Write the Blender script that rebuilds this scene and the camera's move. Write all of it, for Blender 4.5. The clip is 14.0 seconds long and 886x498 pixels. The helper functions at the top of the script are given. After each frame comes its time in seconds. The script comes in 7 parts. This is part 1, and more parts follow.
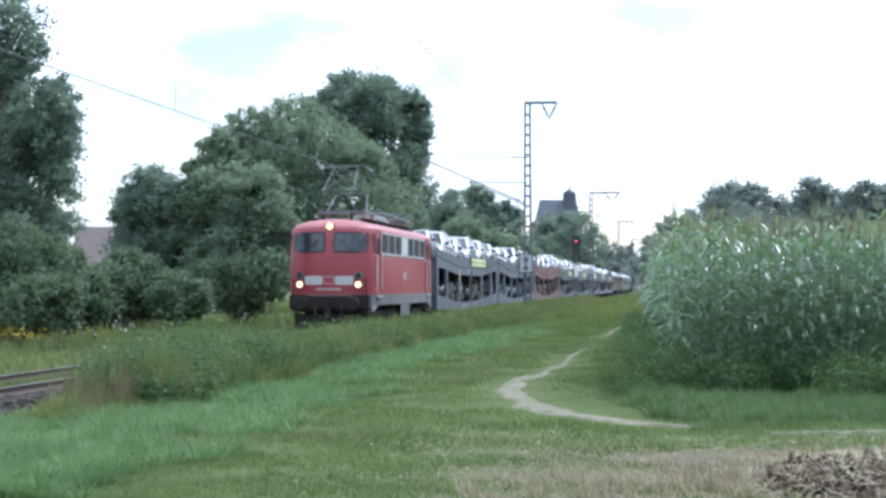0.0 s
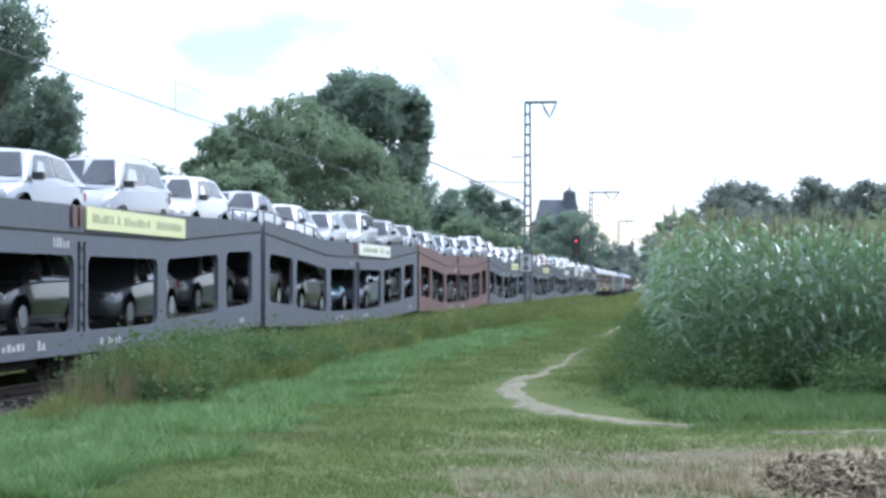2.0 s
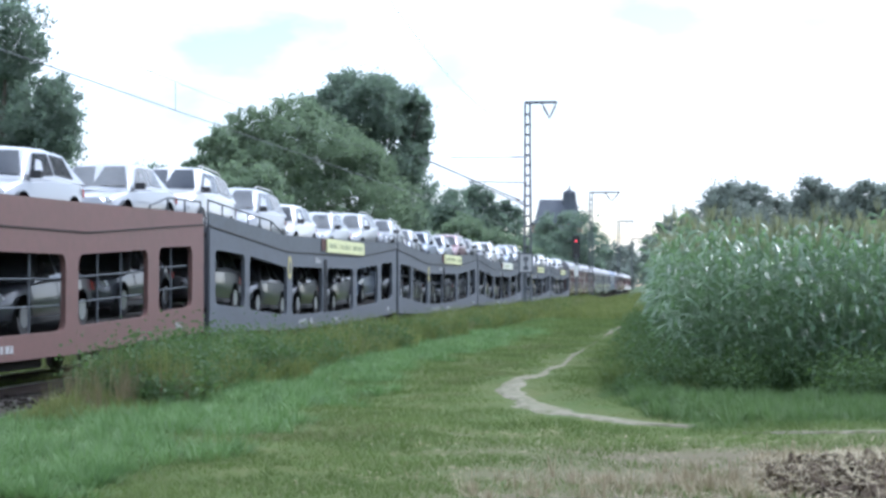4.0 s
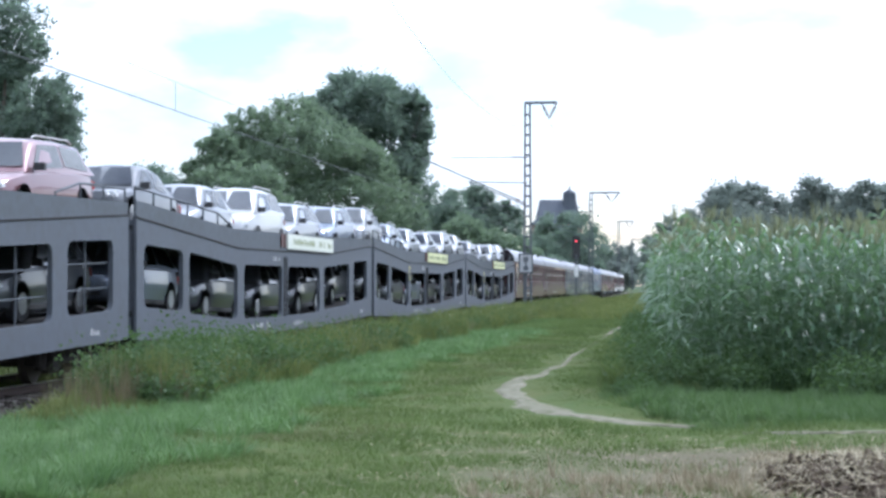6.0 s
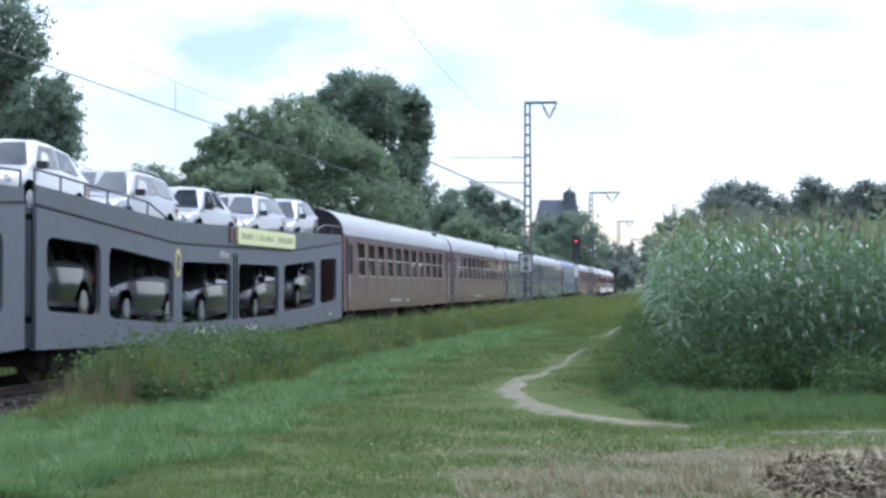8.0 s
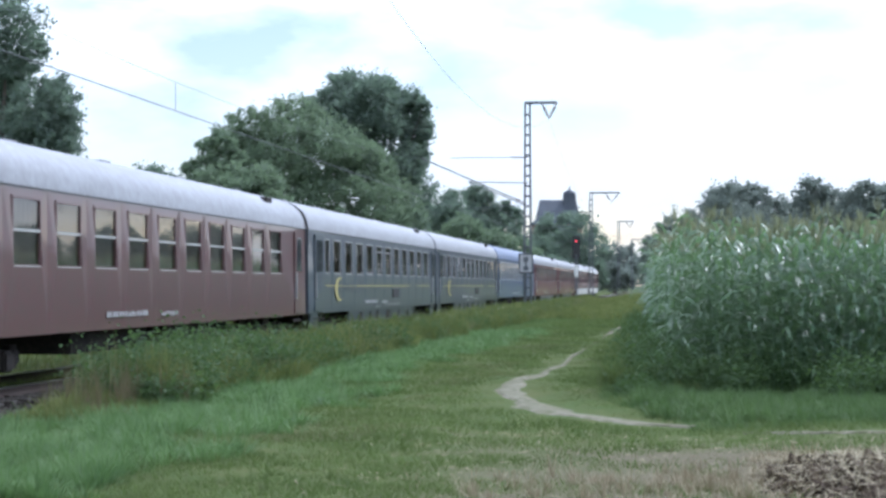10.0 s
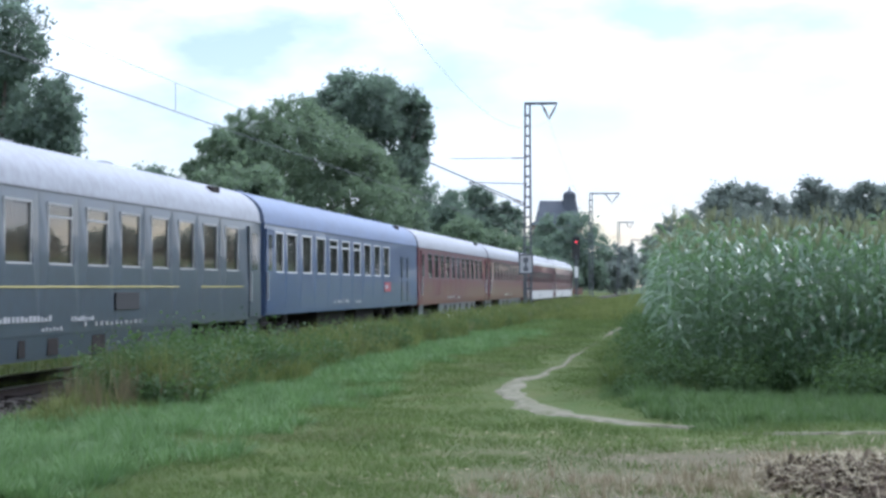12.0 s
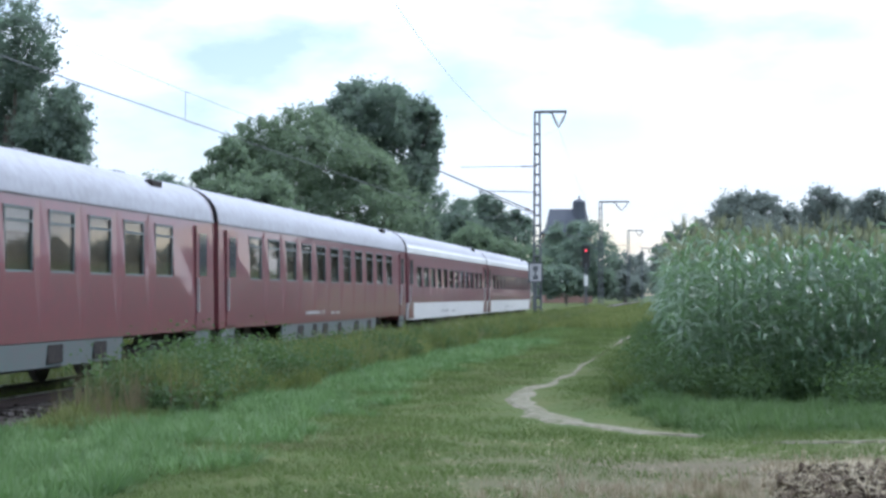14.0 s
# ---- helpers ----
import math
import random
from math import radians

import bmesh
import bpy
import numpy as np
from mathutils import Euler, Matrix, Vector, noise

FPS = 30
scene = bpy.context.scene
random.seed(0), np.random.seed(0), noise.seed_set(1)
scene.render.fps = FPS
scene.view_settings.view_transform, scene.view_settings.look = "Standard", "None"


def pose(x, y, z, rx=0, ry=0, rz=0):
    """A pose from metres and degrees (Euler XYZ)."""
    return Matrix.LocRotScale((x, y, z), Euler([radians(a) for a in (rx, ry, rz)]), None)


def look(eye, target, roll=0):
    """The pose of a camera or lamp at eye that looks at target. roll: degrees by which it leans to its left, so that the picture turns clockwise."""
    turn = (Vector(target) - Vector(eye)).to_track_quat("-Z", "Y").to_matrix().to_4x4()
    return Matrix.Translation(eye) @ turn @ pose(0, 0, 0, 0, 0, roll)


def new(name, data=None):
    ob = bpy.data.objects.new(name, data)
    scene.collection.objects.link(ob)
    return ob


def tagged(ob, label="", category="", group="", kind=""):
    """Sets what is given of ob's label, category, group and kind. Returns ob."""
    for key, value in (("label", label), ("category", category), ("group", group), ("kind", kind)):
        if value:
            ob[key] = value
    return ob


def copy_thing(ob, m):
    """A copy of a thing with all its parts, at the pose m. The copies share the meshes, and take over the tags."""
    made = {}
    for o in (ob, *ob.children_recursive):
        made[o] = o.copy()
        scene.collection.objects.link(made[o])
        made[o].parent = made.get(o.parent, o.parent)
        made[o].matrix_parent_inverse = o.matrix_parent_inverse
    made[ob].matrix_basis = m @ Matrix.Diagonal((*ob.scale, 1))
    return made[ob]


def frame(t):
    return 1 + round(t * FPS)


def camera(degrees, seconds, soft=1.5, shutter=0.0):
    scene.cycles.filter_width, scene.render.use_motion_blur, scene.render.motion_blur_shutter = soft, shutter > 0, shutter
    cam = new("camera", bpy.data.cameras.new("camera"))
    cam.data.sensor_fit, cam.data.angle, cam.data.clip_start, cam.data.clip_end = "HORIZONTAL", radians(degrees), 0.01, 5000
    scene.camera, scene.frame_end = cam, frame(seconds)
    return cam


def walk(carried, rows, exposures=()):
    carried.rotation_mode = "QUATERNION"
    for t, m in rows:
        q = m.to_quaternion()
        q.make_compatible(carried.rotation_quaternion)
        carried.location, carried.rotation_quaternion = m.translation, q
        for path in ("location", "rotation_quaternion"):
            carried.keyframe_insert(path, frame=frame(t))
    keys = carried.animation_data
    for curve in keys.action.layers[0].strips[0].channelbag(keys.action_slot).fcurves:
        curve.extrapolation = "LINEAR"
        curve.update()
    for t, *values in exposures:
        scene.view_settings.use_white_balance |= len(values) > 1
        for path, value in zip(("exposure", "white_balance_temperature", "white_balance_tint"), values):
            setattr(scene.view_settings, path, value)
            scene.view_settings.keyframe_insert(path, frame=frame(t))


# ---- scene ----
# A level crossing of field paths beside a single electrified line. Track along +y, railhead at z = 0.
EYE_Z, YAW, PITCH = 1.65, 7.56, 1.2
SPEED = 29.03
cam = camera(28.38, 14.0, soft=3.0, shutter=0.06)
walk(cam, [(t, pose(0, 0, EYE_Z, 90 + PITCH + up, 0, YAW + left)) for t, left, up in (
    (0.0, 0.0, 0.0), (1.5, 0.0, -0.01), (3.0, 0.0, -0.015), (5.5, 0.0, 0.0), (6.0, 0.0, 0.0), (6.5, 0.0, 0.035),
    (7.0, 0.0, 0.005), (8.0, 0.0, 0.0), (10.5, 0.0, 0.005), (11.0, 0.0, 0.03), (12.0, 0.0, 0.025), (13.0, 0.0, 0.03),
    (13.5, 0.11, 0.06), (14.0, 0.315, 0.3))],
     exposures=((0.0, 0.32, 5550, 11), (3.2, 0.32, 5550, 11), (6.0, 0.2, 5550, 12), (7.5, 0.06, 5550, 12), (14.0, 0.04, 5550, 12)))
# ---- daylight: thin bright cloud with the sun behind it ----
SUN_EL, SUN_AZ = 48.0, 40.0
world = bpy.data.worlds.new("sky")
scene.world = world
world.use_nodes = True
wn, wl = world.node_tree.nodes, world.node_tree.links
wn.clear()
w_out, w_bg, w_sky = wn.new("ShaderNodeOutputWorld"), wn.new("ShaderNodeBackground"), wn.new("ShaderNodeTexSky")
w_sky.sky_type, w_sky.sun_disc = "NISHITA", False
w_sky.sun_elevation, w_sky.sun_rotation = radians(SUN_EL), radians(SUN_AZ)
w_gain, w_mix, w_co = wn.new("ShaderNodeVectorMath"), wn.new("ShaderNodeMix"), wn.new("ShaderNodeTexCoord")
w_map, w_noise, w_ramp = wn.new("ShaderNodeMapping"), wn.new("ShaderNodeTexNoise"), wn.new("ShaderNodeValToRGB")
w_gain.operation = "MULTIPLY"
w_gain.inputs[1].default_value = (0.172, 0.16, 0.157)
w_map.inputs["Scale"].default_value = (1.0, 1.0, 2.6)
w_noise.inputs["Scale"].default_value, w_noise.inputs["Detail"].default_value = 9.0, 6.0
w_ramp.color_ramp.elements[0].position, w_ramp.color_ramp.elements[1].position = 0.36, 0.60
w_mix.data_type = "RGBA"
# overcast: the cloud brightens from the horizon to the zenith
w_xyz, w_el, w_cl = wn.new("ShaderNodeSeparateXYZ"), wn.new("ShaderNodeMath"), wn.new("ShaderNodeVectorMath")
w_el.operation, w_el.use_clamp = "MULTIPLY_ADD", False
w_el.inputs[1].default_value, w_el.inputs[2].default_value = 3.3, 0.90
w_cl.operation = "SCALE"
w_cl.inputs[0].default_value = (0.97, 1.0, 1.03)
wl.new(w_co.outputs["Generated"], w_xyz.inputs[0])
wl.new(w_xyz.outputs["Z"], w_el.inputs[0])
wl.new(w_el.outputs[0], w_cl.inputs["Scale"])
wl.new(w_cl.outputs[0], w_mix.inputs["B"])
wl.new(w_sky.outputs[0], w_gain.inputs[0])
wl.new(w_gain.outputs[0], w_mix.inputs["A"])
wl.new(w_co.outputs["Generated"], w_map.inputs[0])
wl.new(w_map.outputs[0], w_noise.inputs["Vector"])
wl.new(w_noise.outputs[0], w_ramp.inputs[0])
wl.new(w_ramp.outputs[0], w_mix.inputs["Factor"])
wl.new(w_mix.outputs["Result"], w_bg.inputs[0])
wl.new(w_bg.outputs[0], w_out.inputs[0])
w_bg.inputs[1].default_value = 1.0
sun = new("sun", bpy.data.lights.new("sun", "SUN"))
sun.data.energy, sun.data.angle, sun.data.color = 3.0, radians(9), (1.0, 0.985, 0.95)
sun.matrix_basis = look((60 * math.sin(radians(SUN_AZ)), 60 * math.cos(radians(SUN_AZ)), 60 * math.tan(radians(SUN_EL))), (0, 0, 0))
# ---- materials ----
def surface(name, col, rough=0.6, metal=0.0, col2=None, big=0.35, small=9.0, amount=0.6, bump=0.0, bump_scale=40.0, coat=0.0, spec=0.5):
    """Two colours mixed by coarse stains and fine grain, with slight relief."""
    m = bpy.data.materials.new(name)
    m.use_nodes = True
    n, l = m.node_tree.nodes, m.node_tree.links
    p = n["Principled BSDF"]
    co, n1, n2, add, mix = n.new("ShaderNodeTexCoord"), n.new("ShaderNodeTexNoise"), n.new("ShaderNodeTexNoise"), n.new("ShaderNodeMath"), n.new("ShaderNodeMix")
    n1.inputs["Scale"].default_value, n2.inputs["Scale"].default_value = big, small
    n1.inputs["Detail"].default_value = n2.inputs["Detail"].default_value = 4
    add.operation = "MULTIPLY_ADD"
    add.inputs[1].default_value = 0.5
    ramp = n.new("ShaderNodeValToRGB")
    ramp.color_ramp.elements[0].position, ramp.color_ramp.elements[1].position = 0.55, 0.95
    l.new(co.outputs["Object"], n1.inputs["Vector"])
    l.new(co.outputs["Object"], n2.inputs["Vector"])
    l.new(n1.outputs[0], add.inputs[0])
    l.new(n2.outputs[0], add.inputs[2])
    l.new(add.outputs[0], ramp.inputs[0])
    scale = n.new("ShaderNodeMath")
    scale.operation = "MULTIPLY"
    scale.inputs[1].default_value = amount
    l.new(ramp.outputs[0], scale.inputs[0])
    mix.data_type = "RGBA"
    mix.inputs["A"].default_value = (*col, 1)
    mix.inputs["B"].default_value = (*(col2 or [c * 0.6 for c in col]), 1)
    l.new(scale.outputs[0], mix.inputs["Factor"])
    l.new(mix.outputs["Result"], p.inputs["Base Color"])
    p.inputs["Roughness"].default_value, p.inputs["Metallic"].default_value = rough, metal
    p.inputs["Coat Weight"].default_value, p.inputs["Specular IOR Level"].default_value = coat, spec
    if bump:
        b = n.new("ShaderNodeBump")
        n3 = n.new("ShaderNodeTexNoise")
        n3.inputs["Scale"].default_value = bump_scale
        b.inputs["Strength"].default_value, b.inputs["Distance"].default_value = bump, 0.02
        l.new(co.outputs["Object"], n3.inputs["Vector"])
        l.new(n3.outputs[0], b.inputs["Height"])
        l.new(b.outputs[0], p.inputs["Normal"])
    return m


def foliage(name, dark, light, through_col, share=0.3, rough=0.5, spec=0.4, single=0.55, patchy=0.35, swing=1.9):
    """Leaves that differ one from the next and let some light through."""
    m = bpy.data.materials.new(name)
    m.use_nodes = True
    n, l = m.node_tree.nodes, m.node_tree.links
    p, out = n["Principled BSDF"], n["Material Output"]
    geo, co, noise_t, add, mix = n.new("ShaderNodeNewGeometry"), n.new("ShaderNodeTexCoord"), n.new("ShaderNodeTexNoise"), n.new("ShaderNodeMath"), n.new("ShaderNodeMix")
    noise_t.inputs["Scale"].default_value, noise_t.inputs["Detail"].default_value = patchy, 5
    l.new(co.outputs["Object"], noise_t.inputs["Vector"])
    add.operation = "MULTIPLY_ADD"
    add.inputs[1].default_value = single
    sub = n.new("ShaderNodeMath")
    sub.operation = "MULTIPLY_ADD"
    sub.inputs[1].default_value, sub.inputs[2].default_value = swing, 0.25 - swing / 2 + (0.55 - single) / 2
    l.new(noise_t.outputs[0], sub.inputs[0])
    l.new(geo.outputs["Random Per Island"], add.inputs[0])
    l.new(sub.outputs[0], add.inputs[2])
    add.use_clamp = True
    mix.data_type = "RGBA"
    mix.inputs["A"].default_value, mix.inputs["B"].default_value = (*dark, 1), (*light, 1)
    l.new(add.outputs[0], mix.inputs["Factor"])
    l.new(mix.outputs["Result"], p.inputs["Base Color"])
    p.inputs["Roughness"].default_value, p.inputs["Specular IOR Level"].default_value = rough, spec
    tr, ms = n.new("ShaderNodeBsdfTranslucent"), n.new("ShaderNodeMixShader")
    tr.inputs[0].default_value = (*through_col, 1)
    ms.inputs[0].default_value = share
    l.new(p.outputs[0], ms.inputs[1])
    l.new(tr.outputs[0], ms.inputs[2])
    l.new(ms.outputs[0], out.inputs[0])
    return m


def glow(name, col, strength):
    m = bpy.data.materials.new(name)
    m.use_nodes = True
    p = m.node_tree.nodes["Principled BSDF"]
    p.inputs["Base Color"].default_value = p.inputs["Emission Color"].default_value = (*col, 1)
    p.inputs["Emission Strength"].default_value = strength
    return m


def glass(name, col, rough=0.02):
    m = bpy.data.materials.new(name)
    m.use_nodes = True
    p = m.node_tree.nodes["Principled BSDF"]
    p.inputs["Base Color"].default_value = (*col, 1)
    p.inputs["Transmission Weight"].default_value, p.inputs["Roughness"].default_value, p.inputs["IOR"].default_value = 1.0, rough, 1.42
    return m


M = {}
M["soil"] = surface("soil", (0.075, 0.056, 0.04), 0.95, col2=(0.035, 0.027, 0.02), big=1.2, small=14, bump=1.0, bump_scale=18, spec=0.1)
M["sand"] = surface("sand", (0.195, 0.178, 0.142), 0.95, col2=(0.088, 0.09, 0.05), big=2.2, small=7, amount=1.0, bump=0.8, bump_scale=25, spec=0.1)
M["meadow"] = surface("meadow", (0.054, 0.08, 0.026), 0.95, col2=(0.082, 0.088, 0.036), big=0.35, small=2.5, amount=0.9, bump=0.8, bump_scale=9, spec=0.05)
# trodden earth shows through towards the field gate
mn, ml = M["meadow"].node_tree.nodes, M["meadow"].node_tree.links
mp = mn["Principled BSDF"]
green_link = mp.inputs["Base Color"].links[0].from_socket
m_co, m_xyz, m_no, m_mix = mn.new("ShaderNodeTexCoord"), mn.new("ShaderNodeSeparateXYZ"), mn.new("ShaderNodeTexNoise"), mn.new("ShaderNodeMix")
m_a, m_b, m_c = (mn.new("ShaderNodeMath") for _ in range(3))
m_a.operation = m_b.operation = m_c.operation = "MULTIPLY_ADD"
m_no.inputs["Scale"].default_value, m_no.inputs["Detail"].default_value = 0.9, 6
ml.new(m_co.outputs["Object"], m_xyz.inputs[0])
ml.new(m_co.outputs["Object"], m_no.inputs["Vector"])
ml.new(m_xyz.outputs["X"], m_a.inputs[0])
m_a.inputs[1].default_value, m_a.inputs[2].default_value = 0.60, 1.92
ml.new(m_xyz.outputs["Y"], m_b.inputs[0])
m_b.inputs[1].default_value, m_b.inputs[2].default_value = -0.5, 10.2
m_least = mn.new("ShaderNodeMath")
m_least.operation = "MINIMUM"
ml.new(m_a.outputs[0], m_least.inputs[0])
ml.new(m_b.outputs[0], m_least.inputs[1])
ml.new(m_no.outputs[0], m_c.inputs[0])
m_c.inputs[1].default_value = 2.6
ml.new(m_least.outputs[0], m_c.inputs[2])
m_r = mn.new("ShaderNodeMapRange")
m_r.inputs["From Min"].default_value, m_r.inputs["From Max"].default_value = 1.6, 3.1
ml.new(m_c.outputs[0], m_r.inputs["Value"])
m_mix.data_type = "RGBA"
m_mix.inputs["B"].default_value = (0.105, 0.093, 0.062, 1)
ml.new(green_link, m_mix.inputs["A"])
ml.new(m_r.outputs[0], m_mix.inputs["Factor"])
ml.new(m_mix.outputs["Result"], mp.inputs["Base Color"])
M["ballast"] = surface("ballast", (0.05, 0.044, 0.039), 0.95, spec=0.1, col2=(0.035, 0.03, 0.027), big=2, small=20, bump=1.0, bump_scale=22)
M["concrete"] = surface("concrete", (0.36, 0.35, 0.32), 0.9, col2=(0.2, 0.19, 0.17), big=2, small=20)
M["sleeper"] = surface("sleeper", (0.06, 0.052, 0.045), 0.9, col2=(0.035, 0.03, 0.027), big=2, small=25, bump=0.4)
M["rail_side"] = surface("rail_side", (0.045, 0.032, 0.027), 0.85, 0.0, col2=(0.07, 0.045, 0.035), big=3, small=30)
M["rail_head"] = surface("rail_head", (0.62, 0.62, 0.62), 0.28, 1.0, col2=(0.45, 0.44, 0.42), big=3, small=30)
M["grass"] = foliage("grass", (0.062, 0.084, 0.028), (0.13, 0.162, 0.062), (0.13, 0.20, 0.055), 0.32, 0.65, 0.15, 0.2, 0.5, 4.0)
M["grass_lush"] = foliage("grass_lush", (0.056, 0.106, 0.038), (0.15, 0.23, 0.096), (0.14, 0.25, 0.08), 0.32, 0.6, 0.18, 0.25, 1.0, 3.6)
M["grass_deep"] = foliage("grass_deep", (0.046, 0.082, 0.03), (0.11, 0.165, 0.066), (0.11, 0.19, 0.06), 0.3, 0.6, 0.18, 0.25, 1.0, 3.6)
M["leaf_herb"] = foliage("leaf_herb", (0.036, 0.07, 0.03), (0.09, 0.14, 0.06), (0.1, 0.17, 0.05), 0.34, 0.65, 0.2, 0.4, 0.9)
M["grass_dry"] = foliage("grass_dry", (0.088, 0.08, 0.045), (0.165, 0.148, 0.09), (0.2, 0.17, 0.09), 0.25, 0.75, 0.12, 0.4)
M["grass_seed"] = foliage("grass_seed", (0.10, 0.115, 0.05), (0.21, 0.21, 0.105), (0.18, 0.19, 0.08), 0.25, 0.7)
M["weed"] = foliage("weed", (0.042, 0.07, 0.024), (0.19, 0.205, 0.085), (0.17, 0.21, 0.06), 0.34, 0.7, 0.12, 0.35, 0.8, 3.4)
M["leaf_oak"] = foliage("leaf_oak", (0.072, 0.106, 0.094), (0.135, 0.175, 0.142), (0.2, 0.28, 0.19), 0.48, 0.6, 0.5)
M["leaf_light"] = foliage("leaf_light", (0.08, 0.116, 0.084), (0.145, 0.19, 0.125), (0.2, 0.28, 0.16), 0.48, 0.6, 0.45)
M["leaf_bush"] = foliage("leaf_bush", (0.046, 0.074, 0.046), (0.10, 0.14, 0.08), (0.13, 0.19, 0.09), 0.36, 0.6, 0.35)
# distance haze is put into these leaves: paler and bluer than the near ones
M["leaf_haze"] = foliage("leaf_haze", (0.13, 0.16, 0.145), (0.185, 0.22, 0.19), (0.24, 0.28, 0.24), 0.42, 0.7)
M["corn_leaf"] = foliage("corn_leaf", (0.062, 0.12, 0.07), (0.14, 0.21, 0.12), (0.17, 0.28, 0.12), 0.38, 0.38, 0.5)
M["corn_tassel"] = foliage("corn_tassel", (0.13, 0.165, 0.10), (0.22, 0.245, 0.155), (0.28, 0.28, 0.14), 0.3, 0.7)
M["flower_white"] = surface("flower_white", (0.7, 0.72, 0.62), 0.8)
M["flower_yellow"] = surface("flower_yellow", (0.55, 0.40, 0.04), 0.8)
M["straw"] = foliage("straw", (0.18, 0.15, 0.09), (0.36, 0.31, 0.21), (0.3, 0.25, 0.15), 0.1, 0.8)
M["bark"] = surface("bark", (0.12, 0.10, 0.08), 0.95, col2=(0.05, 0.04, 0.035), big=2, small=15, bump=0.8, bump_scale=12)
M["mast_steel"] = surface("mast_steel", (0.10, 0.115, 0.13), 0.7, 0.0, col2=(0.07, 0.065, 0.06), big=1, small=12)
M["wire"] = surface("wire", (0.10, 0.11, 0.11), 0.6, 0.5)
M["porcelain"] = surface("porcelain", (0.16, 0.09, 0.06), 0.25)
M["plaster"] = surface("plaster", (0.72, 0.71, 0.68), 0.9, col2=(0.55, 0.54, 0.5))
M["roof_tile"] = surface("roof_tile", (0.085, 0.065, 0.06), 0.85, col2=(0.08, 0.06, 0.055), big=1, small=9, bump=0.5, bump_scale=12)
M["slate"] = surface("slate", (0.06, 0.07, 0.09), 0.8, col2=(0.045, 0.05, 0.06), big=0.6, small=5, bump=0.3)
M["brick_far"] = surface("brick_far", (0.25, 0.15, 0.12), 0.9, col2=(0.17, 0.11, 0.09))
M["black"] = surface("black", (0.02, 0.02, 0.02), 0.6)
M["white_paint"] = surface("white_paint", (0.75, 0.75, 0.73), 0.5, col2=(0.5, 0.5, 0.47), big=2, small=15)
M["lamp_red"] = glow("lamp_red", (1.0, 0.08, 0.1), 0.8)
M["lamp_warm"] = glow("lamp_warm", (1.0, 0.68, 0.32), 1.7)


# ---- mesh tools ----
def part(name, bm, material, parent=None, label="", smooth=False):
    me = bpy.data.meshes.new(name)
    bmesh.ops.recalc_face_normals(bm, faces=bm.faces)
    bm.to_mesh(me)
    bm.free()
    if smooth:
        me.shade_smooth()
        me.set_sharp_from_angle(angle=radians(38))
    me.materials.append(M[material])
    ob = new(name, me)
    ob.parent = parent
    if label:
        ob["label"] = label
    return ob


def again(name, ob, m, parent):
    """A further piece on the mesh of an alike piece."""
    o = new(name, ob.data)
    o.parent = parent
    o.matrix_basis = m
    return o


def box(bm, x0, x1, y0, y1, z0, z1):
    v = [bm.verts.new(c) for c in ((x0, y0, z0), (x1, y0, z0), (x1, y1, z0), (x0, y1, z0), (x0, y0, z1), (x1, y0, z1), (x1, y1, z1), (x0, y1, z1))]
    return [bm.faces.new([v[i] for i in q]) for q in ((0, 3, 2, 1), (4, 5, 6, 7), (0, 1, 5, 4), (1, 2, 6, 5), (2, 3, 7, 6), (3, 0, 4, 7))]


def boxes(*bs, bevel=0.0):
    bm = bmesh.new()
    for b in bs:
        box(bm, *b)
    if bevel:
        bmesh.ops.bevel(bm, geom=bm.edges[:], offset=bevel, segments=2, affect="EDGES", clamp_overlap=True)
    return bm


def tube(bm, p0, p1, r0, r1=None, n=6):
    p0, p1 = Vector(p0), Vector(p1)
    r1 = r0 if r1 is None else r1
    q = (p1 - p0).to_track_quat("Z", "Y")
    ring = [[bm.verts.new(p + q @ Vector((r * math.cos(2 * math.pi * i / n), r * math.sin(2 * math.pi * i / n), 0))) for i in range(n)] for p, r in ((p0, r0), (p1, r1))]
    for i in range(n):
        bm.faces.new((ring[0][i], ring[0][(i + 1) % n], ring[1][(i + 1) % n], ring[1][i]))
    bm.faces.new(ring[0][::-1])
    bm.faces.new(ring[1])


def loft(bm, rings, caps=True, closed=True):
    """Skin over rings of equally many points."""
    vs = [[bm.verts.new(p) for p in r] for r in rings]
    k = len(vs[0])
    for a, b in zip(vs, vs[1:]):
        for i in range(k if closed else k - 1):
            bm.faces.new((a[i], a[(i + 1) % k], b[(i + 1) % k], b[i]))
    if caps and closed:
        bm.faces.new(vs[0][::-1])
        bm.faces.new(vs[-1])
    return vs


def chain(bm, pts, r, n=5):
    """One bent round bar through the points."""
    pts = [Vector(p) for p in pts]
    rings = []
    for i, p in enumerate(pts):
        d = (pts[min(i + 1, len(pts) - 1)] - pts[max(i - 1, 0)]).normalized()
        u = d.cross(Vector((0.31, 0.17, 1.0)) if abs(d.z) < 0.9 else Vector((1, 0.2, 0))).normalized()
        w = d.cross(u)
        rings.append([p + r * (u * math.cos(2 * math.pi * k / n) + w * math.sin(2 * math.pi * k / n)) for k in range(n)])
    loft(bm, rings)


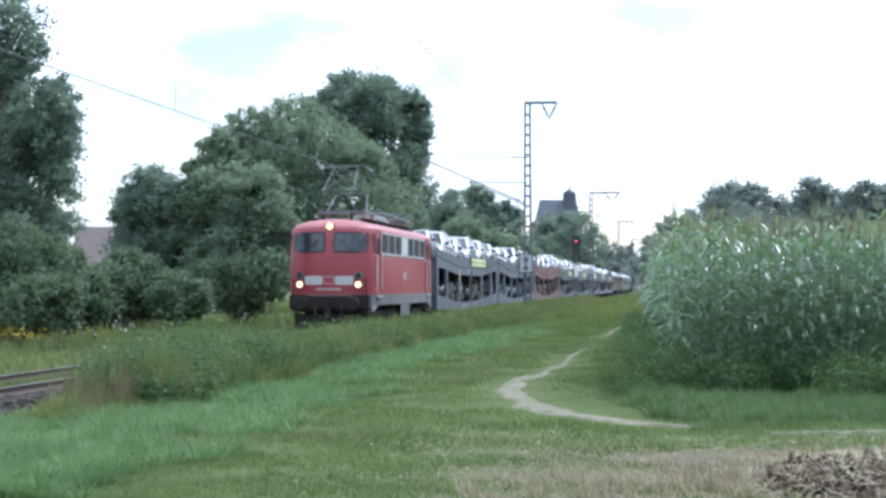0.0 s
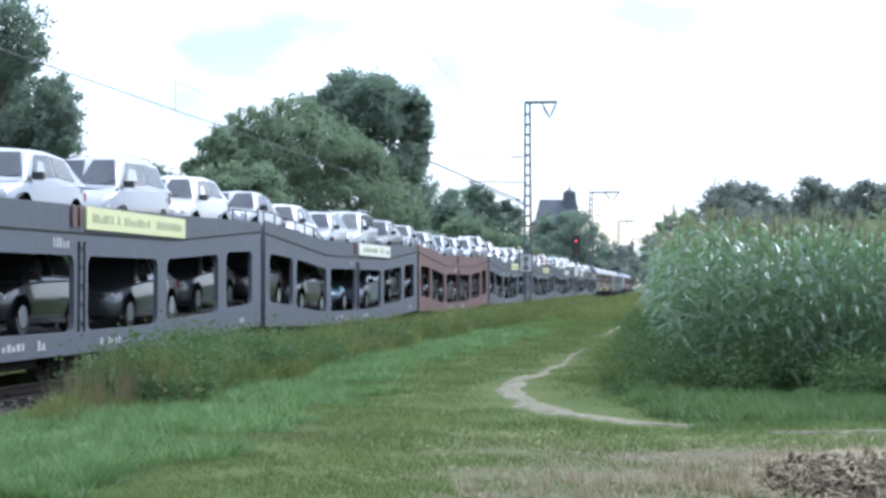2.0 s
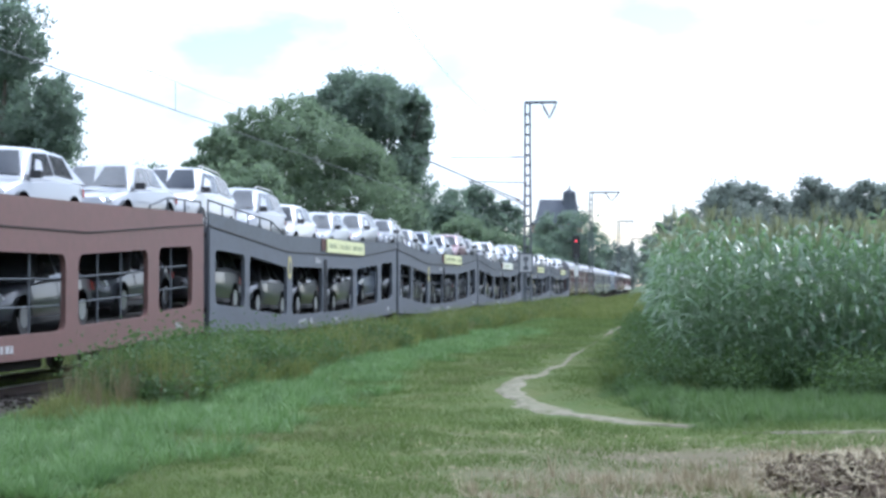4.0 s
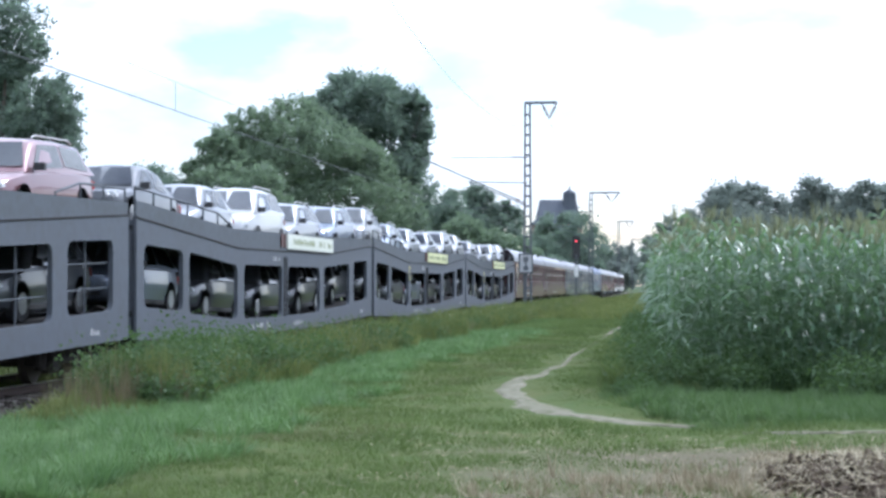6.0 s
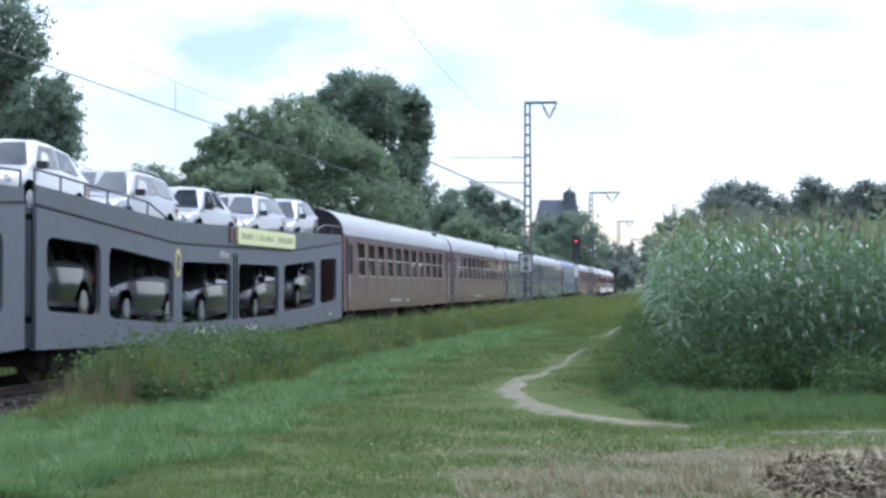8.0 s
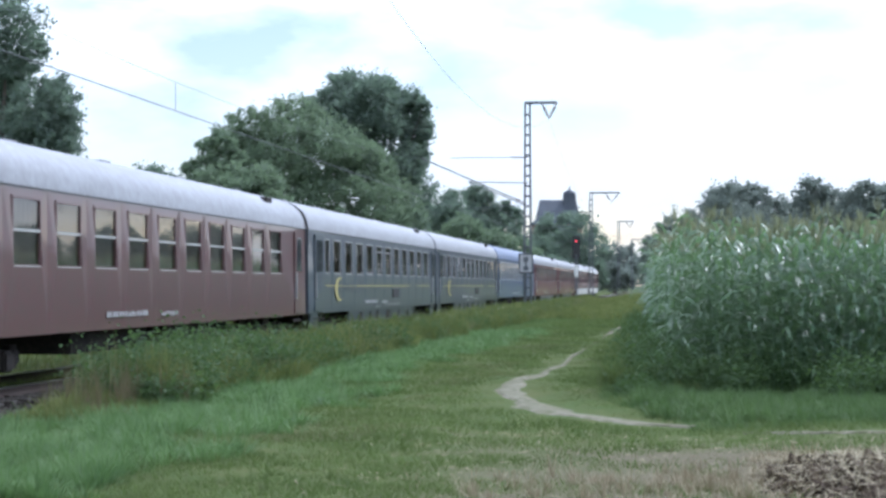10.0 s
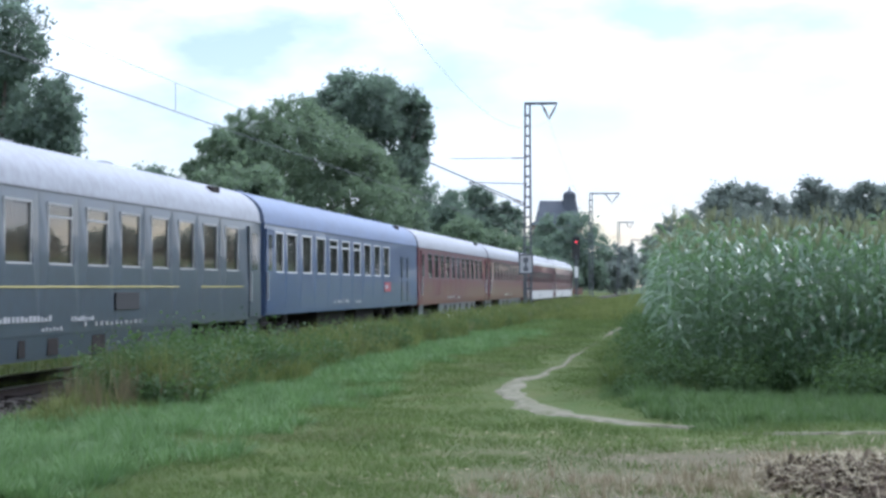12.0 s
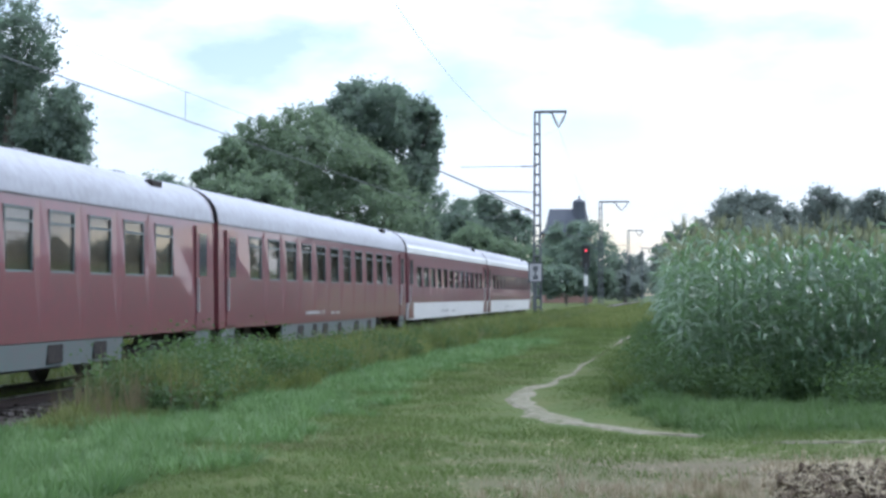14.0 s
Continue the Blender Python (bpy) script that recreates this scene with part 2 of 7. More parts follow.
def cloud_mesh(name, verts, faces, material, parent=None, label=""):
    """One mesh from arrays made in this script."""
    me = bpy.data.meshes.new(name)
    verts, faces = np.asarray(verts, np.float32), np.asarray(faces, np.int32)
    k = faces.shape[1]
    me.vertices.add(len(verts))
    me.vertices.foreach_set("co", verts.ravel())
    me.loops.add(faces.size)
    me.loops.foreach_set("vertex_index", faces.ravel())
    me.polygons.add(len(faces))
    me.polygons.foreach_set("loop_start", np.arange(0, faces.size, k, dtype=np.int32))
    me.update(calc_edges=True)
    me.materials.append(M[material])
    ob = new(name, me)
    ob.parent = parent
    if label:
        ob["label"] = label
    return ob


def thing(name, m, label, category, group="", kind=""):
    e = new(name)
    e.matrix_basis = m
    return tagged(e, label, category, group, kind)
M["loco_red"] = surface("loco_red", (0.235, 0.021, 0.027), 0.42, col2=(0.18, 0.032, 0.035), big=0.5, small=7, amount=0.6, coat=0.15)
M["loco_roof"] = surface("loco_roof", (0.27, 0.06, 0.065), 0.5, col2=(0.2, 0.075, 0.075), big=0.7, small=8, amount=0.7)
M["loco_grey"] = surface("loco_grey", (0.15, 0.157, 0.152), 0.65, spec=0.3, col2=(0.09, 0.088, 0.082), big=0.9, small=8, amount=0.8)
M["underframe"] = surface("underframe", (0.016, 0.015, 0.015), 0.85, spec=0.15, col2=(0.04, 0.033, 0.028), big=1.5, small=12, amount=0.7)
M["wheel_steel"] = surface("wheel_steel", (0.10, 0.09, 0.085), 0.6, 0.5, col2=(0.06, 0.045, 0.04), big=2, small=12)
M["box_grey"] = surface("box_grey", (0.28, 0.28, 0.275), 0.65, col2=(0.22, 0.21, 0.19), big=1.5, small=9, amount=0.7)
M["panel_pale"] = surface("panel_pale", (0.40, 0.40, 0.40), 0.5, amount=0.2)
M["frame_silver"] = surface("frame_silver", (0.5, 0.5, 0.49), 0.4, 0.6, col2=(0.35, 0.34, 0.32))
M["louvre"] = surface("louvre", (0.03, 0.032, 0.034), 0.8, spec=0.08, col2=(0.09, 0.085, 0.08), big=2, small=14)
M["copper"] = surface("copper", (0.17, 0.18, 0.19), 0.5, 0.4)
M["wagon_grey"] = surface("wagon_grey", (0.088, 0.098, 0.117), 0.6, spec=0.3, col2=(0.075, 0.08, 0.088), big=0.4, small=6, amount=0.8)
M["wagon_fascia"] = surface("wagon_fascia", (0.085, 0.095, 0.11), 0.6, spec=0.3, col2=(0.065, 0.07, 0.075), big=0.5, small=6, amount=0.8)
M["wagon_brown"] = surface("wagon_brown", (0.125, 0.062, 0.056), 0.6, col2=(0.10, 0.055, 0.046), big=0.4, small=6, amount=0.9)
M["wagon_deck"] = surface("wagon_deck", (0.028, 0.027, 0.027), 0.9, spec=0.2, col2=(0.03, 0.027, 0.025), big=0.8, small=8)
M["board_yellow"] = surface("board_yellow", (0.58, 0.58, 0.30), 0.5, col2=(0.45, 0.46, 0.28), big=1, small=10, amount=0.5)
M["board_white"] = surface("board_white", (0.62, 0.63, 0.55), 0.5, col2=(0.48, 0.49, 0.42), big=1, small=10, amount=0.5)
M["bar_green"] = surface("bar_green", (0.34, 0.37, 0.22), 0.6)
M["mark_white"] = surface("mark_white", (0.36, 0.36, 0.36), 0.7, col2=(0.3, 0.3, 0.3), big=4, small=18, amount=0.8)
M["mark_yellow"] = surface("mark_yellow", (0.46, 0.40, 0.15), 0.5)
M["mark_red"] = surface("mark_red", (0.30, 0.035, 0.05), 0.5)
M["coach_red"] = surface("coach_red", (0.125, 0.026, 0.034), 0.5, col2=(0.09, 0.03, 0.034), big=0.4, small=6, amount=0.7, coat=0.6)
M["coach_maroon"] = surface("coach_maroon", (0.092, 0.036, 0.038), 0.5, col2=(0.075, 0.042, 0.038), big=0.4, small=6, amount=0.8, coat=0.6)
M["coach_grey"] = surface("coach_grey", (0.042, 0.058, 0.078), 0.42, col2=(0.036, 0.045, 0.055), big=0.4, small=6, amount=0.8, coat=0.5)
M["coach_blue"] = surface("coach_blue", (0.045, 0.075, 0.15), 0.42, col2=(0.038, 0.06, 0.11), big=0.4, small=6, amount=0.7, coat=0.5)
M["coach_white"] = surface("coach_white", (0.55, 0.55, 0.54), 0.45, col2=(0.38, 0.38, 0.37), big=0.5, small=7, amount=0.6)
M["roof_silver"] = surface("roof_silver", (0.26, 0.265, 0.29), 0.42, 0.0, col2=(0.18, 0.18, 0.19), big=0.35, small=5, amount=0.9)
M["roof_blue"] = surface("roof_blue", (0.10, 0.14, 0.24), 0.45, col2=(0.08, 0.10, 0.16), big=0.35, small=5, amount=0.9)
M["skirt_grey"] = surface("skirt_grey", (0.095, 0.095, 0.095), 0.6, col2=(0.07, 0.11, 0.10), big=0.8, small=8, amount=0.8)
M["bellows"] = surface("bellows", (0.03, 0.03, 0.032), 0.8)
M["interior"] = surface("interior", (0.21, 0.165, 0.125), 0.85, spec=0.2, col2=(0.15, 0.12, 0.09), big=0.8, small=5)
M["drape_brown"] = surface("drape_brown", (0.30, 0.245, 0.19), 0.9, col2=(0.2, 0.165, 0.13), big=1.5, small=8, spec=0.1)
M["drape_grey"] = surface("drape_grey", (0.30, 0.30, 0.29), 0.9, col2=(0.2, 0.2, 0.2), big=1.5, small=8, spec=0.1)
M["curtain"] = surface("curtain", (0.62, 0.62, 0.60), 0.8)
M["window_glass"] = glass("window_glass", (0.62, 0.6, 0.57), 0.015)
M["windscreen"] = glass("windscreen", (0.5, 0.55, 0.56), 0.015)
M["rubber"] = surface("rubber", (0.02, 0.02, 0.021), 0.75)
M["rim"] = surface("rim", (0.45, 0.46, 0.47), 0.35, 0.8, col2=(0.3, 0.3, 0.3), big=4, small=20)
M["car_glass"] = surface("car_glass", (0.045, 0.05, 0.056), 0.04, spec=0.8, amount=0.15)
M["cab_glass"] = surface("cab_glass", (0.03, 0.034, 0.04), 0.05, spec=0.5, amount=0.15)
# windscreens: mirrored sky put into a base paler than the side windows
M["screen_sky_glass"] = surface("screen_sky_glass", (0.11, 0.12, 0.14), 0.04, spec=0.9, amount=0.25)
M["head_glass"] = surface("head_glass", (0.6, 0.62, 0.63), 0.12, spec=0.8)
M["tail_red"] = surface("tail_red", (0.35, 0.02, 0.02), 0.2)
for nm, c, mt in (("silver", (0.27, 0.28, 0.30), 0.5), ("white", (0.44, 0.44, 0.44), 0.0), ("ice_blue", (0.21, 0.245, 0.31), 0.5), ("graphite", (0.045, 0.049, 0.056), 0.0),
                  ("black", (0.02, 0.021, 0.025), 0.0), ("rose", (0.19, 0.095, 0.105), 0.35), ("blue", (0.05, 0.08, 0.2), 0.3), ("red", (0.30, 0.03, 0.035), 0.2), ("sky", (0.24, 0.47, 0.60), 0.0)):
    M["paint_" + nm] = surface("paint_" + nm, c, 0.3, mt, col2=[k * 0.85 for k in c], big=0.8, small=30, amount=0.4, coat=0.7)
# ---- ground, track, paths ----
TRACK_X = -11.55
rng = np.random.default_rng(7)


def ground_z(x, y):
    """Height of the ground: level field, a shallow trough under the ballast, slight unevenness."""
    x, y = np.asarray(x, float), np.asarray(y, float)
    bed = np.clip(1 - (np.abs(x - TRACK_X) - 2.0) / 1.6, 0, 1)
    near = np.exp(-((y - 40) / 60) ** 2)
    wav = 0.05 * np.sin(x * 0.9 + 1.3 * np.sin(y * 0.23)) * np.sin(y * 0.37 + 0.5) + 0.025 * np.sin(x * 2.3 + y * 1.1)
    return -0.48 * bed * bed * (3 - 2 * bed) + wav * near * (1 - bed)


def sheet(name, xs, ys, lift, material):
    gx, gy = np.meshgrid(xs, ys)
    v = np.stack([gx.ravel(), gy.ravel(), (ground_z(gx, gy) + lift).ravel()], 1)
    i = np.arange(len(xs) * len(ys)).reshape(len(ys), len(xs))
    f = np.stack([i[:-1, :-1].ravel(), i[:-1, 1:].ravel(), i[1:, 1:].ravel(), i[1:, :-1].ravel()], 1)
    return cloud_mesh(name, v, f, material)


xs = np.concatenate([np.linspace(-3000, -60, 12)[:-1], np.linspace(-60, -18, 30)[:-1], np.linspace(-18, 10, 120)[:-1], np.linspace(10, 60, 20)[:-1], np.linspace(60, 3000, 12)])
ys = np.concatenate([np.linspace(-400, -10, 8)[:-1], np.linspace(-10, 90, 260)[:-1], np.linspace(90, 420, 60)[:-1], np.linspace(420, 4500, 14)])
ground = tagged(sheet("ground", xs, ys, 0, "meadow"), "uneven green meadow ground with bare and yellowed patches", "ground", kind="structure")


def ribbon(name, line, lift, material, label):
    """A worn strip along a line of (x, y, half width), with a ragged edge."""
    bm = bmesh.new()
    pts = []
    for (x0, y0, w0), (x1, y1, w1) in zip(line, line[1:]):
        n = max(2, int(math.hypot(x1 - x0, y1 - y0) / 0.18))
        pts += [(x0 + (x1 - x0) * i / n, y0 + (y1 - y0) * i / n, w0 + (w1 - w0) * i / n) for i in range(n)]
    rows = []
    for j, (x, y, w) in enumerate(pts):
        a, b = pts[max(0, j - 1)], pts[min(len(pts) - 1, j + 1)]
        d = Vector((b[0] - a[0], b[1] - a[1])).normalized()
        wl_, wr_ = (w * (1 + 0.7 * noise.noise((x * 2.3, y * 1.3, s)) + 0.5 * noise.noise((x * 6.1, y * 4.3, s + 2))) for s in (0.3, 7.7))
        row = [(x - d.y * k, y + d.x * k) for k in (wl_, wl_ * 0.4, -wr_ * 0.4, -wr_)]
        rows.append([bm.verts.new((px, py, float(ground_z(px, py)) + lift * (1 if 0 < i < 3 else -1.5))) for i, (px, py) in enumerate(row)])
    for a, b in zip(rows, rows[1:]):
        for i in range(3):
            bm.faces.new((a[i], a[i + 1], b[i + 1], b[i]))
    return tagged(part(name, bm, material), label, "path", kind="structure")


ribbon("footpath", [(-2.2, 72, 0.02), (-2.2, 66, 0.13), (-2.25, 60, 0.09), (-2.3, 56, 0.0), (-2.33, 46, 0.0), (-2.37, 41, 0.08), (-2.45, 35.5, 0.12), (-2.55, 30.8, 0.17), (-2.66, 28.4, 0.27), (-2.55, 26.8, 0.36), (-2.2, 25.3, 0.30),
                     (-1.85, 23.7, 0.48), (-1.3, 22.5, 0.56), (-0.8, 22.0, 0.46), (-0.3, 21.6, 0.28), (0.1, 21.35, 0.16), (0.35, 21.2, 0.02)],
       0.025, "sand", "pale sandy footpath worn through the grass")
ribbon("footpath", [(0.75, 20.35, 0.02), (1.2, 20.1, 0.10), (1.7, 19.75, 0.07), (2.3, 19.5, 0.15), (3.0, 19.2, 0.18), (4.2, 18.9, 0.2), (8, 18.2, 0.25)], 0.022, "sand", "pale sandy wheel track leading off beside the corn")

# track bed, sleepers, rails
Y0, Y1 = -60.0, 460.0
bm = bmesh.new()
loft(bm, [[(TRACK_X + s * w, y, z) for s, w, z in ((-1, 3.0, -0.55), (-1, 1.75, -0.2), (1, 1.75, -0.2), (1, 3.0, -0.55))] for y in np.linspace(Y0, Y1, 200)])
for v in bm.verts:
    v.co.z += 0.03 * noise.noise(v.co * 2.1)
track_bed = tagged(part("track_bed", bm, "ballast"), "dark rust-stained ballast bed of a railway line", "ballast", kind="structure")
verts, faces = [], []
SIDES = np.array([(0, 1, 2), (0, 2, 3), (0, 3, 1), (1, 3, 2)])
n = 16000
px = TRACK_X + rng.uniform(-2.6, 2.6, n)
py = rng.uniform(15, 75, n)
pz = np.where(np.abs(px - TRACK_X) < 1.75, -0.19, -0.19 - (np.abs(px - TRACK_X) - 1.75) * 0.28)
tet = rng.normal(0, 0.035, (n, 4, 3))
cloud_mesh("gravel", (tet + np.stack([px, py, pz], 1)[:, None]).reshape(-1, 3), (SIDES[None] + 4 * np.arange(n)[:, None, None]).reshape(-1, 3), "ballast", track_bed)["kind"] = "stuff"
first = None
for k in range(160):
    if first is None:
        first = part("sleeper", boxes((-1.3, 1.3, -0.13, 0.13, -0.16, 0.0), bevel=0.015), "sleeper", track_bed)
        first.matrix_basis = pose(TRACK_X, 14, -0.15)
    else:
        again("sleeper", first, pose(TRACK_X, 14 + 0.62 * k, -0.15), track_bed)
RAIL = [(-0.062, -0.15), (0.062, -0.15), (0.062, -0.138), (0.012, -0.11), (0.009, -0.045), (0.034, -0.032), (0.034, -0.01), (-0.034, -0.01), (-0.034, -0.032), (-0.009, -0.045), (-0.012, -0.11), (-0.062, -0.138)]
for s in (-1, 1):
    bm = bmesh.new()
    loft(bm, [[(TRACK_X + s * 0.752 + x, y, z) for x, z in RAIL] for y in (Y0, Y1)])
    r = tagged(part("rail", bm, "rail_side"), "rusty steel rail with a polished running surface", "rail", "rails of the line", "structure")
    bm = boxes((TRACK_X + s * 0.752 - 0.034, TRACK_X + s * 0.752 + 0.034, Y0, Y1, -0.0095, 0.0), bevel=0.003)
    part("rail_head", bm, "rail_head", r, "polished steel running surface")
# ---- vegetation ----
def blades(n_or_xy, height, width, lean, rngs, fine=False):
    """Grass blades at the given places: bent, five points and three triangles each, or one slanting triangle where fine."""
    x, y = n_or_xy
    n = len(x)
    z = ground_z(x, y) - 0.02
    a, b = rngs.uniform(0, 2 * np.pi, n), rngs.uniform(0, 2 * np.pi, n)
    h = height * rngs.uniform(0.55, 1.15, n)
    w = width * rngs.uniform(0.7, 1.3, n)
    ln = lean * h * rngs.uniform(0.2, 1.0, n)
    side = np.stack([np.cos(a), np.sin(a), np.zeros(n)], 1) * w[:, None] / 2
    way = np.stack([np.cos(b), np.sin(b), np.zeros(n)], 1) * ln[:, None]
    base = np.stack([x, y, z], 1)
    up = np.zeros((n, 3))
    up[:, 2] = h
    if fine:
        return np.stack([base - side, base + side, base + up + way], 1).reshape(-1, 3), np.arange(3 * n).reshape(-1, 3)
    v = np.stack([base - side, base + side, base + side * 0.8 + up * 0.6 + way * 0.3, base - side * 0.8 + up * 0.6 + way * 0.3, base + up * 0.97 + way], 1)
    f = np.array([(0, 1, 2), (0, 2, 3), (3, 2, 4)])[None] + 5 * np.arange(n)[:, None, None]
    return v.reshape(-1, 3), f.reshape(-1, 3)


def tufts(x, y, per, height, radius, width, rngs):
    """Clumps of blades that fan out from one root."""
    n = len(x) * per
    a = rngs.uniform(0, 2 * np.pi, n)
    out = np.stack([np.cos(a), np.sin(a), np.zeros(n)], 1)
    rad = np.repeat(radius, per) * rngs.random(n) ** 0.6
    base = np.stack([np.repeat(x, per), np.repeat(y, per), np.repeat(ground_z(x, y) - 0.02, per)], 1) + out * (rad * 0.45)[:, None]
    h = np.repeat(height, per) * rngs.uniform(0.55, 1.1, n) * (1.05 - 0.5 * (rad / np.repeat(radius, per)) ** 2)
    tip = base + out * (rad * 0.9)[:, None] + rngs.normal(0, 0.03, (n, 3))
    tip[:, 2] = base[:, 2] + h
    side = np.stack([-np.sin(a), np.cos(a), np.zeros(n)], 1) * (width * rngs.uniform(0.6, 1.3, n))[:, None]
    mid = base * 0.42 + tip * 0.58 - out * (rad * 0.18)[:, None]
    v = np.stack([base - side * 0.6, base + side * 0.6, mid + side * 0.5, mid - side * 0.5, tip], 1)
    f = np.array([(0, 1, 2), (0, 2, 3), (3, 2, 4)])[None] + 5 * np.arange(n)[:, None, None]
    return v.reshape(-1, 3), f.reshape(-1, 3)


def scatter(n, x0, x1, y0, y1, rngs, far=1.6):
    """Random places, denser towards the near end."""
    u = rngs.random(n) ** far
    return rngs.uniform(x0, x1, n), y0 + (y1 - y0) * u


def patch(x, y, scale, seed):
    """Smooth random field for clumping, about -1 to 1."""
    r = np.random.default_rng(seed)
    s = np.zeros_like(x)
    for k in range(5):
        ax, ay, p = r.normal(0, 1 / scale, 3)[0] * (k + 1) * 0.7, r.normal(0, 1 / scale) * (k + 1) * 0.7, r.uniform(0, 6.3)
        s += np.sin(ax * x * 2 + ay * y * 2 + p) / (1 + 0.4 * k)
    return s / 2


# footpath keep-clear zone for the grass: x, y, half width
WORN = ((-2.2, 72, 0.0), (-2.2, 66, 0.1), (-2.25, 60, 0.06), (-2.3, 56, -0.15), (-2.33, 46, -0.15), (-2.37, 41, 0.02), (-2.45, 35.5, 0.08), (-2.55, 30.8, 0.14), (-2.66, 28.4, 0.25), (-2.5, 26.8, 0.3), (-2.2, 25.3, 0.28),
        (-1.85, 23.7, 0.44), (-1.3, 22.5, 0.5), (-0.8, 22.0, 0.42), (-0.3, 21.6, 0.24), (0.1, 21.35, 0.12))


def path_gap(x, y):
    """Distance from the edge of the worn strip, negative on it."""
    d = np.full(len(x), 99.0)
    for (ax, ay, aw), (bx, by, bw) in zip(WORN, WORN[1:]):
        t = np.clip(((x - ax) * (bx - ax) + (y - ay) * (by - ay)) / ((bx - ax) ** 2 + (by - ay) ** 2), 0, 1)
        d = np.minimum(d, np.hypot(x - ax - t * (bx - ax), y - ay - t * (by - ay)) - aw - t * (bw - aw))
    return d


def grass_field(name, xy, height, width, lean, material, label, seed, fine=False):
    r = np.random.default_rng(seed)
    v, f = blades(xy, height, width, lean, r, fine)
    return tagged(cloud_mesh(name, v, f, material), label, "grass", kind="stuff")


def tuft_field(name, xy, per, height, radius, width, material, label, seed):
    v, f = tufts(*xy, per, height, radius, width, np.random.default_rng(seed))
    return tagged(cloud_mesh(name, v, f, material), label, "grass", kind="stuff")


def trodden(x, y):
    """How bare the ground is at the field gate, 0 to about 1."""
    return np.clip(0.38 * np.minimum(0.5 * (20.4 - y), 0.6 * (x + 3.0)), 0, 0.75)


# short turf over the whole meadow
r = np.random.default_rng(11)
x, y = scatter(420000, -9.0, 6.5, 11.0, 85, r, 1.9)
keep = (path_gap(x, y) > -0.2 + 0.22 * patch(x, y, 0.3, 3)) & (r.random(len(x)) > 1.05 * trodden(x, y) + 0.35 * patch(x, y, 0.7, 5) * (trodden(x, y) > 0.02))
x, y = x[keep], y[keep]
grass_field("meadow_grass", (x, y), np.clip(0.06 + 0.03 * patch(x, y, 1.2, 2) + 0.0006 * y, 0.03, 0.3) * np.clip(0.38 + 0.9 * path_gap(x, y), 0.35, 1), 0.012 + 0.0003 * y, 1.1, "grass", "short green meadow grass worn thin near the path", 12, True)
# turf tufts that stand a little higher
x, y = scatter(5200, -5.6, 5.0, 12.5, 60, r, 1.5)
keep = (path_gap(x, y) > 0.05) & (patch(x, y, 0.9, 6) > -0.1 + 1.2 * trodden(x, y))
x, y = x[keep], y[keep]
tuft_field("grass_tufts", (x, y), 14, (0.08 + 0.05 * r.random(len(x))) * np.clip(0.25 + 0.6 * path_gap(x, y), 0.25, 1), np.full(len(x), 0.13), 0.008, "grass", "small tufts of green grass dotted over the meadow", 14)
x, y = scatter(30000, -4.2, 6.0, 11.0, 24, r, 1.3)
keep = (path_gap(x, y) > 0.05) & (r.random(len(x)) < np.clip(0.75 * trodden(x, y) + 0.12 + 0.4 * patch(x, y, 0.8, 8), 0.02, 0.9))
x, y = x[keep], y[keep]
grass_field("dry_grass", (x, y), 0.05 * np.clip(0.3 + 0.6 * path_gap(x, y), 0.3, 1), 0.009, 1.4, "grass_dry", "pale dried grass stubble beside the path", 13, True)
x, y = scatter(30000, -4.9, -2.6, 18, 60, r, 1.3)
keep = patch(x, y, 1.6, 17) > 0.1 + 0.9 * np.abs(x + 3.7)
x, y = x[keep], y[keep]
grass_field("dry_grass", (x, y), np.full(len(x), 0.09), 0.012, 1.2, "grass_seed", "yellowed grass along an old wheel track", 18, True)
# straw-coloured grass standing about the soil heap
x, y = np.concatenate([r.normal(0.35, 0.28, 60), r.normal(-0.5, 0.6, 50), r.uniform(0.6, 3.0, 40)]), np.concatenate([r.normal(14.6, 0.7, 60), r.normal(13.9, 0.5, 50), r.normal(16.9, 0.3, 40)])
tuft_field("dry_grass_tufts", (x, y), 18, 0.13 + 0.12 * r.random(len(x)), np.full(len(x), 0.12), 0.006, "straw", "straw-coloured dry grass tufts beside the soil heap", 19)
# lush band between verge and meadow
x, y = scatter(120000, -9.6, -3.4, 13, 95, r, 1.6)
keep = ((y < 25.5) | (x > -7.3)) & (x < -5.1 + 0.7 * patch(x, y, 2.0, 21)) & (x < -4.2)
x, y = x[keep], y[keep]
grass_field("lush_grass", (x, y), 0.11 + 0.05 * patch(x, y, 0.8, 22), 0.013, 1.5, "grass_lush", "soft green grass along the railway verge", 23, True)
x, y = scatter(3400, -8.6, -4.0, 13.2, 62, r, 1.5)
keep = ((y < 24.5) | (x > -7.2)) & (x < -4.9 + 0.7 * patch(x, y, 1.6, 24)) & (patch(x, y, 1.0, 25) > -0.55)
x, y = x[keep], y[keep]
tuft_field("lush_grass_tufts", (x, y), 34, 0.16 + 0.13 * r.random(len(x)), 0.26 + 0.14 * r.random(len(x)), 0.010, "grass_lush", "bright green grass tufts bending over on the verge", 26)
